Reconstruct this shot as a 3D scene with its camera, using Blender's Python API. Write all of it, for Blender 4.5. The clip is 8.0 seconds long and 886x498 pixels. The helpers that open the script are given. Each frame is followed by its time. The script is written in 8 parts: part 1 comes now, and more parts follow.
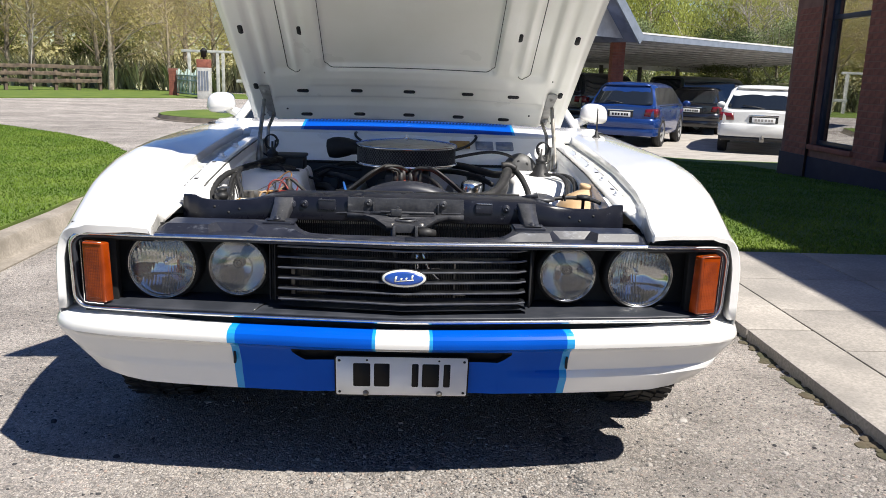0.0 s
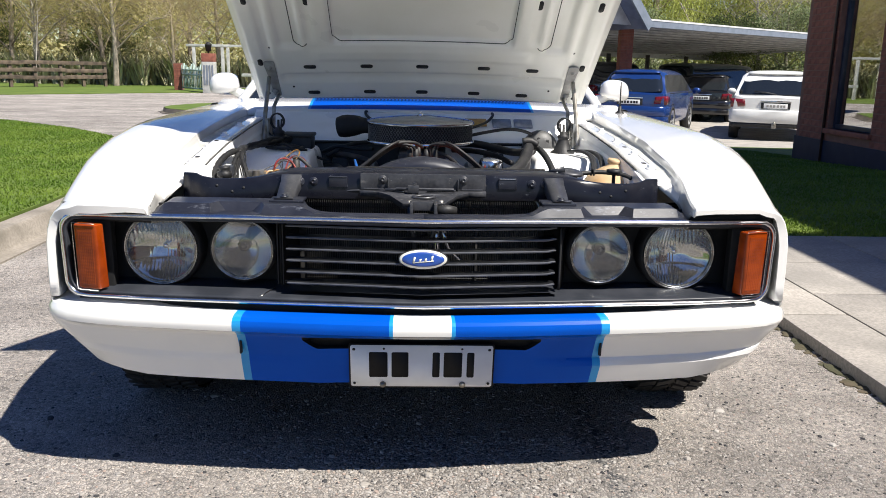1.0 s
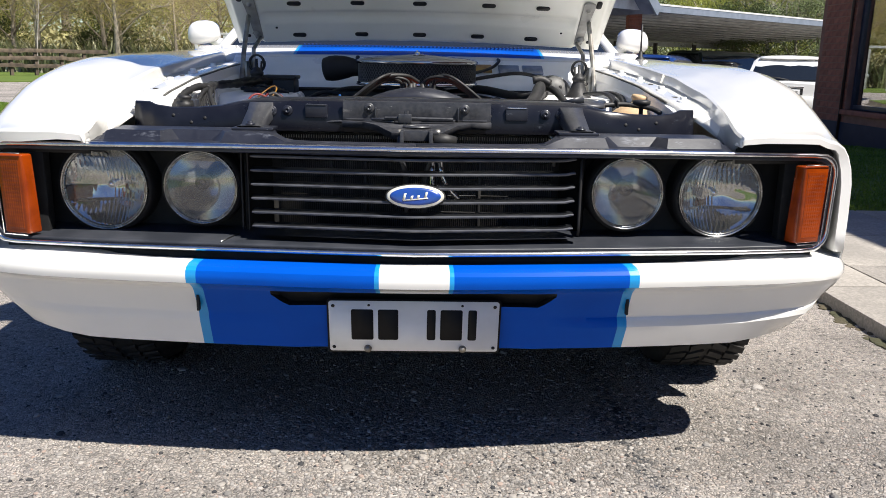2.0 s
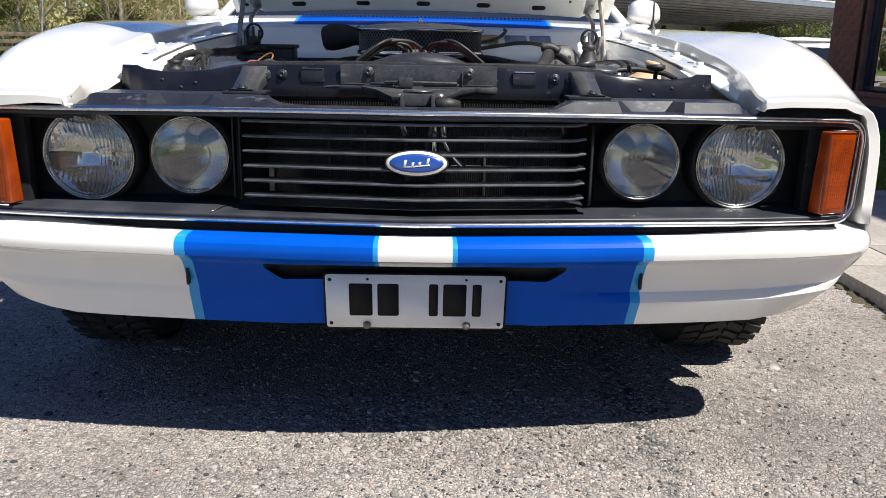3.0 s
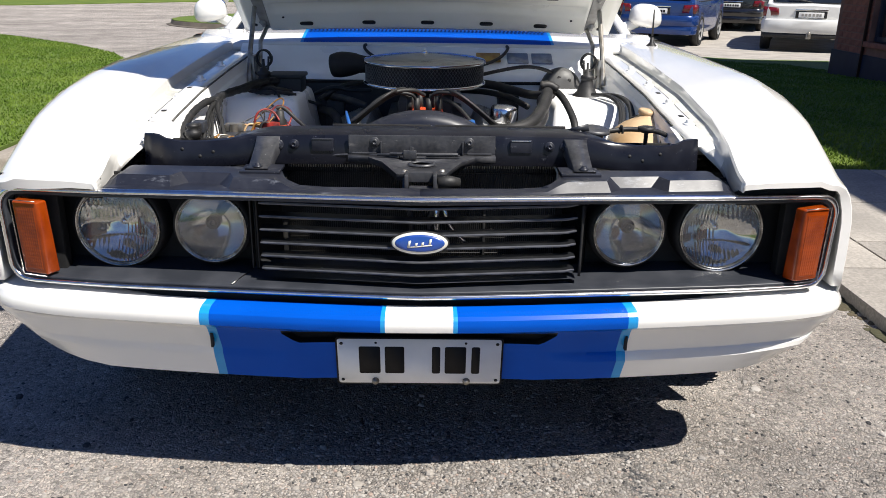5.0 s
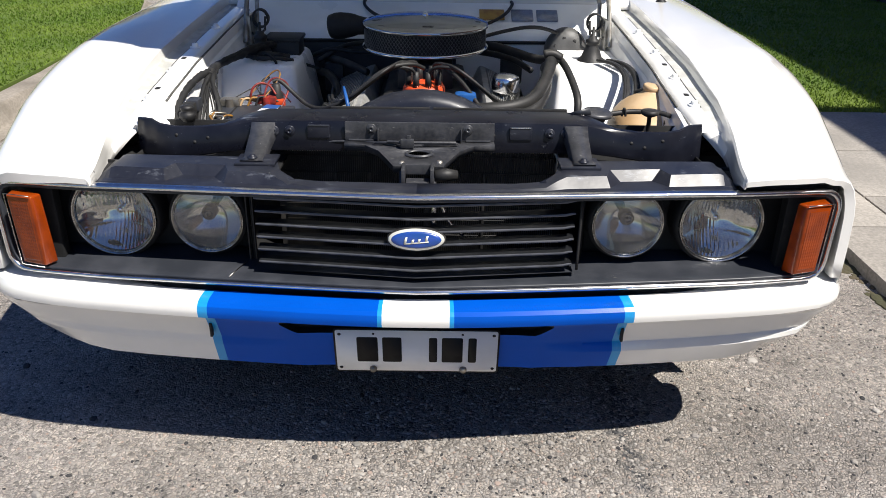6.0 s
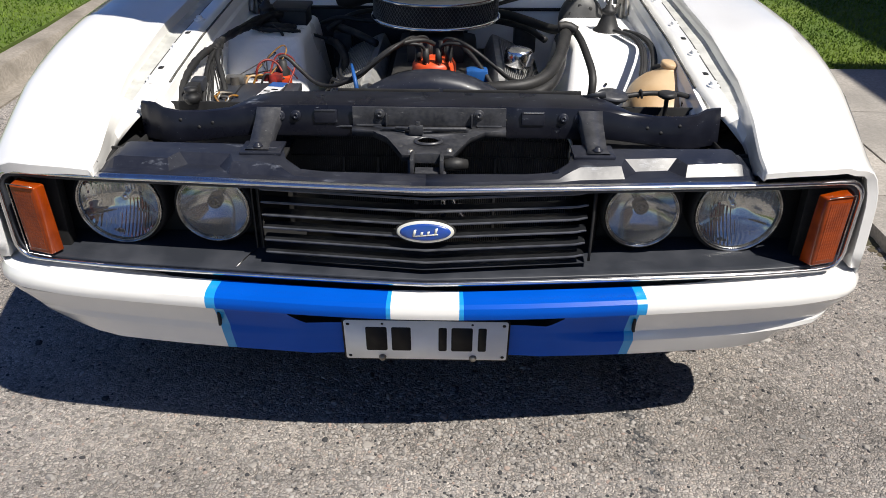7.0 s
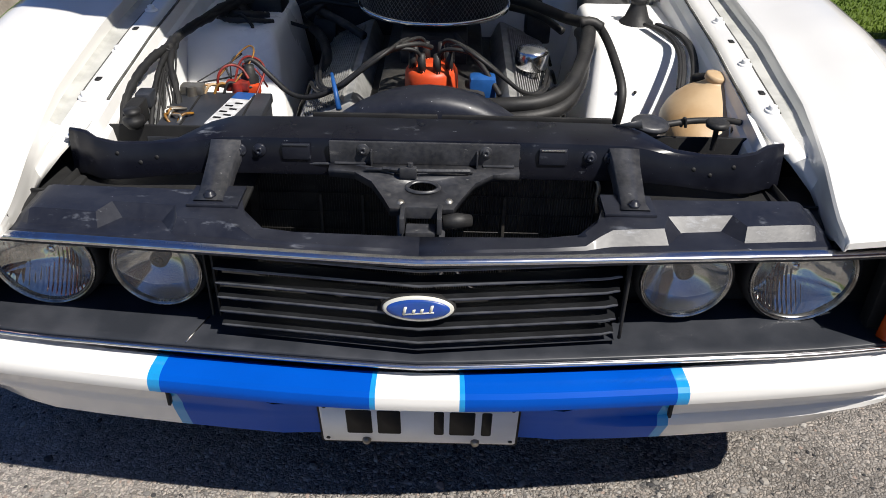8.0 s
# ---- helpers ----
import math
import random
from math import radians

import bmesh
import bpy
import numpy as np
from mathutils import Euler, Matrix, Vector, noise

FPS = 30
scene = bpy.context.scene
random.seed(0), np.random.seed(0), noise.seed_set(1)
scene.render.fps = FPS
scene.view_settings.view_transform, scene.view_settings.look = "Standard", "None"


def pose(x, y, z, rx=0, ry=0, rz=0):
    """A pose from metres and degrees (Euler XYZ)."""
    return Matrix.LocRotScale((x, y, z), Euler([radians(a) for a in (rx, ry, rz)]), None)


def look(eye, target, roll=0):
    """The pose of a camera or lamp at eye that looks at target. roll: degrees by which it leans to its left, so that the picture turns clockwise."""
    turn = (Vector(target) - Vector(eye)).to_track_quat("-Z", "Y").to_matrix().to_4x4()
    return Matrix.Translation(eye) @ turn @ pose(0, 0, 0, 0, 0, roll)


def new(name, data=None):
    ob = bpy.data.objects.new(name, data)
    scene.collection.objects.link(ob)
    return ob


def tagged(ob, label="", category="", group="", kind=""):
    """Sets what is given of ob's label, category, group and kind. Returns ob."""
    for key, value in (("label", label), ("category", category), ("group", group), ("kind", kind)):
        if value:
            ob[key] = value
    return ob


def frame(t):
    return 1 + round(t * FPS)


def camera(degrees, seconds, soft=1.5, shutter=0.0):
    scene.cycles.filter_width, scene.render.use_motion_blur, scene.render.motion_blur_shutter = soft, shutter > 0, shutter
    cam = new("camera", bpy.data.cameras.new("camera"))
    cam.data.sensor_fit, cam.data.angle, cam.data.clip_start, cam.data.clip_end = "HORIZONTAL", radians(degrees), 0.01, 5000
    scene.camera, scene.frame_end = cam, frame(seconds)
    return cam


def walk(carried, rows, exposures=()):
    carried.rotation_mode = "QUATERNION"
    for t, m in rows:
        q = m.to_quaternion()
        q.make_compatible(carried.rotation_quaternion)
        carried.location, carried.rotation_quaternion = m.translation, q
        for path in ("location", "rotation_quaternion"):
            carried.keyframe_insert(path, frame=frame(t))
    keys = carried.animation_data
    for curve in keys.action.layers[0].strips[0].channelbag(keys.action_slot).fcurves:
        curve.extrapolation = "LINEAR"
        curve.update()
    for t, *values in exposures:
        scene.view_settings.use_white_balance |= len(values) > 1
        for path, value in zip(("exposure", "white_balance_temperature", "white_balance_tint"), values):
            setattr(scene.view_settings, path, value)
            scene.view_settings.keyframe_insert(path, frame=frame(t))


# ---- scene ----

cam = camera(57.9, 8.0, soft=0.5)
PATH = [
    (0, (0.008, -2.033, 1.151), (0.096, -0.081, 0.726), 1.9),
    (0.5, (0.021, -1.992, 1.144), (0.099, -0.042, 0.709), 1.5),
    (1, (-0.02, -1.873, 1.078), (0.05, 0.076, 0.636), 1.1),
    (1.5, (-0.015, -1.768, 1.01), (0.052, 0.181, 0.564), 1.2),
    (2, (0.01, -1.583, 0.893), (0.068, 0.363, 0.435), 1.1),
    (2.2, (0.021, -1.526, 0.86), (0.07, 0.418, 0.392), 1.0),
    (3.3, (0.019, -1.502, 0.845), (0.056, 0.435, 0.348), 1.1),
    (3.5, (0.018, -1.548, 0.857), (0.046, 0.389, 0.359), 1.1),
    (4, (0.0, -1.645, 0.974), (0.024, 0.284, 0.443), 1.1),
    (4.5, (0.005, -1.616, 1.075), (0.03, 0.298, 0.497), 1.3),
    (5, (0.027, -1.553, 1.153), (0.052, 0.337, 0.497), 0.8),
    (5.2, (0.032, -1.532, 1.174), (0.056, 0.342, 0.476), 0.8),
    (6.3, (0.051, -1.479, 1.329), (0.055, 0.321, 0.457), 0.8),
    (6.5, (0.052, -1.476, 1.335), (0.055, 0.321, 0.456), 0.7),
    (7, (0.053, -1.414, 1.372), (0.031, 0.334, 0.4), 0.5),
    (7.5, (0.012, -1.234, 1.392), (0.002, 0.473, 0.35), 1.1),
    (8, (0.046, -1.023, 1.408), (0.032, 0.65, 0.312), 1.1),
]
walk(cam, [(t, look(eye, target, roll)) for t, eye, target, roll in PATH], ((0, 0.90), (2, 0.88), (3.5, 0.84), (5, 0.77), (6.5, 0.62), (8, 0.38)))

# ---- world and sun ----
SUN_DIR = Vector((0.43, -0.36, 0.83)).normalized()
world = bpy.data.worlds.new("world")
scene.world = world
world.use_nodes = True
sky = world.node_tree.nodes.new("ShaderNodeTexSky")
sky.sky_type = "NISHITA"
sky.sun_disc = False
sky.sun_elevation = math.asin(SUN_DIR.z)
sky.sun_rotation = math.atan2(SUN_DIR.x, SUN_DIR.y)
sky.air_density, sky.dust_density, sky.ozone_density = 1.0, 0.05, 3.0
back = world.node_tree.nodes["Background"]
back.inputs["Strength"].default_value = 0.062
deep = world.node_tree.nodes.new("ShaderNodeHueSaturation")
deep.inputs["Hue"].default_value, deep.inputs["Saturation"].default_value = 0.515, 1.22
world.node_tree.links.new(sky.outputs["Color"], deep.inputs["Color"])
world.node_tree.links.new(deep.outputs["Color"], back.inputs["Color"])
sun = new("sun", bpy.data.lights.new("sun", "SUN"))
sun.data.energy, sun.data.angle, sun.data.color = 5.0, radians(0.53), (1.0, 0.95, 0.875)
sun.matrix_world = look(SUN_DIR * 30, (0, 0, 0))


# ---- materials ----
def mat(name, color, rough=0.5, metal=0.0, second=None, scale=8.0, detail=5.0, spread=(0.4, 0.65), bump=0.0, bscale=60.0,
        coat=0.0, spec=0.5, rvar=0.0, island=0.0, trans=0.0, ior=1.45, object_var=0.0, fine=None, fscale=200.0, famount=0.3, voro=False):
    m = bpy.data.materials.new(name)
    m.use_nodes = True
    t = m.node_tree
    n, l = t.nodes, t.links
    b = n["Principled BSDF"]
    b.inputs["Base Color"].default_value = (*color, 1)
    b.inputs["Roughness"].default_value = rough
    b.inputs["Metallic"].default_value = metal
    b.inputs["Specular IOR Level"].default_value = spec
    b.inputs["Coat Weight"].default_value = coat
    b.inputs["Coat Roughness"].default_value = 0.04
    b.inputs["Transmission Weight"].default_value = trans
    b.inputs["IOR"].default_value = ior
    co = n.new("ShaderNodeTexCoord").outputs["Object"]
    out = None
    if second is not None:
        no = n.new("ShaderNodeTexNoise")
        no.inputs["Scale"].default_value, no.inputs["Detail"].default_value = scale, detail
        l.new(co, no.inputs["Vector"])
        ramp = n.new("ShaderNodeMapRange")
        ramp.inputs["From Min"].default_value, ramp.inputs["From Max"].default_value = spread
        l.new(no.outputs["Fac"], ramp.inputs["Value"])
        mix = n.new("ShaderNodeMix")
        mix.data_type = "RGBA"
        mix.inputs["A"].default_value, mix.inputs["B"].default_value = (*color, 1), (*second, 1)
        l.new(ramp.outputs["Result"], mix.inputs["Factor"])
        out = mix.outputs["Result"]
        if rvar:
            rr = n.new("ShaderNodeMapRange")
            rr.inputs["To Min"].default_value, rr.inputs["To Max"].default_value = max(0.02, rough - rvar), min(1, rough + rvar)
            l.new(no.outputs["Fac"], rr.inputs["Value"])
            l.new(rr.outputs["Result"], b.inputs["Roughness"])
    if fine is not None:
        f = n.new("ShaderNodeTexVoronoi" if voro else "ShaderNodeTexNoise")
        f.inputs["Scale"].default_value = fscale
        l.new(co, f.inputs["Vector"])
        mr = n.new("ShaderNodeMapRange")
        if voro:
            sp = n.new("ShaderNodeSeparateColor")
            l.new(f.outputs["Color"], sp.inputs["Color"])
            l.new(sp.outputs["Red"], mr.inputs["Value"])
        else:
            f.inputs["Detail"].default_value = 3
            l.new(f.outputs["Fac"], mr.inputs["Value"])
            mr.inputs["From Min"].default_value, mr.inputs["From Max"].default_value = 0.35, 0.65
        mr.inputs["To Max"].default_value = famount
        mx = n.new("ShaderNodeMix")
        mx.data_type = "RGBA"
        mx.inputs["A"].default_value, mx.inputs["B"].default_value = (*color, 1), (*fine, 1)
        l.new(mr.outputs["Result"], mx.inputs["Factor"])
        if out is not None:
            l.new(out, mx.inputs["A"])
        out = mx.outputs["Result"]
    if island or object_var:
        src = n.new("ShaderNodeNewGeometry").outputs["Random Per Island"] if island else n.new("ShaderNodeObjectInfo").outputs["Random"]
        v = n.new("ShaderNodeMapRange")
        amount = island or object_var
        v.inputs["To Min"].default_value, v.inputs["To Max"].default_value = 1 - amount, 1 + amount
        l.new(src, v.inputs["Value"])
        h = n.new("ShaderNodeHueSaturation")
        h.inputs["Color"].default_value = (*color, 1)
        l.new(v.outputs["Result"], h.inputs["Value"])
        if out is not None:
            l.new(out, h.inputs["Color"])
        out = h.outputs["Color"]
    if out is not None:
        l.new(out, b.inputs["Base Color"])
    if bump:
        nb = n.new("ShaderNodeTexVoronoi" if voro else "ShaderNodeTexNoise")
        nb.inputs["Scale"].default_value = bscale
        if not voro:
            nb.inputs["Detail"].default_value = 4
        l.new(co, nb.inputs["Vector"])
        bp = n.new("ShaderNodeBump")
        bp.inputs["Strength"].default_value, bp.inputs["Distance"].default_value = 1.0, bump
        l.new(nb.outputs["Distance" if voro else "Fac"], bp.inputs["Height"])
        bp.invert = voro
        l.new(bp.outputs["Normal"], b.inputs["Normal"])
    return m


WHITE = mat("white_paint", (0.76, 0.75, 0.72), 0.22, second=(0.72, 0.71, 0.68), scale=3, coat=1.0, bump=0.00006, bscale=350, rvar=0.05)
UNDER = mat("white_underbonnet_paint", (0.90, 0.885, 0.82), 0.3, second=(0.86, 0.845, 0.77), scale=5, coat=0.5, bump=0.0003, bscale=90, rvar=0.08)
BAY = mat("engine_bay_white_paint", (0.89, 0.89, 0.88), 0.3, second=(0.79, 0.78, 0.75), scale=7, spread=(0.52, 0.8), bump=0.0003, bscale=120, rvar=0.1)
BLUE = mat("blue_stripe_paint", (0.0006, 0.074, 0.44), 0.28, second=(0.0006, 0.066, 0.40), scale=6, spec=0.12, coat=0.0, bump=0.0001, bscale=300)
CYAN = mat("light_blue_pinstripe", (0.009, 0.27, 0.612), 0.3, second=(0.009, 0.243, 0.558), scale=20, coat=0.3)
BLACK = mat("satin_black_paint", (0.0115, 0.0132, 0.021), 0.38, second=(0.021, 0.0238, 0.035), scale=14, spread=(0.45, 0.75), bump=0.0001, bscale=120, rvar=0.12,
            fine=(0.16, 0.16, 0.17), fscale=90, famount=0.03, spec=0.42, coat=0.04)
LATCH = mat("worn_black_bracket_paint", (0.020, 0.0215, 0.027), 0.38, second=(0.040, 0.042, 0.05), scale=22, bump=0.0002, bscale=200, rvar=0.12, fine=(0.25, 0.24, 0.22), fscale=120, famount=0.08)


def scuffed(m, scale, lo, hi, tone):
    """Sparse rubbed patches and chips on a painted surface."""
    n, l = m.node_tree.nodes, m.node_tree.links
    b = n["Principled BSDF"]
    old = b.inputs["Base Color"].links[0].from_socket
    co = n.new("ShaderNodeTexCoord").outputs["Object"]
    st = n.new("ShaderNodeMapping")
    st.inputs["Scale"].default_value = (0.55, 1.0, 1.6)
    l.new(co, st.inputs["Vector"])
    no = n.new("ShaderNodeTexNoise")
    no.inputs["Scale"].default_value, no.inputs["Detail"].default_value, no.inputs["Roughness"].default_value = scale, 8, 0.68
    l.new(st.outputs["Vector"], no.inputs["Vector"])
    mr = n.new("ShaderNodeMapRange")
    mr.inputs["From Min"].default_value, mr.inputs["From Max"].default_value = lo, hi
    l.new(no.outputs["Fac"], mr.inputs["Value"])
    mx = n.new("ShaderNodeMix")
    mx.data_type = "RGBA"
    mx.inputs["B"].default_value = (*tone, 1)
    l.new(mr.outputs["Result"], mx.inputs["Factor"])
    l.new(old, mx.inputs["A"])
    l.new(mx.outputs["Result"], b.inputs["Base Color"])


DEEPBLACK = mat("gloss_black_panel_paint", (0.0065, 0.0072, 0.012), 0.3, second=(0.013, 0.0145, 0.022), scale=14, spread=(0.45, 0.75), bump=0.00015, bscale=60, rvar=0.12, spec=0.34)
scuffed(DEEPBLACK, 30, 0.63, 0.74, (0.12, 0.13, 0.15))
scuffed(BLACK, 26, 0.60, 0.72, (0.13, 0.14, 0.165))
scuffed(BLACK, 150, 0.665, 0.72, (0.36, 0.37, 0.40))
scuffed(DEEPBLACK, 120, 0.675, 0.72, (0.34, 0.35, 0.38))
scuffed(LATCH, 140, 0.655, 0.72, (0.30, 0.30, 0.29))
scuffed(LATCH, 30, 0.62, 0.76, (0.16, 0.155, 0.15))
MATT = mat("matt_black", (0.008, 0.008, 0.009), 0.7, second=(0.016, 0.016, 0.016), scale=20, bump=0.0003, bscale=200)
GREYBLACK = mat("weathered_grey_plastic", (0.024, 0.027, 0.034), 0.42, second=(0.040, 0.043, 0.052), scale=12, bump=0.0002, bscale=260, rvar=0.12)
RUBBER = mat("black_rubber", (0.011, 0.011, 0.012), 0.55, second=(0.024, 0.0235, 0.023), scale=25, bump=0.0004, bscale=150)
CHROME = mat("chrome", (0.82, 0.82, 0.83), 0.07, 1.0, second=(0.7, 0.7, 0.72), scale=40, rvar=0.03)
TRIM = mat("bright_trim", (0.72, 0.72, 0.74), 0.2, 1.0, second=(0.55, 0.55, 0.57), scale=50, rvar=0.1)
ALLOY = mat("cast_alloy", (0.46, 0.46, 0.45), 0.45, 0.5, second=(0.32, 0.32, 0.31), scale=30, bump=0.0004, bscale=220)
STEEL = mat("dull_zinc_steel", (0.38, 0.37, 0.34), 0.45, 0.8, second=(0.22, 0.2, 0.17), scale=30)
IRON = mat("oily_dark_iron", (0.02, 0.02, 0.021), 0.55, 0.2, second=(0.05, 0.047, 0.043), scale=18, bump=0.0008, bscale=90)
ORANGE = mat("orange_cap_plastic", (0.595, 0.07225, 0.017), 0.45, second=(0.51, 0.051, 0.0119), scale=30)
AMBER = mat("amber_lens", (0.261, 0.0378, 0.0018), 0.2, second=(0.18, 0.0234, 0.0009), scale=25, coat=0.2, spec=0.35)
RIMS = mat("worn_lamp_rim", (0.46, 0.46, 0.45), 0.28, 1.0, second=(0.2, 0.19, 0.18), scale=45, rvar=0.12)
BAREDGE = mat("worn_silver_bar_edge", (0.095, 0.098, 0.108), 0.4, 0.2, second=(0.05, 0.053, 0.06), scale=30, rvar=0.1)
BARS = mat("aged_black_grille", (0.008, 0.0085, 0.010), 0.36, second=(0.015, 0.016, 0.018), scale=12, bump=0.0001, bscale=260, rvar=0.08, spec=0.35)
FIN = mat("dusty_radiator_fin", (0.10, 0.098, 0.094), 0.5, 0.3, second=(0.22, 0.21, 0.195), scale=25)
SLOT = mat("dark_blue_vent_slot", (0.002, 0.02, 0.10), 0.6, second=(0.002, 0.014, 0.07), scale=20)
GOLD = mat("faded_gold_sticker", (0.42, 0.26, 0.06), 0.45, second=(0.30, 0.15, 0.04), scale=40)
SEALED = mat("grey_seam_sealer", (0.50, 0.50, 0.47), 0.5, second=(0.36, 0.36, 0.335), scale=18, detail=7, bump=0.0008, bscale=70)
SEAM = mat("dull_dark_line", (0.10, 0.098, 0.09), 0.6, second=(0.05, 0.05, 0.045), scale=30)
GREYPAINT = mat("grey_painted_steel", (0.378, 0.369, 0.351), 0.4, second=(0.27, 0.261, 0.243), scale=25, bump=0.0002, bscale=150)
GAUZE = mat("grey_vent_gauze", (0.27, 0.30, 0.36), 0.35, 0.3, second=(0.2, 0.22, 0.27), scale=60, bump=0.0003, bscale=600)
TAN = mat("aged_tan_plastic", (0.527, 0.3825, 0.2295), 0.45, second=(0.391, 0.2465, 0.119), scale=9, spread=(0.4, 0.75), bump=0.0004, bscale=70)
PLATE = mat("plate_white", (0.80, 0.80, 0.79), 0.7, second=(0.74, 0.74, 0.73), scale=15, spec=0.1)
INK = mat("plate_black", (0.010, 0.010, 0.011), 0.6, spec=0.2)
BADGE = mat("badge_blue_enamel", (0.012, 0.055, 0.24), 0.3, second=(0.015, 0.055, 0.3), scale=60, coat=0.6)
SILVER = mat("badge_silver", (0.80, 0.79, 0.70), 0.35, 0.4)


def lamp_glass(name, share, rough, haze=0.0):
    """Thin clear cover: mostly see-through, with a constant share of gloss and of dusty haze."""
    m = bpy.data.materials.new(name)
    m.use_nodes = True
    n, l = m.node_tree.nodes, m.node_tree.links
    a, g, mx = n.new("ShaderNodeBsdfTransparent"), n.new("ShaderNodeBsdfGlossy"), n.new("ShaderNodeMixShader")
    a.inputs["Color"].default_value = (0.95, 0.96, 0.96, 1)
    g.inputs["Roughness"].default_value = rough
    mx.inputs["Fac"].default_value = share
    l.new(a.outputs[0], mx.inputs[1])
    l.new(g.outputs[0], mx.inputs[2])
    out = mx.outputs[0]
    if haze:
        d, hz = n.new("ShaderNodeBsdfDiffuse"), n.new("ShaderNodeMixShader")
        d.inputs["Color"].default_value = (0.62, 0.62, 0.60, 1)
        hz.inputs["Fac"].default_value = haze
        l.new(out, hz.inputs[1])
        l.new(d.outputs[0], hz.inputs[2])
        out = hz.outputs[0]
    l.new(out, n["Material Output"].inputs["Surface"])
    return m


LENS = lamp_glass("headlamp_glass", 0.10, 0.03, 0.06)
DRIVE_LENS = lamp_glass("driving_lamp_glass", 0.14, 0.02, 0.07)
REFLECT = mat("lamp_reflector", (0.62, 0.615, 0.585), 0.07, 1.0, second=(0.46, 0.45, 0.41), scale=20, rvar=0.03)
HAZY = mat("hazy_lamp_reflector", (0.66, 0.655, 0.63), 0.13, 0.9, second=(0.55, 0.54, 0.51), scale=20, rvar=0.04, coat=0.5)
TINT = mat("dark_car_glass", (0.012, 0.015, 0.018), 0.05, spec=0.7, coat=0.5)
BOOSTER = mat("dusty_grey_booster_paint", (0.075, 0.075, 0.074), 0.5, second=(0.045, 0.045, 0.045), scale=22, bump=0.0003, bscale=120)
MESH = mat("black_mesh", (0.17, 0.17, 0.17), 0.4, 0.6, second=(0.10, 0.10, 0.10), scale=30)
# lid chrome, darkened to stand for the shaded bonnet it reflects
LID = mat("darkened_chrome", (0.42, 0.43, 0.46), 0.09, 1.0, second=(0.33, 0.34, 0.37), scale=9, rvar=0.04)
WIRE_R = mat("red_wire", (0.27, 0.022, 0.014), 0.5, second=(0.12, 0.018, 0.014), scale=60)
WIRE_Y = mat("yellow_wire", (0.30, 0.14, 0.02), 0.4, second=(0.12, 0.06, 0.02), scale=60)
WIRE_B = mat("blue_plastic", (0.015, 0.085, 0.29), 0.4, second=(0.01, 0.06, 0.2), scale=30)
TYRE = mat("tyre_rubber", (0.013, 0.0125, 0.012), 0.8, second=(0.03, 0.028, 0.026), scale=14, bump=0.0006, bscale=120)
LABELW = mat("white_label", (0.62, 0.63, 0.65), 0.4, second=(0.45, 0.45, 0.45), scale=60)



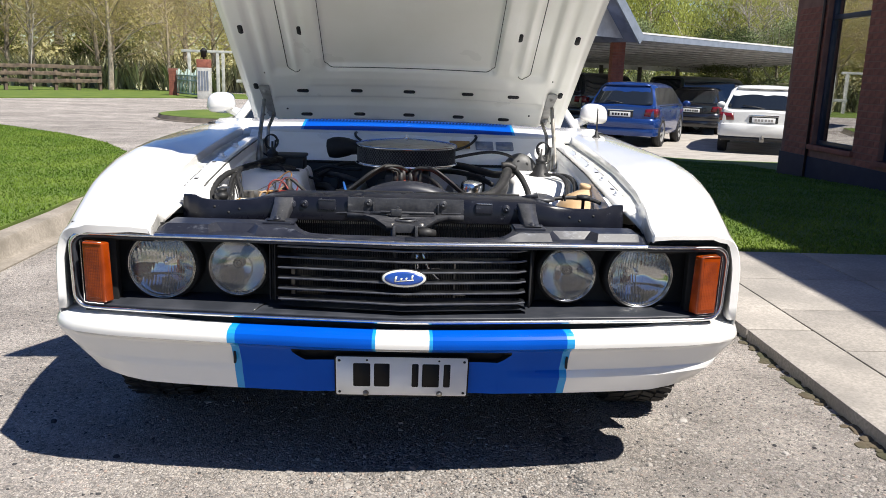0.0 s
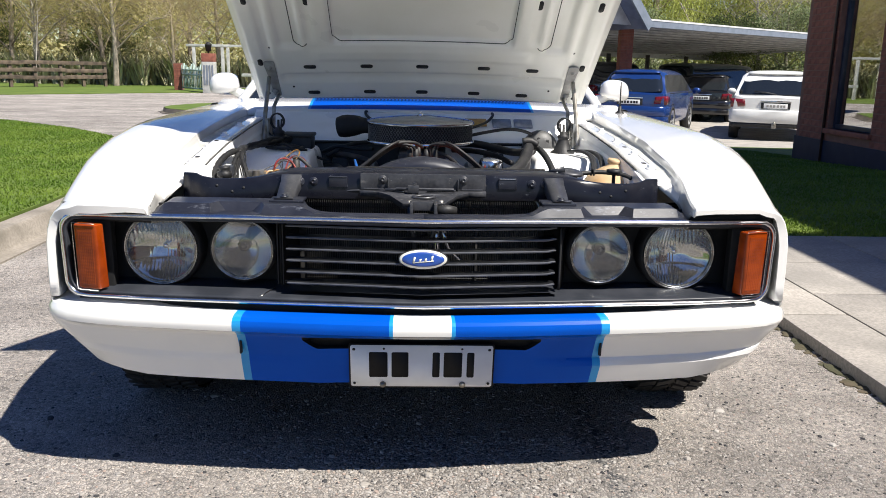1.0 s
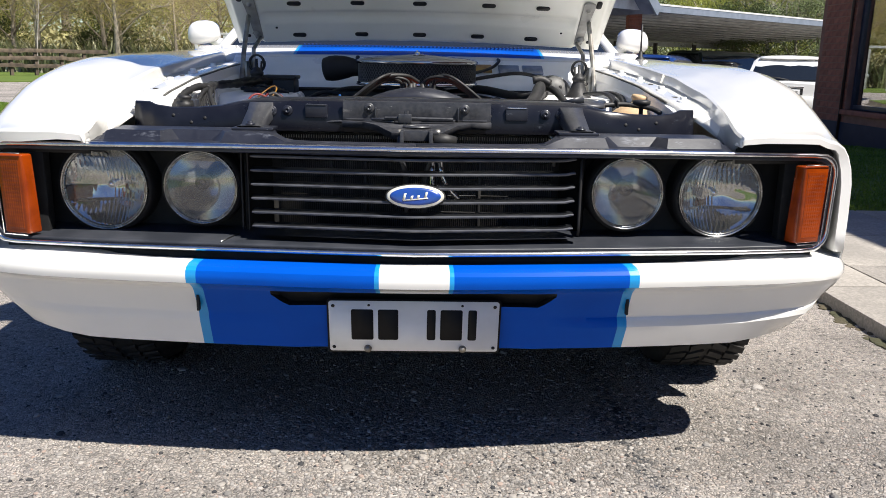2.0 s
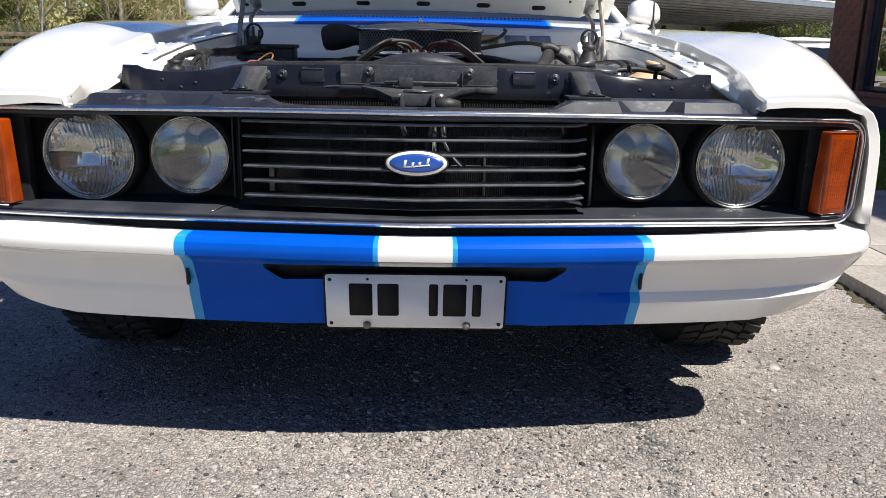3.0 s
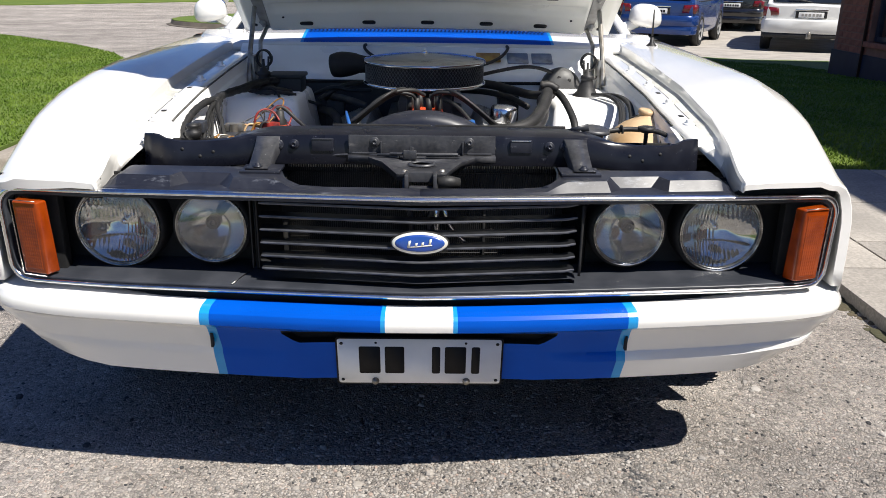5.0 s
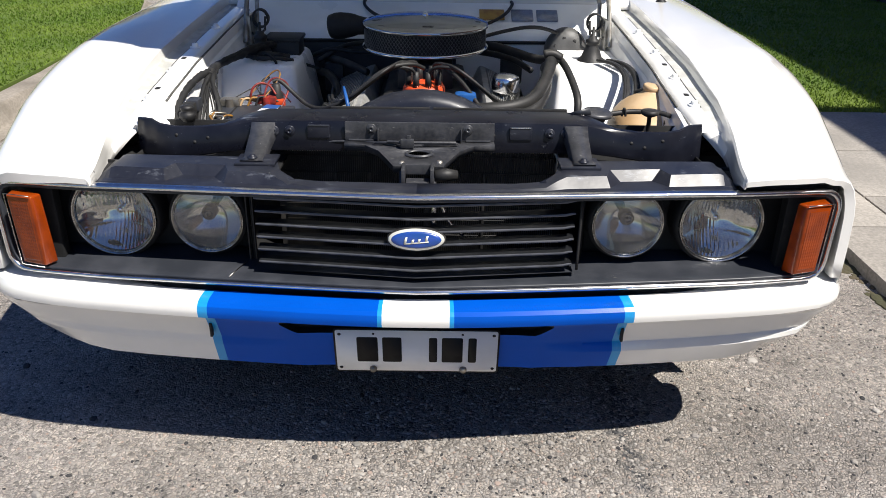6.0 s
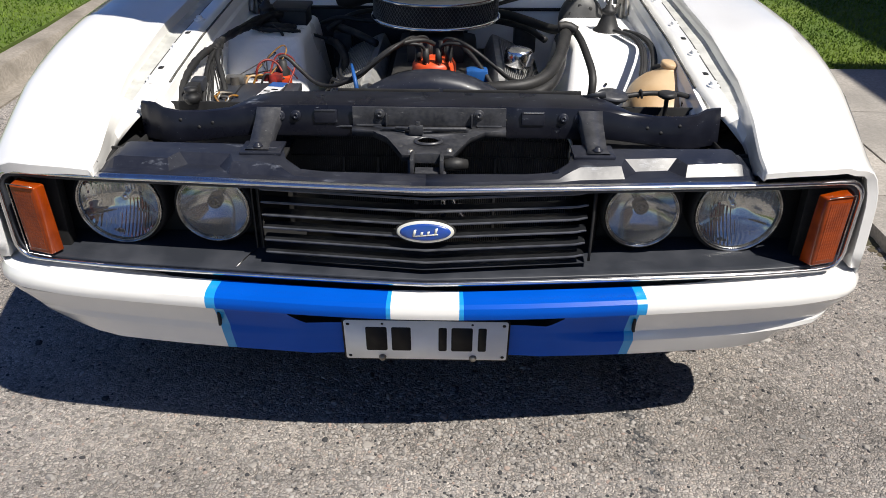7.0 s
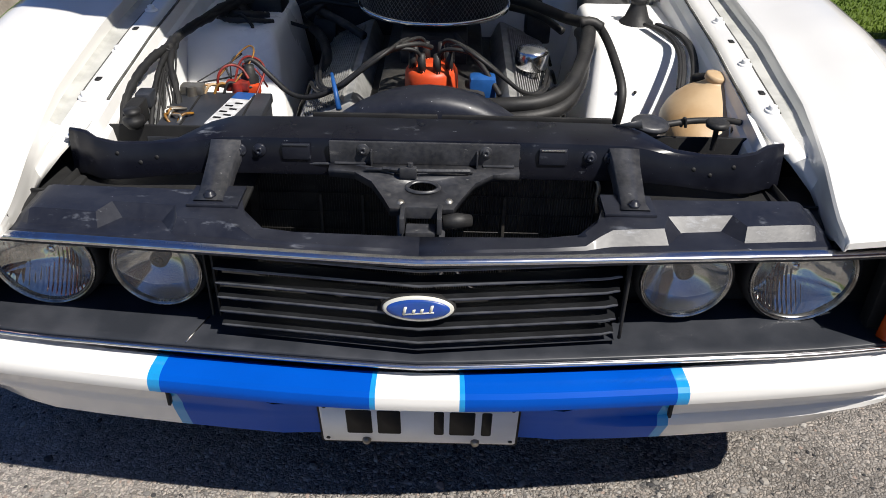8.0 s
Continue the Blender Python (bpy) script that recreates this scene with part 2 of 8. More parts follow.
def chip_seal():
    """Rolled stone chips in bitumen: tight pale stones, thin dark crevices, worn patches and a tarred joint."""
    m = bpy.data.materials.new("chip_seal")
    m.use_nodes = True
    n, l = m.node_tree.nodes, m.node_tree.links
    b = n["Principled BSDF"]
    b.inputs["Roughness"].default_value = 0.9
    b.inputs["Specular IOR Level"].default_value = 0.2
    co = n.new("ShaderNodeTexCoord").outputs["Object"]

    def noise_tex(scale, detail, rough=0.55, vec=None):
        v = n.new("ShaderNodeTexNoise")
        v.inputs["Scale"].default_value, v.inputs["Detail"].default_value, v.inputs["Roughness"].default_value = scale, detail, rough
        l.new(vec or co, v.inputs["Vector"])
        return v.outputs["Fac"]

    def ranged(src, a, b_, lo=0.0, hi=1.0):
        r = n.new("ShaderNodeMapRange")
        for nm, val in (("From Min", a), ("From Max", b_), ("To Min", lo), ("To Max", hi)):
            r.inputs[nm].default_value = val
        l.new(src, r.inputs["Value"])
        return r.outputs["Result"]

    def maths(op, a, b_):
        q = n.new("ShaderNodeMath")
        q.operation = op
        for i, v in enumerate((a, b_)):
            if isinstance(v, float):
                q.inputs[i].default_value = v
            else:
                l.new(v, q.inputs[i])
        return q.outputs[0]

    def blend(fac, a, b_):
        x = n.new("ShaderNodeMix")
        x.data_type = "RGBA"
        l.new(fac, x.inputs["Factor"])
        for nm, v in (("A", a), ("B", b_)):
            if isinstance(v, tuple):
                x.inputs[nm].default_value = (*v, 1)
            else:
                l.new(v, x.inputs[nm])
        return x.outputs["Result"]
    wob = n.new("ShaderNodeTexNoise")
    wob.inputs["Scale"].default_value, wob.inputs["Detail"].default_value = 70, 3
    l.new(co, wob.inputs["Vector"])
    add = n.new("ShaderNodeMix")
    add.data_type = "VECTOR"
    add.inputs["Factor"].default_value = 0.016
    l.new(co, add.inputs["A"])
    l.new(wob.outputs["Color"], add.inputs["B"])
    warped = add.outputs["Result"]

    def cells(scale, feature):
        v = n.new("ShaderNodeTexVoronoi")
        v.feature = feature
        v.inputs["Scale"].default_value = scale
        l.new(warped, v.inputs["Vector"])
        return v
    edge = cells(118, "DISTANCE_TO_EDGE").outputs["Distance"]
    sep = n.new("ShaderNodeSeparateColor")
    l.new(cells(118, "F1").outputs["Color"], sep.inputs["Color"])
    tone = n.new("ShaderNodeValToRGB")
    e = tone.color_ramp.elements
    e[0].position, e[0].color = 0.0, (0.137, 0.126, 0.116, 1)
    e[1].position, e[1].color = 1.0, (0.43, 0.393, 0.355, 1)
    for pos, col in ((0.12, (0.25, 0.231, 0.212, 1)), (0.55, (0.332, 0.305, 0.277, 1)), (0.8, (0.368, 0.324, 0.284, 1))):
        x = e.new(pos)
        x.color = col
    l.new(sep.outputs["Red"], tone.inputs["Fac"])
    fine = noise_tex(320, 3, 0.6)
    stone = n.new("ShaderNodeHueSaturation")
    l.new(ranged(fine, 0.3, 0.7, 0.72, 1.22), stone.inputs["Value"])
    l.new(tone.outputs["Color"], stone.inputs["Color"])
    # bitumen shows in the crevices, and where stones have been plucked out
    worn = noise_tex(2.6, 4, 0.6)
    pits = ranged(noise_tex(46, 4, 0.6), 0.29, 0.36)
    crack = maths("MULTIPLY", maths("MAXIMUM", ranged(edge, 0.0, 0.085), ranged(noise_tex(31, 3, 0.6), 0.45, 0.62, 0.0, 0.85)), pits)
    body = blend(crack, (0.095, 0.087, 0.08), stone.outputs["Color"])
    # a tarred joint running away from the nose of the car
    pos = n.new("ShaderNodeSeparateXYZ")
    l.new(co, pos.inputs["Vector"])
    wander = maths("MULTIPLY", maths("SUBTRACT", noise_tex(5, 5, 0.7), 0.5), 0.22)
    off = maths("ABSOLUTE", maths("SUBTRACT", maths("ADD", pos.outputs["X"], wander), 0.525), 0.0)
    joint = maths("MULTIPLY", ranged(off, 0.055, 0.012), ranged(noise_tex(38, 4, 0.7), 0.42, 0.60))
    body = blend(joint, body, (0.062, 0.066, 0.072))
    hs = n.new("ShaderNodeHueSaturation")
    st = n.new("ShaderNodeMapping")
    st.inputs["Scale"].default_value = (0.55, 1.35, 1.0)
    l.new(co, st.inputs["Vector"])
    streak = ranged(noise_tex(0.75, 4, 0.6, st.outputs["Vector"]), 0.38, 0.60, 0.80, 1.12)
    l.new(maths("MULTIPLY", ranged(worn, 0.32, 0.68, 0.88, 1.32), streak), hs.inputs["Value"])
    l.new(body, hs.inputs["Color"])
    l.new(hs.outputs["Color"], b.inputs["Base Color"])
    high = maths("ADD", maths("MULTIPLY", ranged(edge, 0.0, 0.32), pits), maths("MULTIPLY", fine, 0.35))
    bp = n.new("ShaderNodeBump")
    bp.inputs["Strength"].default_value, bp.inputs["Distance"].default_value = 1.0, 0.0034
    l.new(high, bp.inputs["Height"])
    l.new(bp.outputs["Normal"], b.inputs["Normal"])
    return m


ASPHALT = chip_seal()
CONCRETE = mat("worn_concrete", (0.385, 0.352, 0.312), 0.88, second=(0.25, 0.232, 0.208), scale=2.6, detail=10, spread=(0.36, 0.68), bump=0.0026, bscale=90,
               fine=(0.19, 0.178, 0.155), fscale=75, famount=0.55, object_var=0.10)
KERB = mat("weathered_kerb_concrete", (0.30, 0.265, 0.22), 0.9, second=(0.17, 0.15, 0.12), scale=5, detail=9, spread=(0.35, 0.7), bump=0.003, bscale=70, fine=(0.14, 0.12, 0.09), fscale=60, famount=0.45)
SOIL = mat("soil", (0.09, 0.07, 0.045), 0.95, second=(0.05, 0.05, 0.025), scale=6, bump=0.01, bscale=30)
LAWN = mat("lawn_base", (0.062, 0.106, 0.012), 0.9, second=(0.10, 0.14, 0.018), scale=1.6, detail=10, bump=0.004, bscale=140, fine=(0.11, 0.155, 0.024), fscale=140, famount=0.3)
BLADE = mat("grass_blade", (0.072, 0.128, 0.014), 0.6, second=(0.120, 0.178, 0.024), scale=1.3, detail=7, spread=(0.40, 0.62), island=0.25, spec=0.2)


# ---- builders ----
def bmesh_new():
    return bmesh.new()


def finish(name, bm, mats, angle=0.6):
    for f in bm.faces:
        f.smooth = True
    for e in bm.edges:
        if len(e.link_faces) == 2 and e.calc_face_angle(0) > angle:
            e.smooth = False
    me = bpy.data.meshes.new(name)
    bm.to_mesh(me)
    bm.free()
    for m in (mats if isinstance(mats, (list, tuple)) else [mats]):
        me.materials.append(m)
    return new(name, me)


def part(name, bm, material, parent, label="", angle=0.6):
    ob = finish(name, bm, material, angle)
    ob.parent = parent
    if label:
        tagged(ob, label)
    return ob


def thing(name, label, category, m=None, group="", kind=""):
    ob = new(name)
    ob.empty_display_size = 0.1
    if m is not None:
        ob.matrix_world = m
    return tagged(ob, label, category, group, kind)


def solid(name, bm, material, label, category, kind="", angle=0.6, group=""):
    return tagged(finish(name, bm, material, angle), label, category, group, kind)


def sheet(bm, rows, close=False, mi=None):
    vs = [[bm.verts.new(p) for p in r] for r in rows]
    for i in range(len(vs) - 1):
        n = len(vs[i])
        for j in range(n if close else n - 1):
            k = (j + 1) % n
            f = bm.faces.new((vs[i][j], vs[i][k], vs[i + 1][k], vs[i + 1][j]))
            if mi:
                f.material_index = mi(i, j)
    return vs


def tube(bm, pts, r, n=8, cap=True, smooth=0):
    pts = [Vector(p) for p in pts]
    rs = list(r) if isinstance(r, (list, tuple)) else [r] * len(pts)
    for _ in range(smooth):
        q, s = [pts[0]], [rs[0]]
        for a, b, ra, rb in zip(pts, pts[1:], rs, rs[1:]):
            q += [a.lerp(b, 0.25), a.lerp(b, 0.75)]
            s += [ra * 0.75 + rb * 0.25, ra * 0.25 + rb * 0.75]
        pts, rs = q + [pts[-1]], s + [rs[-1]]
    rings = []
    up = None
    for i, p in enumerate(pts):
        d = (pts[min(i + 1, len(pts) - 1)] - pts[max(i - 1, 0)]).normalized()
        if up is None:
            up = d.orthogonal().normalized()
        up = (up - d * up.dot(d))
        up = up.normalized() if up.length > 1e-6 else d.orthogonal().normalized()
        w = d.cross(up)
        rings.append([p + (up * math.cos(2 * math.pi * k / n) + w * math.sin(2 * math.pi * k / n)) * rs[i] for k in range(n)])
    vs = sheet(bm, rings, True)
    if cap:
        bm.faces.new(vs[0][::-1])
        bm.faces.new(vs[-1])
    return vs


def lathe(bm, prof, n=24, m=None, mi=None, arc=1.0):
    m = m or Matrix()
    cnt = n if arc == 1.0 else n + 1
    rows = [[m @ Vector((r * math.cos(2 * math.pi * arc * k / n), r * math.sin(2 * math.pi * arc * k / n), z)) for k in range(cnt)] for r, z in prof]
    return sheet(bm, rows, arc == 1.0, mi)


def block(bm, c, s, bevel=0.004, m=None, seg=2):
    r = bmesh.ops.create_cube(bm, size=1, matrix=(m or Matrix()) @ Matrix.Translation(c) @ Matrix.Diagonal((*s, 1)))
    if bevel:
        es = {e for v in r["verts"] for e in v.link_edges}
        bmesh.ops.bevel(bm, geom=list(es), offset=bevel, segments=seg, affect="EDGES", profile=0.6)


def prism(bm, poly, depth, m=None, bevel=0.0):
    m = m or Matrix()
    a = [bm.verts.new(m @ Vector((x, y, 0))) for x, y in poly]
    b = [bm.verts.new(m @ Vector((x, y, depth))) for x, y in poly]
    fs = [bm.faces.new(a[::-1]), bm.faces.new(b)]
    n = len(poly)
    for i in range(n):
        fs.append(bm.faces.new((a[i], a[(i + 1) % n], b[(i + 1) % n], b[i])))
    if bevel:
        bmesh.ops.bevel(bm, geom=list(fs[1].edges), offset=bevel, segments=2, affect="EDGES", profile=0.5)


def rounded(w, h, r, n=5, cx=0.0, cy=0.0):
    out = []
    for sx, sy, a0 in ((1, 1, 0), (-1, 1, 90), (-1, -1, 180), (1, -1, 270)):
        for k in range(n + 1):
            a = radians(a0 + 90 * k / n)
            out.append((cx + sx * (w / 2 - r) + r * math.cos(a), cy + sy * (h / 2 - r) + r * math.sin(a)))
    return out


def lerp_table(tab, v):
    if v <= tab[0][0]:
        return tab[0][1]
    for (a, fa), (b, fb) in zip(tab, tab[1:]):
        if v <= b:
            k = (v - a) / (b - a)
            return fa + (fb - fa) * k
    return tab[-1][1]


def smooth01(a, b, v):
    k = min(1, max(0, (v - a) / (b - a)))
    return k * k * (3 - 2 * k)


def sphere(bm, c, r, u=12, v=8, m=None):
    bmesh.ops.create_uvsphere(bm, u_segments=u, v_segments=v, radius=1,
                              matrix=(m or Matrix()) @ Matrix.Translation(c) @ Matrix.Diagonal((*(r if isinstance(r, (tuple, list)) else (r, r, r)), 1)))


def frame_to(z_axis, origin, x_axis=(1, 0, 0)):
    z = Vector(z_axis).normalized()
    x = Vector(x_axis)
    x = (x - z * x.dot(z)).normalized()
    y = z.cross(x)
    return Matrix(((x.x, y.x, z.x, origin[0]), (x.y, y.y, z.y, origin[1]), (x.z, y.z, z.z, origin[2]), (0, 0, 0, 1)))


# ---- ground ----
def ground_z(x, y):
    """The yard falls gently away behind the paving towards the carport."""
    return -0.43 * smooth01(4.5, 16.5, y) * smooth01(1.0, 6.0, x)


def span(a, b, n):
    return [a + (b - a) * i / (n - 1) for i in range(n)]


def ground_sheet():
    xs = [-900, -400, -150, -80, -50] + span(-36, 36, 49) + [50, 80, 150, 400, 900]
    ys = [-900, -300, -80, -30] + span(-12, 48, 41) + [60, 90, 150, 400, 900]
    bm = bmesh_new()
    sheet(bm, [[(x, y, ground_z(x, y) - 0.004) for x in xs] for y in ys])
    bmesh.ops.recalc_face_normals(bm, faces=bm.faces)
    if bm.faces[0].normal.z < 0:
        bmesh.ops.reverse_faces(bm, faces=bm.faces)
    ob = solid("road", bm, ASPHALT, "grey chip-seal driveway with exposed stones, worn and patchy", "driveway", "structure")
    return ob


ground_sheet()


def chip_stone():
    """Loose stones: grey, tan and pinkish, a few almost black."""
    m = mat("stone_chip", (0.3, 0.28, 0.26), 0.9, spec=0.2)
    n, l = m.node_tree.nodes, m.node_tree.links
    ramp = n.new("ShaderNodeValToRGB")
    e = ramp.color_ramp.elements
    ramp.color_ramp.interpolation = "CONSTANT"
    e[0].position, e[0].color = 0.0, (0.05, 0.05, 0.052, 1)
    e[1].position, e[1].color = 0.10, (0.17, 0.162, 0.152, 1)
    for pos, col in ((0.30, (0.255, 0.24, 0.222, 1)), (0.58, (0.305, 0.282, 0.254, 1)), (0.80, (0.37, 0.348, 0.32, 1)), (0.94, (0.31, 0.245, 0.208, 1))):
        x = e.new(pos)
        x.color = col
    l.new(n.new("ShaderNodeNewGeometry").outputs["Random Per Island"], ramp.inputs["Fac"])
    l.new(ramp.outputs["Color"], n["Principled BSDF"].inputs["Base Color"])
    return m


CHIP = chip_stone()


def kerb_dirt():
    """Crumbs of soil and seal gathered along the foot of the kerb strip."""
    rng = random.Random(9)
    bm = bmesh_new()
    for i in range(420):
        y = rng.uniform(-1.0, 4.5)
        r0 = rng.uniform(0.008, 0.03)
        m = Matrix.Translation((1.582 - abs(rng.gauss(0, 0.018)), y, -0.004)) @ Matrix.Rotation(rng.uniform(0, 6.28), 4, "Z") @ Matrix.Diagonal((r0, r0 * rng.uniform(0.5, 1.6), r0 * rng.uniform(0.15, 0.5), 1))
        bmesh.ops.create_icosphere(bm, subdivisions=1, radius=1, matrix=m)
    tagged(finish("kerb_dirt", bm, SOIL), "dark soil crumbs along the kerb", "soil", "", "stuff")


kerb_dirt()


def loose_chips():
    """Blunt, faceted stones lying half sunk in the seal, thickest in front of the car."""
    rng = random.Random(4)
    verts, faces = [], []
    for i in range(27000):
        x, y = rng.uniform(-1.75, 1.56), rng.uniform(-0.95, 0.85)
        if i % 3 == 0:
            x, y = rng.gauss(0.12, 0.34), rng.uniform(-0.9, 0.35)
        elif i % 9 == 1:
            x, y = rng.uniform(-2.0, 1.56), rng.uniform(0.8, 4.0)
        s = rng.choice((0.003, 0.0035, 0.004, 0.0045, 0.005)) * rng.uniform(0.75, 1.3)
        pick = rng.random()
        if pick < 0.010:
            s *= rng.uniform(1.8, 2.8)
        elif pick < 0.05:
            s *= 1.5
        a, el = rng.uniform(0, 6.28), rng.uniform(0.55, 1.0)
        ca, sa = math.cos(a), math.sin(a)
        h = s * rng.uniform(0.25, 0.65)
        k = len(verts)
        spin = [j * 1.0472 + rng.uniform(-0.3, 0.3) for j in range(6)]
        for f, z in ((1.0, -0.005), (0.93, -0.004 + h * 0.55), (0.55, -0.004 + h)):
            for b in spin:
                u, v = s * f * math.cos(b), s * f * el * math.sin(b)
                verts.append((x + u * ca - v * sa, y + u * sa + v * ca, z + (rng.uniform(-0.12, 0.12) * h if f < 1 else 0)))
        for r in (0, 6):
            faces += [(k + r + j, k + r + (j + 1) % 6, k + r + 6 + (j + 1) % 6, k + r + 6 + j) for j in range(6)]
        faces.append(tuple(k + 12 + j for j in range(6)))
    me = bpy.data.meshes.new("stone_chips")
    me.from_pydata(verts, [], faces)
    me.materials.append(CHIP)
    tagged(new("stone_chips", me), "loose pale and dark stone chips on the driveway", "gravel", "", "stuff")


loose_chips()


def slab(bm, x0, x1, y0, y1, z0, z1, bevel=0.006):
    block(bm, ((x0 + x1) / 2, (y0 + y1) / 2, (z0 + z1) / 2), (x1 - x0, y1 - y0, z1 - z0), bevel)


# paving with a kerb edge along the driveway
paving = thing("pavement", "pale concrete paving slabs with a kerb strip", "pavement", kind="structure")
bm = bmesh_new()
slab(bm, 1.60, 7.0, -6.0, 3.18, -0.1, 0.028, 0)
part("bedding", bm, SOIL, paving)
for y0, y1 in ((-6.0, -3.2), (-3.192, -0.4), (-0.392, 1.45), (1.458, 3.2)):
    bm = bmesh_new()
    slab(bm, 1.585, 1.895, y0, y1, -0.12, 0.048, 0.01)
    part("kerb_stone", bm, CONCRETE, paving)
xs = [1.905, 2.68, 3.46, 4.24, 5.02, 5.6]
ys = [-4.6, -3.95, -3.3, -2.65, -2.0, -1.38, -0.74, -0.1, 0.54, 1.18, 1.80, 2.45, 3.2]
for i in range(len(xs) - 1):
    for j in range(len(ys) - 1):
        bm = bmesh_new()
        slab(bm, xs[i], xs[i + 1] - 0.008, ys[j], ys[j + 1] - 0.008, -0.05, 0.046, 0.006)
        part("paving_slab", bm, CONCRETE, paving)


def lawn(name, outline, z, label, depth=0.15):
    """Turf inside an outline, as a raised sheet that follows the ground."""
    bm = bmesh_new()
    top = [bm.verts.new((x, y, z + ground_z(x, y))) for x, y in outline]
    low = [bm.verts.new((x, y, z + ground_z(x, y) - depth)) for x, y in outline]
    n = len(outline)
    f = bm.faces.new(top)
    for i in range(n):
        bm.faces.new((top[i], low[i], low[(i + 1) % n], top[(i + 1) % n]))
    bmesh.ops.triangulate(bm, faces=[f])
    bmesh.ops.subdivide_edges(bm, edges=[e for e in bm.edges if e.calc_length() > 1.5], cuts=3, use_grid_fill=True)
    for v in bm.verts:
        if v.co.z > z + ground_z(v.co.x, v.co.y) - depth * 0.5:
            v.co.z = z + ground_z(v.co.x, v.co.y)
    bmesh.ops.recalc_face_normals(bm, faces=bm.faces)
    return solid(name, bm, LAWN, label, "lawn", "structure")


LEFT = [(-2.5, -8.0), (-2.5, 2.0), (-2.52, 3.6), (-2.55, 4.8), (-2.64, 5.8), (-2.87, 6.62), (-3.2, 7.36), (-3.97, 8.7), (-4.97, 9.83), (-6.36, 11.04), (-8.94, 12.74), (-13.93, 14.62), (-24, 16.6), (-30, 17), (-30, -8)]
lawn("lawn", LEFT, 0.142, "bright mown green lawn beside the driveway kerb")
RIGHT = [(1.62, 3.215), (5.6, 3.215), (5.6, 9.9), (7.4, 13.7), (5.3, 13.9), (1.9, 14.0), (1.7, 9)]
lawn("lawn", RIGHT, 0.03, "shaded green lawn between paving and brick house")


def kerb_run(pts, width, height, name="kerb", label="weathered concrete kerb along the lawn edge", mt=None):
    """A rounded kerb along a line of points; its road face is on the right of the line."""
    prof = [(-0.03, -0.08), (-0.03, 0.006), (0.05, 0.014), (0.064, 0.03), (0.078, height - 0.02), (0.09, height - 0.004), (0.108, height), (width, height), (width, -0.08)]
    P = [Vector((x, y, 0)) for x, y in pts]
    rows = []
    for i, p in enumerate(P):
        d = (P[min(i + 1, len(P) - 1)] - P[max(0, i - 1)]).normalized()
        nrm = Vector((-d.y, d.x, 0))
        rows.append([p + nrm * o + Vector((0, 0, z + ground_z(p.x, p.y))) for o, z in prof])
    bm = bmesh_new()
    sheet(bm, rows)
    bmesh.ops.recalc_face_normals(bm, faces=bm.faces)
    return solid(name, bm, mt or KERB, label, "kerb", "structure")


kerb_run([(-2.28, -8), (-2.28, 0), (-2.28, 2.0), (-2.30, 3.6), (-2.38, 4.8), (-2.52, 5.8), (-2.77, 6.65), (-3.12, 7.4), (-3.9, 8.75), (-4.9, 9.88), (-6.3, 11.1), (-8.9, 12.8), (-13.9, 14.7), (-24, 16.7)], 0.2, 0.13)


# ---- the white coupe ----
car = thing("car", "white 1970s coupe with blue stripes and raised bonnet", "car")


def grouped(name, label=""):
    """An Empty part of the car that holds sub-parts."""
    ob = new(name)
    ob.empty_display_size = 0.05
    ob.parent = car
    if label:
        tagged(ob, label)
    return ob


def mirrored(pts, s):
    return [(x * s, y, z) for x, y, z in pts]


# bumper: one profile swept along the nose and round both corners
PLAN = [(0, -0.058), (0.070, -0.0573), (0.0795, -0.057), (0.15, -0.054), (0.22, -0.049), (0.262, -0.0454), (0.274, -0.0443), (0.284, -0.0434), (0.2975, -0.0422), (0.37, -0.035), (0.437, -0.028), (0.458, -0.026), (0.5452, -0.016),
        (0.6302, -0.005), (0.7152, 0.007), (0.779, 0.018), (0.8322, 0.032), (0.8767, 0.046), (0.906, 0.060), (0.929, 0.078), (0.946, 0.101), (0.957, 0.135), (0.9615, 0.165), (0.963, 0.195), (0.956, 0.212)]


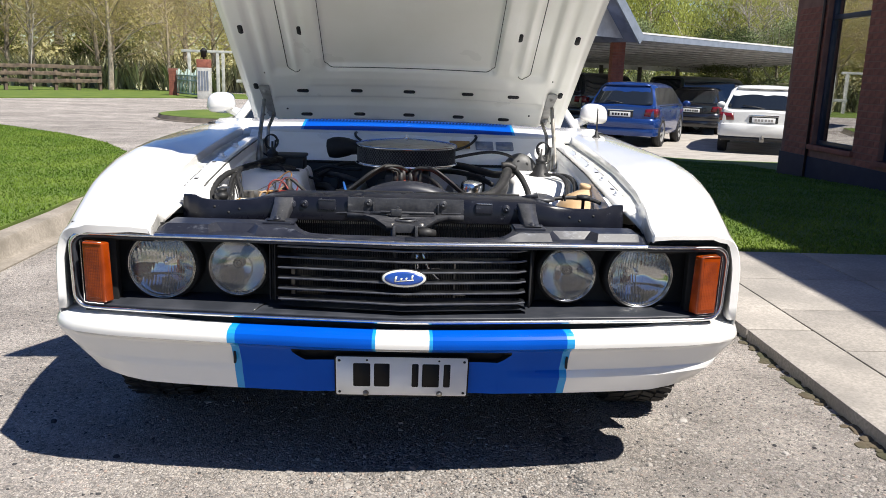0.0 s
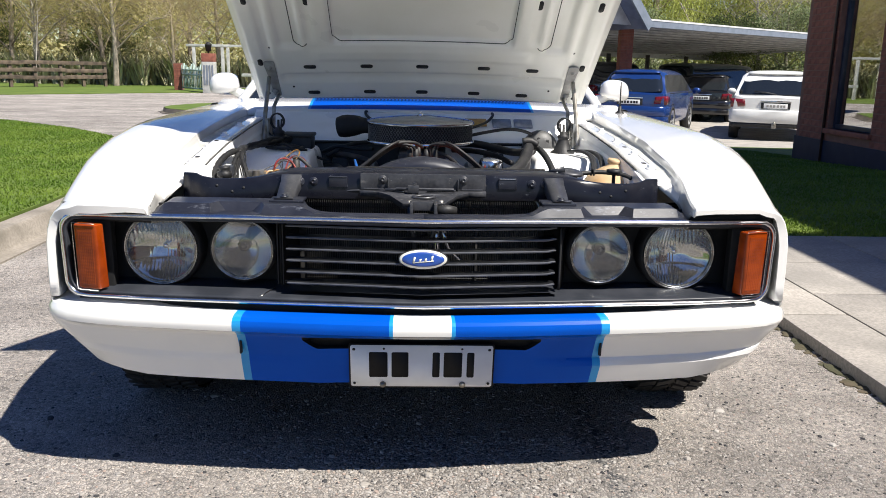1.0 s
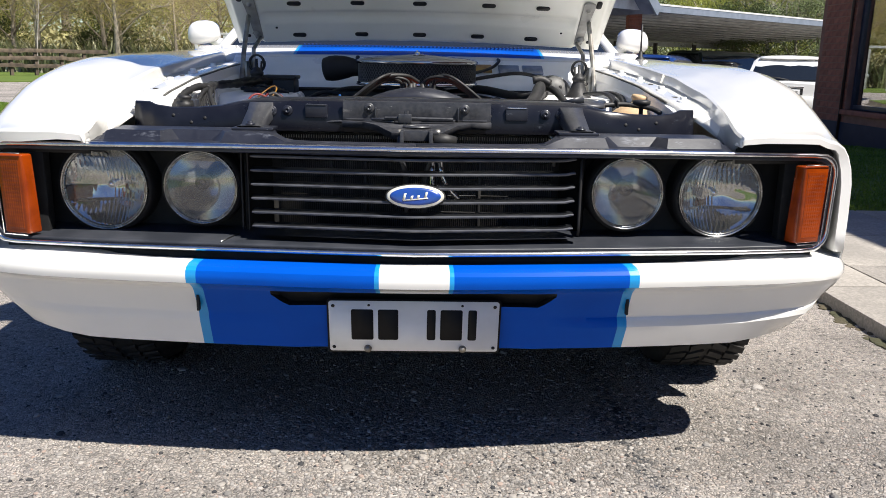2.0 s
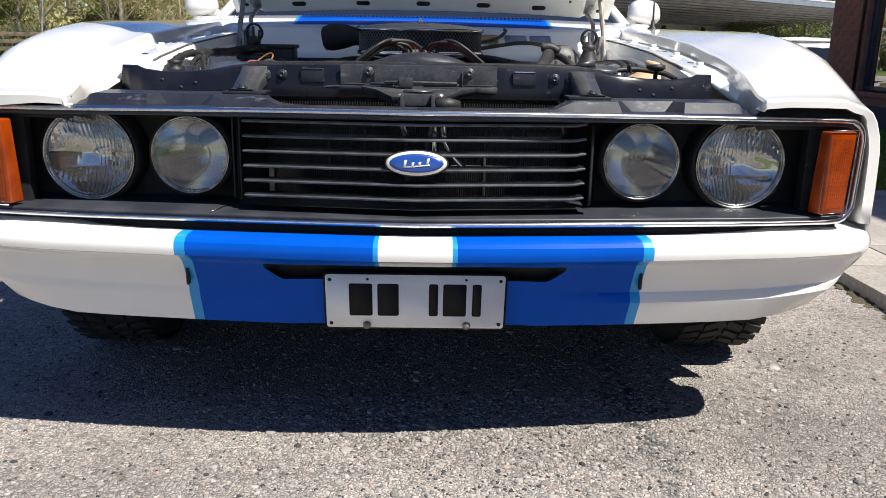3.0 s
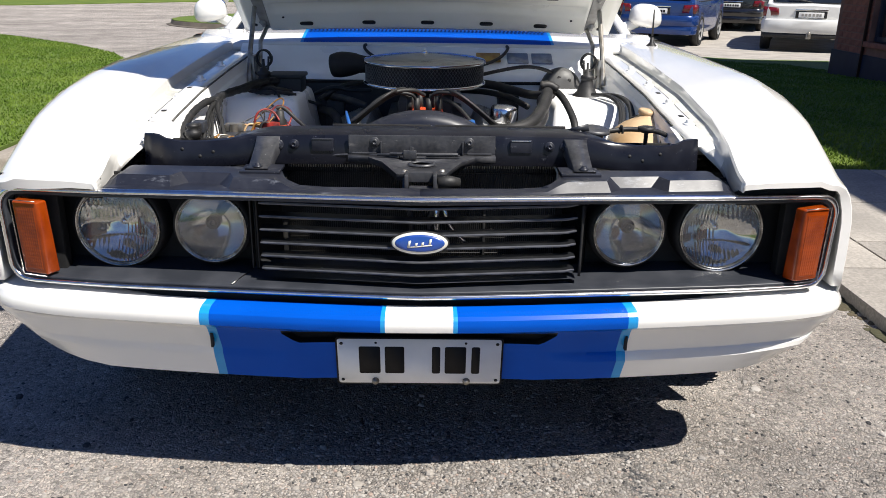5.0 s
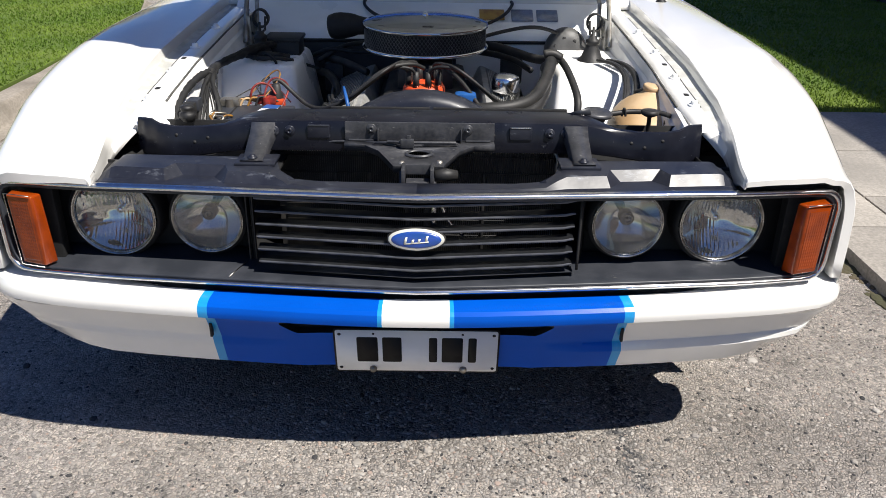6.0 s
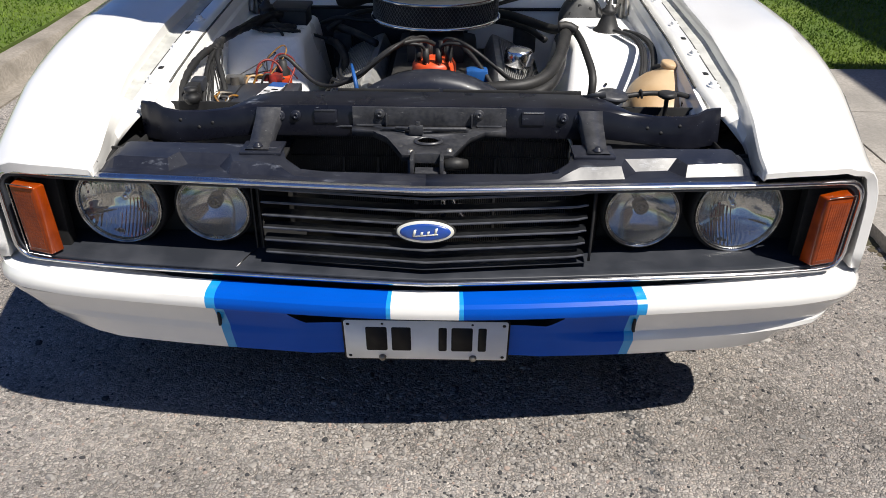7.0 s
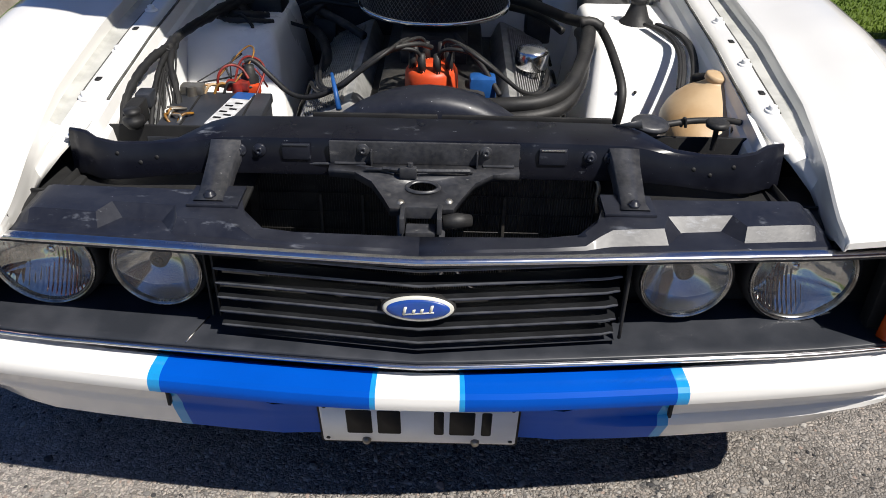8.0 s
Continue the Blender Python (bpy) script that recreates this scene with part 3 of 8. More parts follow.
def bumper():
    P = [Vector((-x, y)) for x, y in PLAN[:0:-1]] + [Vector(p) for p in PLAN]
    rows = []
    for i, p in enumerate(P):
        d = (P[min(i + 1, len(P) - 1)] - P[max(i - 1, 0)]).normalized()
        inw = Vector((-d.y, d.x))
        ax = abs(p.x)
        ledge = smooth01(0.30, 0.40, ax) * (1 - 0.65 * smooth01(0.02, 0.11, p.y)) * (1 - smooth01(0.13, 0.20, p.y)) * (1.0 if p.x > 0 else 0.25)
        lift = 0.026 * max(0.0, min(1.0, (ax - 0.262) / 0.034)) ** 1.4
        dent = 0.013 * (1 - smooth01(0.19, 0.25, ax))
        slot = 0.024 if ax < 0.29 else 0.0
        end = smooth01(0.72, 0.962, ax)
        row = []
        for o, z in ((0.085, 0.466), (0.054, 0.4885), (0.024, 0.4872), (0.010, 0.4828), (0.003, 0.476), (0.0005, 0.467), (0.0004, 0.459), (0.0028, 0.4495), (0.0205 + dent * 0.3, 0.4425),
                     (0.0350 + dent * 0.5, 0.430), (0.0358 + dent * 0.5 + slot, 0.4285), (0.0520 - lift * 0.5 + dent + slot, 0.397 + lift), (0.0528 - lift * 0.5 + dent, 0.3955 + lift), (0.058 + dent, 0.379), (0.0602 + dent, 0.373), (0.0617 + dent, 0.368), (0.0637 + dent, 0.361),
                     (0.0682 + dent, 0.348), (0.0693 + dent, 0.345), (0.083 + dent, 0.294), (0.108 + dent, 0.284), (0.15, 0.281)):
            low = max(0, (0.46 - z) / 0.17)
            if z > 0.4825 or o > 0.08 and z > 0.46:
                z += (0.034 if o > 0.08 else 0.0085 if o > 0.05 else 0.004) * smooth01(0.5, 0.75, ax)
            oo = o if z > 0.46 else o * (1 - end) + 0.105 * low ** 1.7 * end
            oo -= ledge * lerp_table([(0.28, 0.0), (0.286, 0.002), (0.296, 0.005), (0.345, 0.0145), (0.348, 0.0145), (0.361, 0.007), (0.368, 0.0), (0.6, 0.0)], z)
            zz = z + (0.020 * smooth01(0.68, 0.90, ax) + 0.055 * smooth01(0.86, 0.964, ax)) * low
            q = p + inw * oo
            row.append((q.x, q.y, zz))
        rows.append(row)
    bm = bmesh_new()
    mids = [(rows[i][5][0] + rows[i + 1][5][0]) / 2 for i in range(len(rows) - 1)]

    def paint(i, j):
        a = abs(mids[i])
        if 9 <= j <= 11 and a < 0.2975:
            return 3
        if a < 0.070 or a > 0.458:
            return 0
        return 2 if a < 0.0795 or a > 0.437 else 1
    sheet(bm, rows, mi=paint)
    bmesh.ops.recalc_face_normals(bm, faces=bm.faces)
    b = part("bumper", bm, [WHITE, BLUE, CYAN, MATT], car, "white bumper with two blue stripes edged in light blue", 0.40)
    for s in (-1, 1):
        bm = bmesh_new()
        block(bm, (0.447 * s, 0.0195, 0.396), (0.006, 0.012, 0.034), 0.002, None)
        part("marker_tab", bm, MATT, b)
    return b


bump = bumper()
bm = bmesh_new()
sheet(bm, [[(x, 0.034 + 0.062 * (abs(x) / 0.86) ** 2, z) for z in (0.38, 0.470, 0.521)] for x in span(-0.86, 0.86, 25)])
f = part("filler_panel", bm, MATT, bump, "black filler behind the bumper")
f.modifiers.new("thick", "SOLIDIFY").thickness = 0.003


def number_plate():
    m = frame_to((0, -0.982, -0.19), (0, 0.016, 0.350))
    bm = bmesh_new()
    prism(bm, rounded(0.362, 0.127, 0.008), 0.002, m)
    p = part("number_plate", bm, INK, bump, "white number plate with black border and dark bars")
    bm = bmesh_new()
    prism(bm, rounded(0.354, 0.119, 0.006), 0.0012, m @ Matrix.Translation((0, 0, 0.0016)))
    q = part("plate_face", bm, PLATE, bump)
    for x, w in ((-0.108, 0.046), (-0.054, 0.042), (0.036, 0.018), (0.078, 0.046), (0.122, 0.018)):
        bm = bmesh_new()
        prism(bm, rounded(w, 0.072, 0.004, 3, x, 0.004), 0.0012, m @ Matrix.Translation((0, 0, 0.0024)))
        part("plate_bar", bm, INK, bump, "plain dark bar")
    for x, y, r in ((-0.168, 0.048, 0.004), (0.168, 0.048, 0.004), (-0.168, -0.05, 0.004), (0.168, -0.05, 0.004), (-0.094, 0.05, 0.003), (0.10, 0.05, 0.003)):
        bm = bmesh_new()
        prism(bm, [(x + r * math.cos(k), y + r * math.sin(k)) for k in span(0, 5.24, 6)], 0.001, m @ Matrix.Translation((0, 0, 0.0026)))
        part("plate_hole", bm, MATT, bump)
    for x in (-0.097, 0.103):
        bm = bmesh_new()
        lathe(bm, [(0, 0.009), (0.006, 0.008), (0.008, 0.004), (0.0085, 0.0)], 10, m @ Matrix.Translation((x, -0.053, 0.0025)))
        part("plate_bolt", bm, STEEL, bump)


number_plate()

# fenders: lofted over the front wheels
CREST = [(0.0, 0.741), (0.06, 0.748), (0.12, 0.763), (0.2, 0.782), (0.3, 0.802), (0.45, 0.829), (0.68, 0.860), (1.0, 0.885), (1.3, 0.903), (1.62, 0.918)]
SHOULDER = [(0.0, 0.728), (0.06, 0.743), (0.12, 0.764), (0.2, 0.790), (0.32, 0.824), (0.42, 0.846), (0.52, 0.864), (0.68, 0.882), (0.85, 0.892), (1.1, 0.897), (1.3, 0.901), (1.62, 0.905)]
AXLE_F, AXLE_R, WHEEL_Z = 0.77, 3.59, 0.32


def lower_edge(y):
    for a in (AXLE_F, AXLE_R):
        d = abs(y - a)
        if d < 0.385:
            return max(0.27, WHEEL_Z + math.sqrt(0.385 ** 2 - d * d) * 0.93)
    return 0.465 if y < 0.2 else 0.27 + 0.23 * (1 - smooth01(0.2, 0.38, y))


EDGE = [(0.0, 0.660), (0.1, 0.670), (0.2, 0.684), (0.4, 0.706), (0.7, 0.714), (1.3, 0.708), (1.62, 0.70)]
STEP = [(0.30, 0.016), (0.57, 0.021), (0.80, 0.024), (1.04, 0.026), (1.3, 0.028)]  # how far the bolted flange lies below the crest


def tip_lift(v, s):
    """The two fender tips do not sit quite level."""
    return (0.013 if s > 0 else 0.001) * (1 - smooth01(0.12, 0.55, v))


def flange_z(y, s):
    return lerp_table(CREST, y) + tip_lift(y, s) - lerp_table(STEP, y)


def fender(s):
    ys = [0.0, 0.015, 0.03, 0.06, 0.09, 0.12, 0.16, 0.2, 0.26, 0.32, 0.4] + span(0.40, 1.14, 21)[1:] + [1.2, 1.3, 1.45, 1.62]
    rows = []
    for v in ys:
        row = []
        up = tip_lift(v, s)
        c, h = lerp_table(CREST, v) + up, lerp_table(SHOULDER, v) + (0.013 * (1 - smooth01(0.30, 0.95, v)) if s > 0 else up)
        lo = lower_edge(v + 0.08 if v < 0.2 else v)
        e = lerp_table(EDGE, v)
        wide = 0.934 + 0.023 * smooth01(0.05, 0.7, v)
        fl = smooth01(0.15, 0.38, v)
        foot = c - 0.020 - 0.044 * smooth01(0.005, 0.11, v)
        wall = [(e - 0.001, foot + (c - 0.010 - foot) * k / 5) for k in range(5)]
        st = lerp_table(STEP, v)
        flange = [(0.612, c - st - 0.006), (0.639, c - st), (0.664, c - st), (0.671, c - st - 0.010), (e - 0.014, c - st - 0.009)]
        pts = [(p[0] + (q[0] - p[0]) * fl, p[1] + (q[1] - p[1]) * fl) for p, q in zip(wall, flange)]
        pts += [(e - 0.005 * fl, c - 0.010 + (0.006 - st) * fl), (e, c - 0.006 + 0.003 * fl), (e + 0.004, c - 0.001), (e + 0.012, c),
               (e + 0.05, c + 0.003), (0.79, c * 0.7 + h * 0.3 + 0.006), (0.835, c * 0.4 + h * 0.6 + 0.008), (wide - 0.074, h + 0.004), (wide - 0.050, h - 0.001), (wide - 0.031, h - 0.011), (wide - 0.016, h - 0.029), (wide - 0.006, h - 0.058), (wide - 0.001, h - 0.09), (wide, h - 0.12)]
        z0 = h - 0.12
        pts += [(wide + 0.001, z0 + (lo - z0) * k) for k in (0.25, 0.5, 0.75)] + [(wide - 0.006, lo), (wide - 0.028, lo)]
        for x, z in pts:
            k = max(0, (min(x, 0.92) - 0.66) / 0.26)
            yf = 0.030 + 0.066 * k * k
            row.append((x * s, yf * max(0, 1 - v / 0.35) + v, z))
        rows.append(row)
    # rounded front frame of the lamp opening, folded back inside
    outline = [Vector((abs(p[0]), p[1], p[2])) for p in rows[0]]
    first, n = 6, len(outline)
    deep, mid, face, soft = [], [], [], []
    for j, p in enumerate(outline):
        a0, a1 = outline[max(j - 1, first)], outline[min(j + 1, n - 3)]
        dx, dz = a1.x - a0.x, a1.z - a0.z
        ln = max(1e-5, math.hypot(dx, dz))
        nx, nz = (dz / ln, -dx / ln) if p.x > outline[first].x + 0.02 else (0.0, -1.0)  # inwards
        side = smooth01(0.3, 1.0, abs(nx))
        w = (0.016 + 0.008 * side + (0.008 * smooth01(0.68, 0.78, p.x) * (1 - side) if s < 0 else 0)) if first <= j < n - 2 else 0.0
        nx, nz = (nx, nz) if w else (0, 0)
        def at(k, fwd):
            return ((p.x + nx * k) * s, p.y + fwd, p.z + nz * k)
        on = 1 if w else 0
        soft.append(at(0.0015 * on, -0.003 * on))
        mid.append(at(0.004 * on, -0.005 * on))
        face.append(at(w, -0.004 * on))
        deep.append(at(w + 0.001 * on, 0.035 * on))
    bm = bmesh_new()
    k0 = first
    sheet(bm, [r[k0:n - 2] for r in (deep, face, mid, soft, rows[0])])
    sheet(bm, rows, mi=lambda i, j: 1 if 2 <= j <= 4 and ys[i] > 0.3 else 0)
    bmesh.ops.remove_doubles(bm, verts=bm.verts, dist=1e-5)
    bmesh.ops.recalc_face_normals(bm, faces=bm.faces)
    f = part("fender", bm, [WHITE, SEALED], car, "glossy white front fender", 0.40)
    mod = f.modifiers.new("thick", "SOLIDIFY")
    mod.thickness, mod.offset = 0.003, -1
    # bolts along the inner flange
    for y in (0.40, 0.59, 0.81, 1.04):
        bm = bmesh_new()
        at_bolt = Matrix.Translation((0.652 * s, y, flange_z(y, s) - 0.0005))
        lathe(bm, [(0, 0.012), (0.0075, 0.012), (0.0085, 0.010), (0.0085, 0.003)], 6, at_bolt)
        lathe(bm, [(0, 0.0035), (0.0135, 0.0035), (0.0145, 0.0022), (0.0145, -0.002)], 18, at_bolt)
        part("fender_bolt", bm, BAY, f, "", 0.3)
    for y in (0.47, 0.70):
        bm = bmesh_new()
        prism(bm, rounded(0.012, 0.02, 0.004, 3), 0.0012, Matrix.Translation((0.652 * s, y, flange_z(y, s) - 0.0003)))
        part("flange_hole", bm, MATT, f)
    # dark lines that paint the shaded gaps along the bolted flange
    for x, drop, r, y0 in ((0.6110, 0.0035, 0.0030, 0.40), (0.6690, 0.0045, 0.0020, 0.40)):
        bm = bmesh_new()
        tube(bm, [(x * s, y, flange_z(y, s) - drop) for y in span(y0, 1.28, 18)], r, 6)
        part("flange_gap_line", bm, SEAM, f, "dark line in place of the shaded flange gap")
    return f


fender(-1)
fender(1)

# doors, quarters and tail
SIDE = [(1.62, 0.957), (2.0, 0.96), (2.6, 0.96), (3.2, 0.957), (3.7, 0.95), (4.3, 0.92), (4.68, 0.88)]


def body_shell():
    bm = bmesh_new()
    ys = [1.62, 1.9, 2.2, 2.6, 3.0, 3.15] + span(3.21, 3.97, 17) + [4.1, 4.3, 4.5, 4.62, 4.68]
    rows = []
    for y in ys:
        w = lerp_table(SIDE, y)
        top = 0.918 + 0.03 * smooth01(2.2, 3.4, y) - 0.03 * smooth01(4.3, 4.7, y)
        lo = lower_edge(y) if y < 4.2 else 0.32
        half = [(w - 0.15, top), (w - 0.07, top - 0.005), (w - 0.025, top - 0.03), (w - 0.008, top - 0.09), (w, top - 0.2), (w, (top - 0.2) * 0.5 + lo * 0.5), (w - 0.01, lo)]
        deck = [(x, top + 0.015 * (1 - (x / w) ** 2)) for x in (0.0, 0.3, 0.6)]
        full = [(-x, z) for x, z in half[::-1]] + [(-x, z) for x, z in deck[:0:-1]] + deck + half
        rows.append([(x, y, z) for x, z in full])
    sheet(bm, rows)
    n = len(rows[-1])
    bm.verts.ensure_lookup_table()
    bm.faces.new([bm.verts[len(bm.verts) - n + i] for i in range(n)])
    bmesh.ops.recalc_face_normals(bm, faces=bm.faces)
    part("body_shell", bm, WHITE, car, "white doors and rear body", 0.7)


body_shell()


def cabin():
    bm = bmesh_new()
    secs = [(2.28, 0.60, 1.315), (2.5, 0.615, 1.345), (2.9, 0.61, 1.345), (3.25, 0.58, 1.31)]
    rows = []
    for y, w, z in secs:
        rows.append([(x * w, y, z - 0.05 * abs(x) ** 3) for x in (-1, -0.8, -0.5, 0, 0.5, 0.8, 1)])
    sheet(bm, rows)
    bmesh.ops.recalc_face_normals(bm, faces=bm.faces)
    r = part("roof", bm, WHITE, car, "white roof")
    mod = r.modifiers.new("thick", "SOLIDIFY")
    mod.thickness = 0.02
    for s in (-1, 1):
        bm = bmesh_new()
        tube(bm, mirrored([(0.77, 1.66, 0.92), (0.60, 2.27, 1.27)], s), 0.022, 8)
        part("windscreen_pillar", bm, WHITE, car)
        bm = bmesh_new()
        sheet(bm, [mirrored([(0.78, 3.0, 0.94), (0.78, 3.95, 0.95)], s), mirrored([(0.59, 2.85, 1.28), (0.57, 3.27, 1.27)], s)])
        q = part("rear_pillar", bm, WHITE, car)
        mod = q.modifiers.new("thick", "SOLIDIFY")
        mod.thickness = 0.02
        bm = bmesh_new()
        sheet(bm, [mirrored([(0.775, 1.72, 0.925), (0.79, 3.0, 0.94)], s), mirrored([(0.605, 2.29, 1.27), (0.60, 2.86, 1.285)], s)])
        part("side_window", bm, TINT, car)
    bm = bmesh_new()
    sheet(bm, [[(x, 1.66 - 0.10 * (1 - (x / 0.76) ** 2), 0.925) for x in span(-0.76, 0.76, 11)], [(x * 0.79, 2.28 - 0.03 * (1 - (x / 0.76) ** 2), 1.285) for x in span(-0.76, 0.76, 11)]])
    part("windscreen", bm, TINT, car)
    bm = bmesh_new()
    sheet(bm, [[(x, 4.0, 0.955) for x in span(-0.74, 0.74, 7)], [(x * 0.77, 3.26, 1.28) for x in span(-0.74, 0.74, 7)]])
    part("rear_window", bm, TINT, car)


cabin()


def mirror(s):
    bm = bmesh_new()
    sphere(bm, (0, 0, 0), (1, 1, 1), 28, 20)
    for v in bm.verts:
        c = v.co
        for i in range(3):
            c[i] = math.copysign(abs(c[i]) ** 0.72, c[i])
        c.x *= 0.066 * (1 - 0.10 * c.z)
        c.z *= 0.052 * ((0.80 + 0.20 * c.x * s / 0.066) if c.z < 0 else (1 - 0.06 * c.x * s / 0.066))
        c.y *= 0.055 if c.y < 0 else 0.02
    bmesh.ops.translate(bm, verts=bm.verts, vec=(0.898 * s, 1.90, 0.985))
    tube(bm, mirrored([(0.79, 1.90, 0.925), (0.83, 1.90, 0.945), (0.88, 1.90, 0.965)], s), [0.03, 0.022, 0.018], 10)
    mr = part("door_mirror", bm, WHITE, car, "white door mirror", 1.2)
    bm = bmesh_new()
    prism(bm, rounded(0.118, 0.095, 0.03, 5), 0.003, frame_to((0, 1, 0), (0.898 * s, 1.9205, 0.985)))
    part("mirror_glass", bm, CHROME, mr)


mirror(-1)
mirror(1)


def wheel(x, y):
    m = frame_to((1 if x > 0 else -1, 0, 0), (x, y, WHEEL_Z), (0, 1, 0))
    w = grouped("wheel")
    bm = bmesh_new()
    lathe(bm, [(0.19, -0.11), (0.25, -0.125), (0.285, -0.124), (0.303, -0.112), (0.311, -0.095), (0.314, 0), (0.311, 0.095), (0.303, 0.112), (0.285, 0.124), (0.25, 0.125), (0.19, 0.11)], 48, m)
    t = part("tyre", bm, TYRE, w, "black road tyre with block tread")
    bm = bmesh_new()
    for k in range(44):
        a = 2 * math.pi * k / 44
        for side in (-1, 1):
            r = m @ Matrix.Rotation(a, 4, "Z")
            for z0, z1, sh in ((0.008, 0.050, 0.0), (0.056, 0.104, 0.035)):
                c = [Vector((0.3125, sh * 0.3 + dy, side * z)) for z, dy in ((z0, 0.0), (z1, 0.022), (z1, 0.047), (z0, 0.025))]
                vs = [bm.verts.new(r @ p) for p in c] + [bm.verts.new(r @ Vector((0.321 - 0.004 * (abs(p.z) > 0.07), p.y, p.z))) for p in c]
                bm.faces.new(vs[4:])
                for i in range(4):
                    bm.faces.new((vs[i], vs[(i + 1) % 4], vs[4 + (i + 1) % 4], vs[4 + i]))
    bmesh.ops.recalc_face_normals(bm, faces=bm.faces)
    part("tread", bm, TYRE, w)
    bm = bmesh_new()
    lathe(bm, [(0.0, 0.05), (0.05, 0.055), (0.07, 0.03), (0.15, 0.02), (0.17, 0.07), (0.192, 0.10), (0.192, -0.1)], 32, m)
    part("rim", bm, ALLOY, w, "silver rim")


for wx, wy in ((0.822, AXLE_F), (-0.822, AXLE_F), (0.80, AXLE_R), (-0.80, AXLE_R)):
    wheel(wx, wy)
# undertray: unseen black pans added to stop light leaking under the nose
bm = bmesh_new()
block(bm, (0, 0.80, 0.262), (1.26, 1.0, 0.012), 0.004)
block(bm, (0, 0.22, 0.285), (1.25, 0.10, 0.012), 0.003)
for sx in (-1, 1):
    block(bm, (0.55 * sx, 0.25, 0.455), (0.50, 0.24, 0.008), 0.002)
block(bm, (0, 0.20, 0.42), (1.12, 0.27, 0.008), 0.002)
part("light_leak_pans", bm, MATT, car, "black pans under the nose that block light leaks")
bm = bmesh_new()
block(bm, (0, 2.9, 0.36), (1.5, 3.4, 0.16), 0.03)
block(bm, (0, 0.85, 0.30), (1.1, 0.16, 0.12), 0.02)
block(bm, (0, 0.32, 0.33), (1.1, 0.10, 0.06), 0.02)
part("underbody", bm, MATT, car, "black underbody")

# ---- nose: bezel, lamps and grille ----
nose = grouped("grille_surround", "weathered black grille surround with bright trim")


def bez_y(x):
    a = abs(x)
    return -0.018 + 0.05 * (min(a, 0.6) / 0.6) ** 1.2 + 0.041 * (max(0, a - 0.6) / 0.27) ** 1.3


def bezel_loop(inset, dy, dz=0.0, n=12):
    """Closed outline of the lamp opening, seen from the front, shrunk by inset."""
    pts = []
    top, bot, wt, wb, r = 0.715 - inset, 0.511 + inset + dz, 0.886 - inset, 0.882 - inset, 0.04 - inset * 0.5
    xs = span(-0.83, 0.83, 2 * n + 1)
    for x in xs:
        pts.append((x, top + 0.008 * (1 - (x / 0.83) ** 2)))
    for k in range(1, 5):
        a = radians(90 - 90 * k / 5)
        pts.append((wt - r + r * math.cos(a), top - r + r * math.sin(a)))
    pts.append((wt, top - r))
    pts.append((wb, bot + r))
    for k in range(1, 5):
        a = radians(-90 * k / 5)
        pts.append((wb - r + r * math.cos(a), bot + r + r * math.sin(a)))
    for x in xs[::-1]:
        pts.append((x, bot))
    for k in range(1, 5):
        a = radians(-90 - 90 * k / 5)
        pts.append((-wb + r + r * math.cos(a), bot + r + r * math.sin(a)))
    pts.append((-wb, bot + r))
    pts.append((-wt, top - r))
    for k in range(1, 5):
        a = radians(180 - 90 * k / 5)
        pts.append((-wt + r + r * math.cos(a), top - r + r * math.sin(a)))
    return [Vector((x, bez_y(x) + (min(dy, 0.022) if z > 0.68 and abs(x) < 0.62 else dy), z)) for x, z in pts]


bm = bmesh_new()
loops = [bezel_loop(-0.004, 0.012), bezel_loop(-0.004, -0.001), bezel_loop(0.002, -0.0045), bezel_loop(0.0055, -0.001), bezel_loop(0.0055, 0.012)]
sheet(bm, loops, True)
part("bright_trim", bm, TRIM, nose, "thin bright metal trim", 0.5)
bm = bmesh_new()
loops = [bezel_loop(0.0055, 0.004), bezel_loop(0.010, 0.001), bezel_loop(0.0125, 0.004), bezel_loop(0.0135, 0.02), bezel_loop(0.0135, 0.05, 0.002), bezel_loop(0.0135, 0.085, 0.004), bezel_loop(0.0135, 0.14, 0.006)]
sheet(bm, loops, True)
part("shell", bm, GREYBLACK, nose)
for s in (-1, 1):
    bm = bmesh_new()
    sheet(bm, [[(x * s, bez_y(x) + 0.030, z) for z in (0.695, 0.715, 0.738)] for x in span(0.664, 0.89, 8)])
    q = part("gap_filler", bm, MATT, nose)
    q.modifiers.new("thick", "SOLIDIFY").thickness = 0.003
bm = bmesh_new()
tube(bm, [(-0.395, 0.016, 0.5262), (-0.385, 0.05, 0.5272), (-0.372, 0.085, 0.5292)], 0.0011, 5)
part("hairline_crack", bm, RIMS, nose, "pale hairline crack in the surround")
# black panel behind lamps
for s in (-1, 1):
    bm = bmesh_new()
    block(bm, (0.62 * s, 0.176, 0.607), (0.50, 0.006, 0.24), 0)
    part("lamp_panel", bm, MATT, nose)
    # side cheek of the grille
    bm = bmesh_new()
    sheet(bm, [[(0.352 * s, 0.09, 0.70), (0.352 * s, 0.09, 0.535)], [(0.375 * s, 0.173, 0.70), (0.375 * s, 0.173, 0.535)]])
    c = part("grille_cheek", bm, MATT, nose)
    mod = c.modifiers.new("thick", "SOLIDIFY")
    mod.thickness = 0.004
bm = bmesh_new()
for s in (-1, 1):
    sheet(bm, [[(0, -0.004, 0.538), (0.33 * s, 0.035, 0.538)], [(0, 0.10, 0.546), (0.33 * s, 0.12, 0.546)]])
sh = part("grille_floor", bm, GREYBLACK, nose)


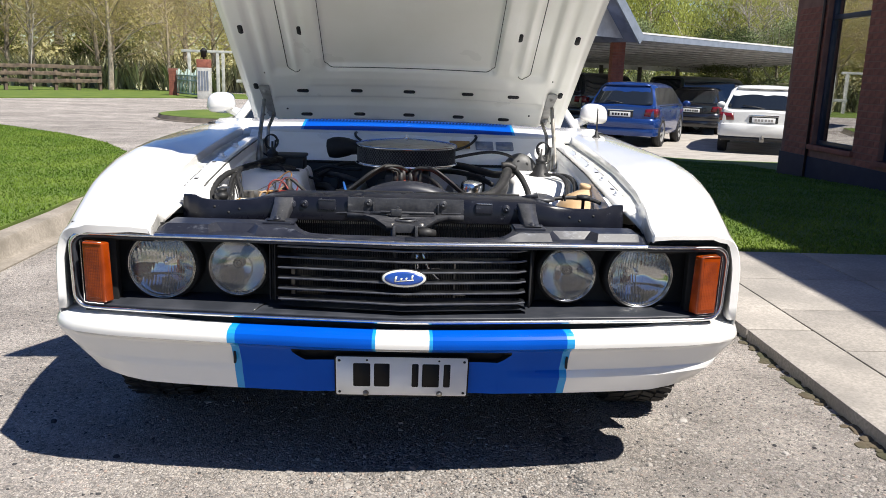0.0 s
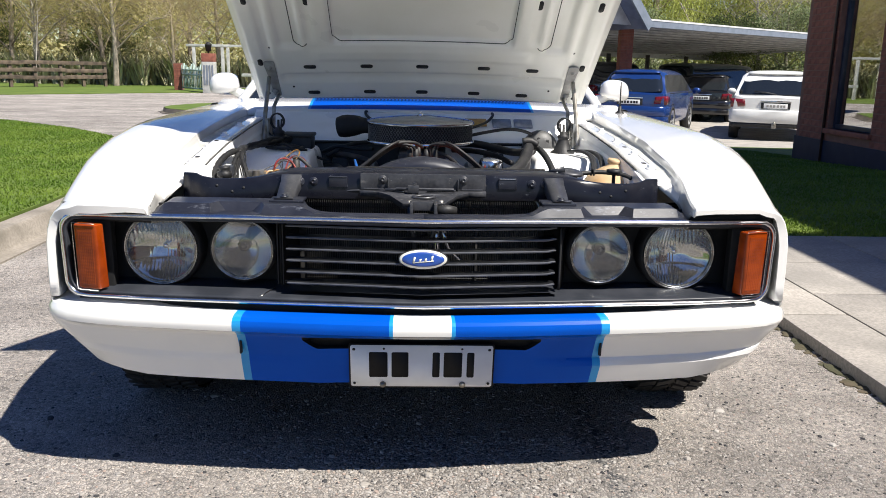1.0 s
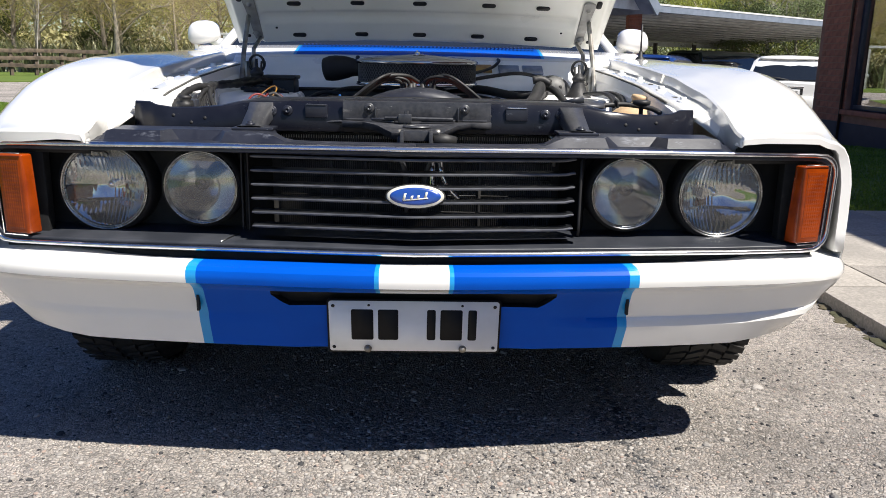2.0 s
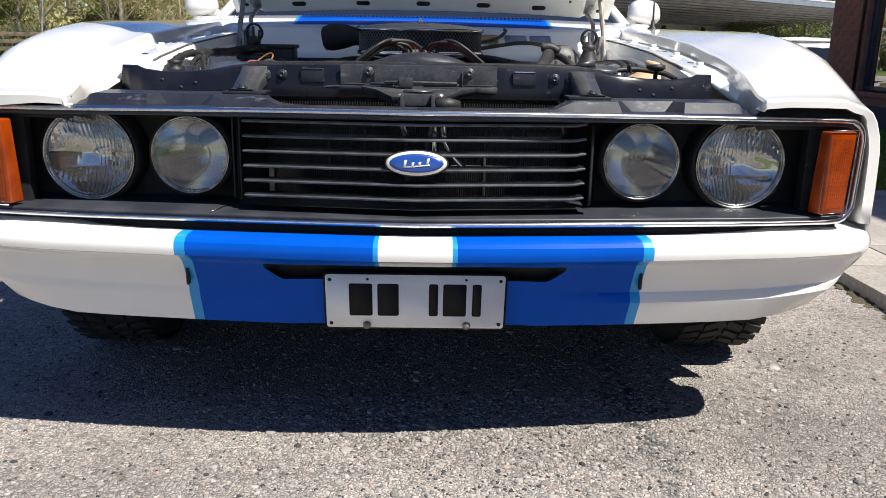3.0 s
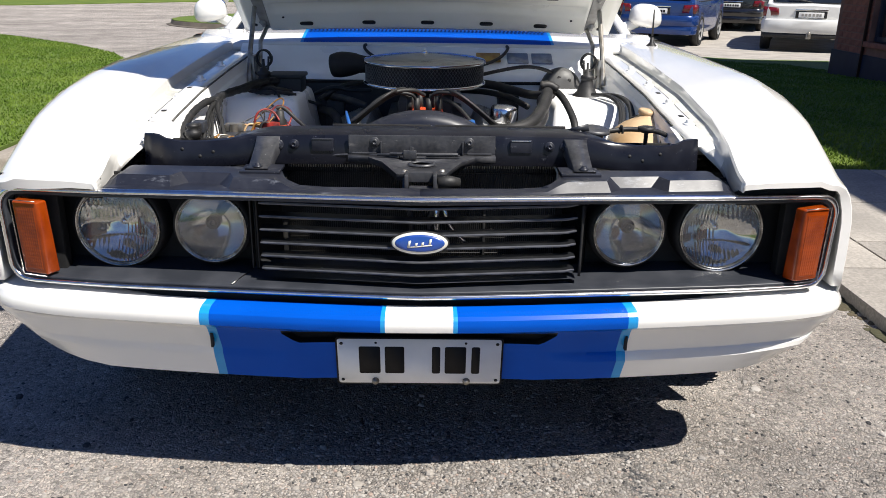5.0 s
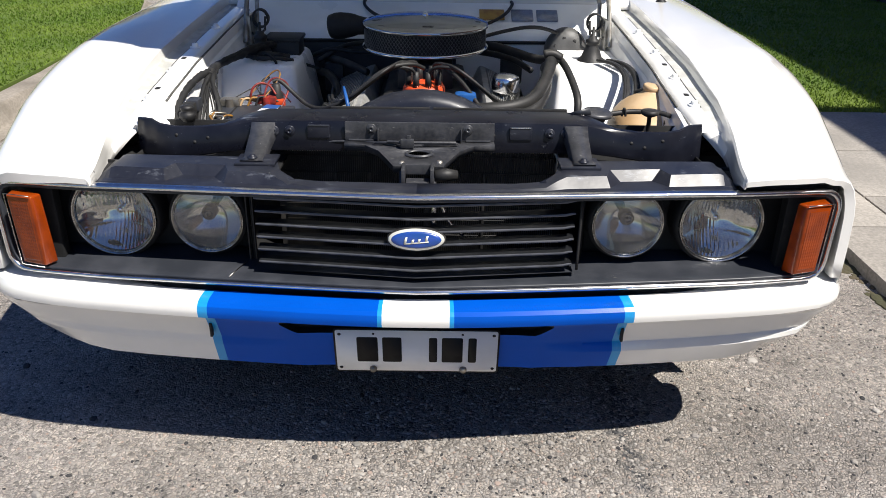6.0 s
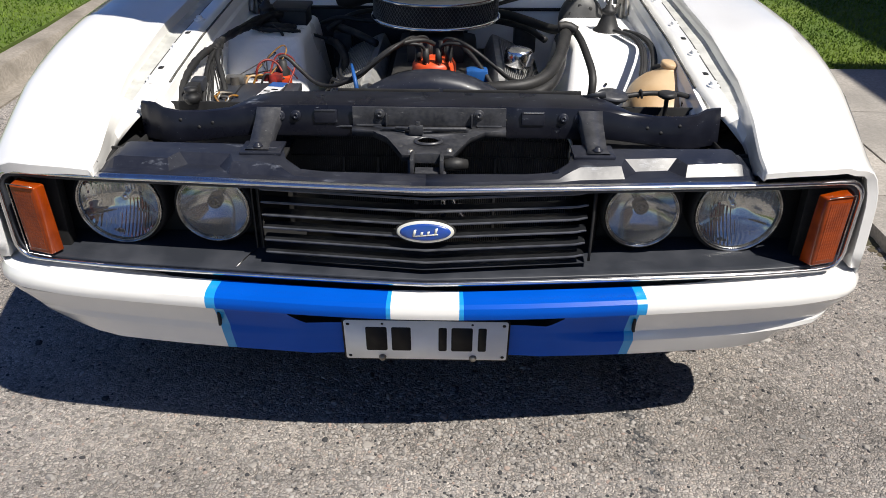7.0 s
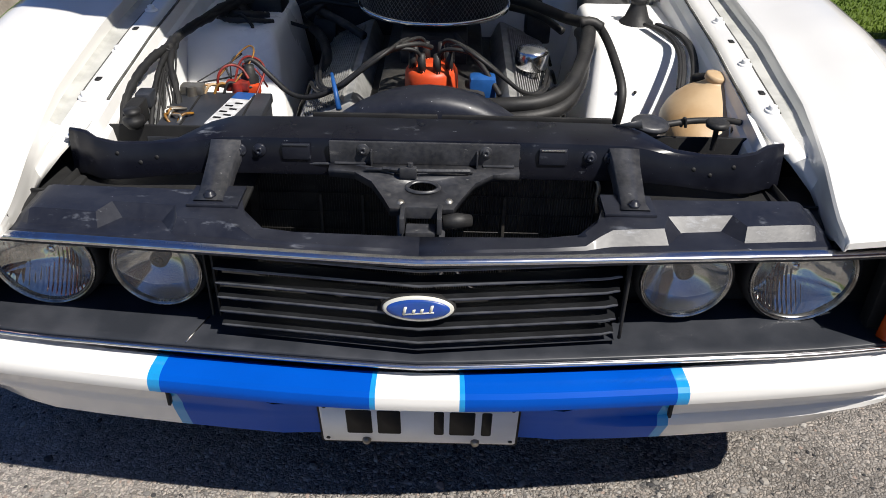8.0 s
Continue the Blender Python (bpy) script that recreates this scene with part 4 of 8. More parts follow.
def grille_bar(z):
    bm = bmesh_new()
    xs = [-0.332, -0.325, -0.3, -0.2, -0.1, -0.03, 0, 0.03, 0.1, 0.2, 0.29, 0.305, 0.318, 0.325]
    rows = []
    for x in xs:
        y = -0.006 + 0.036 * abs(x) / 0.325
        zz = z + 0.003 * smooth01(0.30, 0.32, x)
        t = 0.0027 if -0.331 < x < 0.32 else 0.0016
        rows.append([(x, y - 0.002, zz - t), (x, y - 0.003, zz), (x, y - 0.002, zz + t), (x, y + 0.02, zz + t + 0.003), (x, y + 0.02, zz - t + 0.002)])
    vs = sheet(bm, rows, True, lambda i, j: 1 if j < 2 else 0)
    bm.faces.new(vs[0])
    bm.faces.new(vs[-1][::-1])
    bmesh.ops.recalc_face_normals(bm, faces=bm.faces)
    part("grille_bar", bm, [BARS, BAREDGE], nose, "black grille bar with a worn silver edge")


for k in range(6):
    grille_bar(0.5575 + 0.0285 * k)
# moulded edge beside the ends of the bars
bm = bmesh_new()
sheet(bm, [[(0.334, 0.032, z), (0.337, 0.030, z), (0.340, 0.032, z), (0.342, 0.048, z)] for z in span(0.545, 0.700, 6)])
q = part("grille_frame", bm, MATT, nose)
q.modifiers.new("thick", "SOLIDIFY").thickness = 0.002
for x in (-0.36, -0.347):
    bm = bmesh_new()
    block(bm, (x, 0.075, 0.622), (0.003, 0.008, 0.16), 0)
    part("grille_rib", bm, MATT, nose)
# badge: plain oval in its colours
m = frame_to((0, -1, 0.16), (0, -0.009, 0.629))
for nm, w, h, z0, mt in (("badge_back", 0.0605, 0.0255, -0.003, MATT), ("badge_rim", 0.0575, 0.0232, -0.0005, SILVER), ("badge_face", 0.051, 0.0180, 0.0022, BADGE)):
    bm = bmesh_new()
    lathe(bm, [(0, 0.004), (0.75, 0.0036), (0.95, 0.0024), (1.0, 0.0), (1.0, -0.010)], 40, m @ Matrix.Translation((0, 0, z0)) @ Matrix.Diagonal((w, h, 1, 1)))
    part(nm, bm, mt, nose, "plain blue oval badge with a silver rim" if nm == "badge_face" else "")
bm = bmesh_new()
mk = m @ Matrix.Translation((0, 0, 0.0062)) @ Matrix.Rotation(0.10, 4, "Z")
for x_, h_ in ((-0.023, 0.014), (-0.008, 0.008), (0.005, 0.008), (0.020, 0.013)):
    prism(bm, [(x_ - 0.003, -0.005), (x_ + 0.002, -0.005), (x_ + 0.002 + h_ * 0.3, h_ - 0.006), (x_ - 0.003 + h_ * 0.3, h_ - 0.006)], 0.001, mk)
prism(bm, rounded(0.050, 0.0024, 0.001, 3, 0.0, -0.0056), 0.001, mk)
part("badge_mark", bm, SILVER, nose)


def headlamp(x, y, z, r, big):
    m = frame_to((0.02 * (1 if x > 0 else -1), -1, -0.02), (x, y, z))
    h = grouped("headlamp", "large ribbed round headlamp" if big else "smaller round clear driving lamp")
    bm = bmesh_new()
    rows = []
    for p in ([0.004] + span(0.05, 0.985, 26 if big else 12)):
        row = []
        for k in range(288 if big else 96):
            a = 2 * math.pi * k / (288 if big else 96)
            u, v = p * math.cos(a), p * math.sin(a)
            d = -0.052 * (1 - p * p) - 0.002
            if big:
                d += (0.0022 * smooth01(-0.36, -0.42, v) + 0.0008 * math.sin(u * 66) * (0.5 + 0.7 * smooth01(0.02, 0.12, v) + 0.5 * smooth01(-0.40, -0.5, v)) + 0.0008 * math.sin(u * 11 + 1) * math.cos(v * 9) + 0.0005 * math.sin(v * 17 + u * 3)) * smooth01(0.985, 0.9, p)
            row.append(m @ Vector((u * r, v * r, d)))
        rows.append(row)
    sheet(bm, rows, True)
    part("reflector", bm, REFLECT if big else HAZY, h)
    bm = bmesh_new()
    rows = []
    for p in [0.01] + span(0.06, 0.985, 18 if big else 8):
        row = []
        for k in range(240 if big else 64):
            a = 2 * math.pi * k / (240 if big else 64)
            u, v = p * math.cos(a), p * math.sin(a)
            d = 0.004 + 0.014 * (1 - p * p)
            if big:
                # vertical flutes, with a plain band below the middle and coarser flutes at the foot
                d += (0.0006 * math.sin(u * 52) * (smooth01(-0.05, 0.05, v) + smooth01(-0.42, -0.5, v)) + 0.0012 * smooth01(-0.36, -0.41, v)) * smooth01(0.98, 0.9, p)
            row.append(m @ Vector((u * r, v * r, d)))
        rows.append(row)
    sheet(bm, rows, True)
    g = part("lens", bm, LENS if big else DRIVE_LENS, h, "fluted glass" if big else "dusty clear glass", 1.2)
    g.visible_shadow = False
    bm = bmesh_new()
    lathe(bm, [(r * 0.945, -0.002), (r * 0.955, 0.0055), (r * 0.975, 0.0065), (r * 0.99, 0.003), (r * 1.0, 0.003), (r * 1.012, 0.008), (r * 1.035, 0.0075), (r * 1.05, 0.002), (r * 1.06, -0.012)], 56, m)
    part("rim", bm, RIMS, h, "grooved metal rim")
    bm = bmesh_new()
    lathe(bm, [(r * 1.05, 0.002), (r * 1.12, 0.0), (r * 1.15, -0.02), (r * 1.15, -0.06)], 40, m)
    part("lamp_ring", bm, MATT, h)
    bm = bmesh_new()
    if big:
        lathe(bm, [(0, -0.028), (0.007, -0.029), (0.009, -0.036), (0.009, -0.06)], 20, m)
    else:
        lathe(bm, [(0, -0.004), (0.0040, -0.004), (0.0048, -0.007), (0.0082, -0.007), (0.0090, -0.004), (0.0118, -0.004), (0.0126, -0.007), (0.0152, -0.007), (0.0156, -0.010), (0.0156, -0.03), (0.006, -0.034), (0.006, -0.06)], 28, m @ Matrix.Translation((0.0, 0.008, 0)))
    part("bulb_shield", bm, IRON if not big else CHROME, h)


for s in (-1, 1):
    headlamp(0.659 * s, 0.119, 0.6195, 0.0885, True)
    headlamp(0.450 * s, 0.097, 0.6245, 0.0745, False)


def indicator(s):
    h = grouped("indicator", "amber indicator lens with a bright edge")
    h.location.x = 0.006
    bm = bmesh_new()
    T = [(0.848, 0.042, 0.696), (0.789, 0.025, 0.696), (0.778, 0.050, 0.696), (0.848, 0.082, 0.696)]
    B = [(0.856, 0.067, 0.529), (0.800, 0.049, 0.529), (0.782, 0.075, 0.529), (0.856, 0.102, 0.529)]
    vs = sheet(bm, [mirrored(T, s), mirrored(B, s)], True)
    bm.faces.new(vs[0])
    bm.faces.new(vs[1][::-1])
    bmesh.ops.recalc_face_normals(bm, faces=bm.faces)
    bmesh.ops.bevel(bm, geom=list(bm.edges), offset=0.005, segments=3, affect="EDGES", profile=0.5)
    part("lens", bm, AMBER, h)
    # moulded prisms on the face
    bm = bmesh_new()
    A0, A1, B0, B1 = [Vector((q[0] * s, q[1], q[2])) for q in (T[0], T[1], B[0], B[1])]
    nrm = (A1 - A0).cross(B0 - A0).normalized()
    nrm = nrm if nrm.y < 0 else -nrm
    rows = []
    for i in range(73):
        v = 0.05 + 0.90 * i / 72
        row = []
        for j in range(37):
            u = 0.10 + 0.80 * j / 36
            q = A0.lerp(A1, u).lerp(B0.lerp(B1, u), v)
            edge = min(1, i / 2, (72 - i) / 2, j / 2, (36 - j) / 2)
            row.append(q + nrm * (-0.0015 + edge * (0.0022 + 0.0002 * math.sin(i * 1.57) + 0.00025 * math.sin(j * 1.57))))
        rows.append(row)
    sheet(bm, rows)
    part("prism_panel", bm, AMBER, h, "", 3.0)
    bm = bmesh_new()
    tube(bm, mirrored([(0.7905, 0.0235, 0.6985), (0.850, 0.040, 0.6985), (0.858, 0.065, 0.527), (0.801, 0.0475, 0.527)], s), 0.0013, 6)
    part("edge_trim", bm, RIMS, h)
    bm = bmesh_new()
    block(bm, (0.825 * s, 0.115, 0.615), (0.09, 0.03, 0.19), 0.004)
    part("housing", bm, MATT, h)


indicator(-1)
indicator(1)


# ---- bonnet, raised ----
HINGE, ANG = Vector((0, 1.43, 0.945)), radians(36)
HD, HN = Vector((0, -math.cos(ANG), math.sin(ANG))), Vector((0, -math.sin(ANG), -math.cos(ANG)))  # along the bonnet, and out of its underside


def bonnet_half(w):
    return 0.652 + 0.028 * min(1, w / 0.9)


def bonnet_point(u, w, h=0.0):
    crown = -0.028 * (1 - (u / 0.7) ** 2) - 0.016 * (1 - ((w - 0.70) / 0.70) ** 2)
    return HINGE + HD * w + Vector((u, 0, 0)) + HN * (h + crown)


def stamp(u, w):
    """Height of the pressed inner panel over the skin."""
    a, half = abs(u), bonnet_half(w)
    edge = smooth01(0, 0.035, half - a) * smooth01(0.0, 0.03, w) * smooth01(1.40, 1.36, w)
    h = 0.008 + 0.024 * edge
    mid = smooth01(0.340, 0.318, a) * smooth01(0.340, 0.374, w) * smooth01(1.28, 1.24, w)
    h -= 0.022 * mid
    side = smooth01(0.437, 0.452, a) * smooth01(0.535, 0.515, a) * smooth01(0.318, 0.355, w) * smooth01(1.28, 1.24, w)
    h -= 0.014 * side
    h -= 0.010 * smooth01(0.122, 0.147, w) * smooth01(0.190, 0.165, w) * smooth01(0.56, 0.52, a)
    h += 0.006 * smooth01(0.245, 0.275, w) * smooth01(0.337, 0.306, w) * smooth01(0.42, 0.38, a)
    h -= 0.010 * smooth01(0.548, 0.563, a) * smooth01(0.592, 0.578, a)
    h -= 0.007 * smooth01(0.385, 0.40, a) * smooth01(0.43, 0.415, a) * smooth01(0.345, 0.40, w) * smooth01(1.28, 1.24, w)
    return h


def bonnet():
    bm = bmesh_new()
    ws = span(0, 1.40, 40)
    rows = [[bonnet_point(k * bonnet_half(w), w, -0.003) for k in span(-1, 1, 30)] for w in ws]

    def paint(i, j):
        a = abs((j + 0.5) / 29 * 2 - 1) * 0.68
        return 1 if 0.07 < a < 0.445 else 0
    sheet(bm, rows, mi=paint)
    top = part("bonnet", bm, [WHITE, BLUE], car, "raised white bonnet with a pressed inner panel")
    bm = bmesh_new()
    ws = span(0, 1.40, 160)
    rows = []
    for w in ws:
        hw = bonnet_half(w)
        us = span(-hw, hw, 150)
        row = [bonnet_point(-hw - 0.002, w, -0.004)] + [bonnet_point(u, w, stamp(u, w)) for u in us] + [bonnet_point(hw + 0.002, w, -0.004)]
        rows.append(row)
    sheet(bm, rows)
    bmesh.ops.recalc_face_normals(bm, faces=bm.faces)
    part("inner_panel", bm, UNDER, top, "off-white pressed inner panel with slots", 1.5)

    def pill(u, w, lu, lw, mt=MATT, nm="slot", lift=0.0022):
        h = stamp(u, w)
        nrm = HN
        c = bonnet_point(u, w, h + lift - 0.004)
        b = bmesh_new()
        prism(b, rounded(lu, lw, min(lu, lw) * 0.48, 5), 0.004, frame_to(nrm, c, (1, 0, 0)))
        part(nm, b, mt, top)
    for u in (-0.425, -0.206, 0, 0.207, 0.398):
        pill(u, 0.064, 0.047, 0.020)
    for u in (-0.425, -0.211, 0, 0.235, 0.420):
        pill(u, 0.223, 0.047, 0.019)
    for s in (-1, 1):
        pill(0.40 * s, 0.575, 0.02, 0.045)
        pill(0.606 * s, 0.593, 0.018, 0.045)
        pill(0.604 * s, 0.257, 0.018, 0.036)
        pill(0.602 * s, 0.067, 0.014, 0.014)
        pill(0.50 * s, 0.104, 0.008, 0.008)
        pill(0.56 * s, 0.330, 0.008, 0.008)
        # hinge plate with two bolts
        c = bonnet_point(0.575 * s, 0.15, stamp(0.56 * s, 0.15) + 0.003)
        b = bmesh_new()
        prism(b, rounded(0.042, 0.22, 0.006, 3), 0.004, frame_to(HN, c, (1, 0, 0)), 0.001)
        part("hinge_plate", b, GREYPAINT, top, "grey hinge plate")
        for w in (0.075, 0.225):
            b = bmesh_new()
            lathe(b, [(0, 0.010), (0.007, 0.010), (0.008, 0.004), (0.014, 0.003), (0.014, 0)], 6, frame_to(HN, bonnet_point(0.575 * s, w, stamp(0.56 * s, 0.15) + 0.006), (1, 0, 0)))
            part("hinge_bolt", b, GREYPAINT, top)
    # folded seam round the middle panel and the short side panels
    def seam(path):
        b = bmesh_new()
        tube(b, [bonnet_point(u, w, stamp(u, w) + 0.0002) for u, w in path], 0.0018, 5)
        part("seam", b, SEAM, top)
    def arc(cu, cw, r, a0, a1):
        return [(cu + r * math.cos(radians(a)), cw + r * math.sin(radians(a))) for a in span(a0, a1, 9)]
    path = [(-0.328, w) for w in span(1.22, 0.40, 20)] + arc(-0.293, 0.392, 0.035, 180, 270) + [(u, 0.357) for u in span(-0.27, 0.27, 18)] + arc(0.293, 0.392, 0.035, -90, 0) + [(0.328, w) for w in span(0.40, 1.22, 20)]
    seam(path)
    for s in (-1, 1):
        seam([(0.47 * s, w) for w in span(1.2, 0.37, 14)] + [((0.445 + u) * s, w) for u, w in arc(0, 0.365, 0.025, 0, -160)])
    return top


hood = bonnet()


def bonnet_hinge(s):
    """Hinge arm with its coiled spring, between firewall and bonnet."""
    bm = bmesh_new()
    top = bonnet_point(0.585 * s, 0.17, 0.035)
    tube(bm, [(0.585 * s, 1.13, 0.80), (0.583 * s, 1.17, 0.90), top], 0.008, 8)
    tube(bm, [(0.56 * s, 1.20, 0.82), (0.563 * s, 1.24, 0.92), bonnet_point(0.565 * s, 0.05, 0.03)], 0.007, 8)
    block(bm, (0.575 * s, 1.19, 0.83), (0.012, 0.08, 0.10), 0.003)
    h = part("bonnet_hinge", bm, STEEL, car, "grey bonnet hinge with coil spring")
    bm = bmesh_new()
    pts = []
    for k in range(160):
        a = k * 0.16
        r = 0.024
        pts.append((0.538 * s + r * math.cos(a), 1.150 + k / 160 * 0.026, 0.872 + r * math.sin(a) * 1.15))
    tube(bm, pts, 0.003, 6)
    tube(bm, [(0.52 * s, 1.15, 0.88), (0.522 * s, 1.14, 0.84), (0.55 * s, 1.15, 0.815), (0.575 * s, 1.16, 0.83)], 0.004, 6)
    part("hinge_spring", bm, IRON, h)


bonnet_hinge(-1)
bonnet_hinge(1)

# cowl panel with its louvres
bm = bmesh_new()
rows = []
xs = [-0.84, -0.75, -0.66, -0.6, -0.5, -0.458, -0.447, -0.3, -0.15, 0, 0.15, 0.3, 0.447, 0.458, 0.5, 0.6, 0.66, 0.75, 0.84]
for y, z in ((1.395, 0.885), (1.40, 0.902), (1.41, 0.909), (1.44, 0.918), (1.50, 0.932), (1.57, 0.945)):
    rows.append([(x, y + 0.03 * (x / 0.8) ** 2, z - 0.012 * (x / 0.8) ** 2) for x in xs])
def cowl_paint(i, j):
    a = abs(xs[j] + xs[j + 1]) / 2
    return 0 if a > 0.458 or i < 2 else (2 if a > 0.447 else 1)
sheet(bm, rows, mi=cowl_paint)
cowl = part("cowl_panel", bm, [WHITE, BLUE, CYAN], car, "white cowl with bright blue vent strip")
mod = cowl.modifiers.new("thick", "SOLIDIFY")
mod.thickness, mod.offset = 0.003, -1
for k in range(60):
    x = -0.432 + 0.864 * k / 59
    bm = bmesh_new()
    block(bm, (x, 1.543, 0.9435), (0.0055, 0.034, 0.006), 0.001, None, 1)
    part("louvre", bm, SLOT, cowl)

# firewall
fire = None
bm = bmesh_new()
rows = []
for y, z in ((1.398, 0.895), (1.385, 0.888), (1.30, 0.845), (1.262, 0.825), (1.25, 0.812), (1.246, 0.79), (1.245, 0.60), (1.235, 0.35)):
    rows.append([(x, y, z + (0.006 if abs(x) > 0.58 else 0)) for x in span(-0.66, 0.66, 15)])
# faces below the shelf left of centre take the dark material
sheet(bm, rows, mi=lambda i, j: 1 if i >= 5 and j < 8 else 0)
fire = part("firewall", bm, [BAY, GREYBLACK], car, "white firewall, dark below the shelf on the left")
for x0, x1 in ((0.282, 0.356), (0.368, 0.440)):
    bm = bmesh_new()
    m = frame_to((0, -0.45, 0.89), ((x0 + x1) / 2, 1.333, 0.8635))
    prism(bm, rounded(x1 - x0, 0.062, 0.004, 3), 0.004, m)
    part("vent_screen", bm, GAUZE, fire, "grey vent screen")
bm = bmesh_new()
tube(bm, [(x, 1.244 - 0.004 * math.sin(x * 9), 0.790) for x in span(-0.56, 0.52, 20)], 0.006, 6)
part("firewall_seal", bm, MATT, fire)
for x, z, r in ((0.27, 0.745, 0.028), (0.43, 0.70, 0.03), (-0.33, 0.72, 0.02)):
    bm = bmesh_new()
    lathe(bm, [(0, 0.008), (r * 0.8, 0.008), (r, 0.0)], 16, frame_to((0, -1, 0), (x, 1.243, z)))
    part("grommet", bm, RUBBER, fire)
# brake booster and master cylinder
bm = bmesh_new()
lathe(bm, [(0, 0.10), (0.05, 0.10), (0.09, 0.085), (0.105, 0.06), (0.108, 0.03), (0.10, 0.0), (0.09, -0.02)], 28, frame_to((0.05, -1, 0.12), (0.452, 1.21, 0.772)) @ Matrix.Diagonal((0.66, 0.72, 0.6, 1)))
bb = part("brake_booster", bm, BOOSTER, car, "round grey brake booster")
for a in span(0, 5.4, 7):
    bm = bmesh_new()
    lathe(bm, [(0, 0.003), (0.006, 0.003), (0.007, -0.004)], 12, frame_to((0.05, -1, 0.12), (0.452 + 0.040 * math.cos(a), 1.1555 + 0.005 * math.sin(a), 0.779 + 0.043 * math.sin(a))))
    part("booster_hole", bm, MATT, bb)

# inner aprons and suspension towers
for s in (-1, 1):
    bm = bmesh_new()
    rows = []
    for y in [0.28, 0.34, 0.40] + span(0.45, 1.25, 9):
        c = lerp_table(CREST, y) - lerp_table(STEP, y) - 0.0085
        rows.append([(x * s, y, z) for x, z in ((0.650, c + 0.003), (0.634, c + 0.002), (0.630, c - 0.010), (0.620, c - 0.011), (0.616, c + 0.004), (0.607, c + 0.003), (0.603, c - 0.022), (0.596, c - 0.03), (0.590, c - 0.075), (0.588, 0.62), (0.575, 0.46))])
    sheet(bm, rows)
    bmesh.ops.recalc_face_normals(bm, faces=bm.faces)
    ap = part("inner_fender", bm, BAY, car, "white inner fender apron", 0.5)
    mod = ap.modifiers.new("thick", "SOLIDIFY")
    mod.thickness = 0.003
    # tower: a rounded box that slopes to the front
    bm = bmesh_new()
    rows = []
    for z, x0, x1, y0, y1, r in ((0.42, 0.33, 0.60, 0.64, 1.2, 0.05), (0.60, 0.35, 0.602, 0.69, 1.2, 0.035), (0.70, 0.368, 0.602, 0.745, 1.19, 0.03), (0.755, 0.376, 0.602, 0.778, 1.18, 0.028), (0.776, 0.382, 0.600, 0.795, 1.17, 0.026), (0.784, 0.390, 0.594, 0.808, 1.16, 0.022), (0.787, 0.402, 0.585, 0.822, 1.14, 0.02)):
        y0 += 0.05 if s < 0 else 0
        rows.append([(x * s, y, z) for x, y in rounded(x1 - x0, y1 - y0, r, 6, (x0 + x1) / 2, (y0 + y1) / 2)])
    vs = sheet(bm, rows, True)
    bm.faces.new(vs[-1])
    bmesh.ops.recalc_face_normals(bm, faces=bm.faces)
    tw = part("strut_tower", bm, BAY, car, "white suspension tower", 0.7)
    for x, y in ((0.43, 0.69), (0.47, 0.69)):
        bm = bmesh_new()
        lathe(bm, [(0, 0.002), (0.004, 0.002), (0.004, 0)], 10, frame_to((0, -0.85, 0.5), (x * s, 0.741, 0.70)))
        part("tower_hole", bm, MATT, tw)
    # damper mount
    bm = bmesh_new()
    prof = [(0.085, 0.0), (0.08, 0.006), (0.06, 0.016), (0.045, 0.04), (0.036, 0.055), (0.034, 0.06), (0.04, 0.064), (0.04, 0.074), (0.026, 0.078), (0.02, 0.088), (0.009, 0.09), (0.008, 0.12), (0, 0.12)]
    lathe(bm, [(r * 0.52, z * 0.86) for r, z in prof], 20, Matrix.Translation((0.505 * s, 0.99, 0.785)))
    part("damper_mount", bm, RUBBER, car, "black damper mount")

# ---- black front panels ----
SUP_TOP = [(0.0, 0.806), (0.33, 0.805), (0.36, 0.803), (0.40, 0.796), (0.44, 0.786), (0.49, 0.781), (0.55, 0.780), (0.585, 0.784), (0.605, 0.791), (0.64, 0.791)]
bm = bmesh_new()
rows = []
for x in [-0.64, -0.62, -0.605, -0.595, -0.585, -0.55, -0.52, -0.49, -0.44, -0.39, -0.35, -0.2, 0, 0.2, 0.35, 0.39, 0.44, 0.49, 0.52, 0.55, 0.585, 0.595, 0.605, 0.62, 0.64]:
    t = lerp_table(SUP_TOP, abs(x))
    side = smooth01(0.36, 0.6, abs(x))
    dy = 0.03 * smooth01(0.56, 0.64, abs(x))
    low = 0.733 - 0.022 * side
    thin = 1 - 0.86 * smooth01(0.36, 0.46, abs(x))
    rows.append([(x, (y if y < 0.25 else 0.25 + (y - 0.25) * thin) + dy, z) for y, z in ((0.335, t - 0.03), (0.333, t - 0.004), (0.328, t), (0.300, t + 0.001), (0.262, t - 0.001), (0.250, t - 0.006), (0.246, t - 0.016), (0.238, low + 0.01), (0.240, low), (0.27, low - 0.006))])
sheet(bm, rows)
bmesh.ops.recalc_face_normals(bm, faces=bm.faces)
sup = part("radiator_support", bm, DEEPBLACK, car, "scuffed satin black radiator support panel", 0.5)
mod = sup.modifiers.new("thick", "SOLIDIFY")
mod.thickness = 0.0025
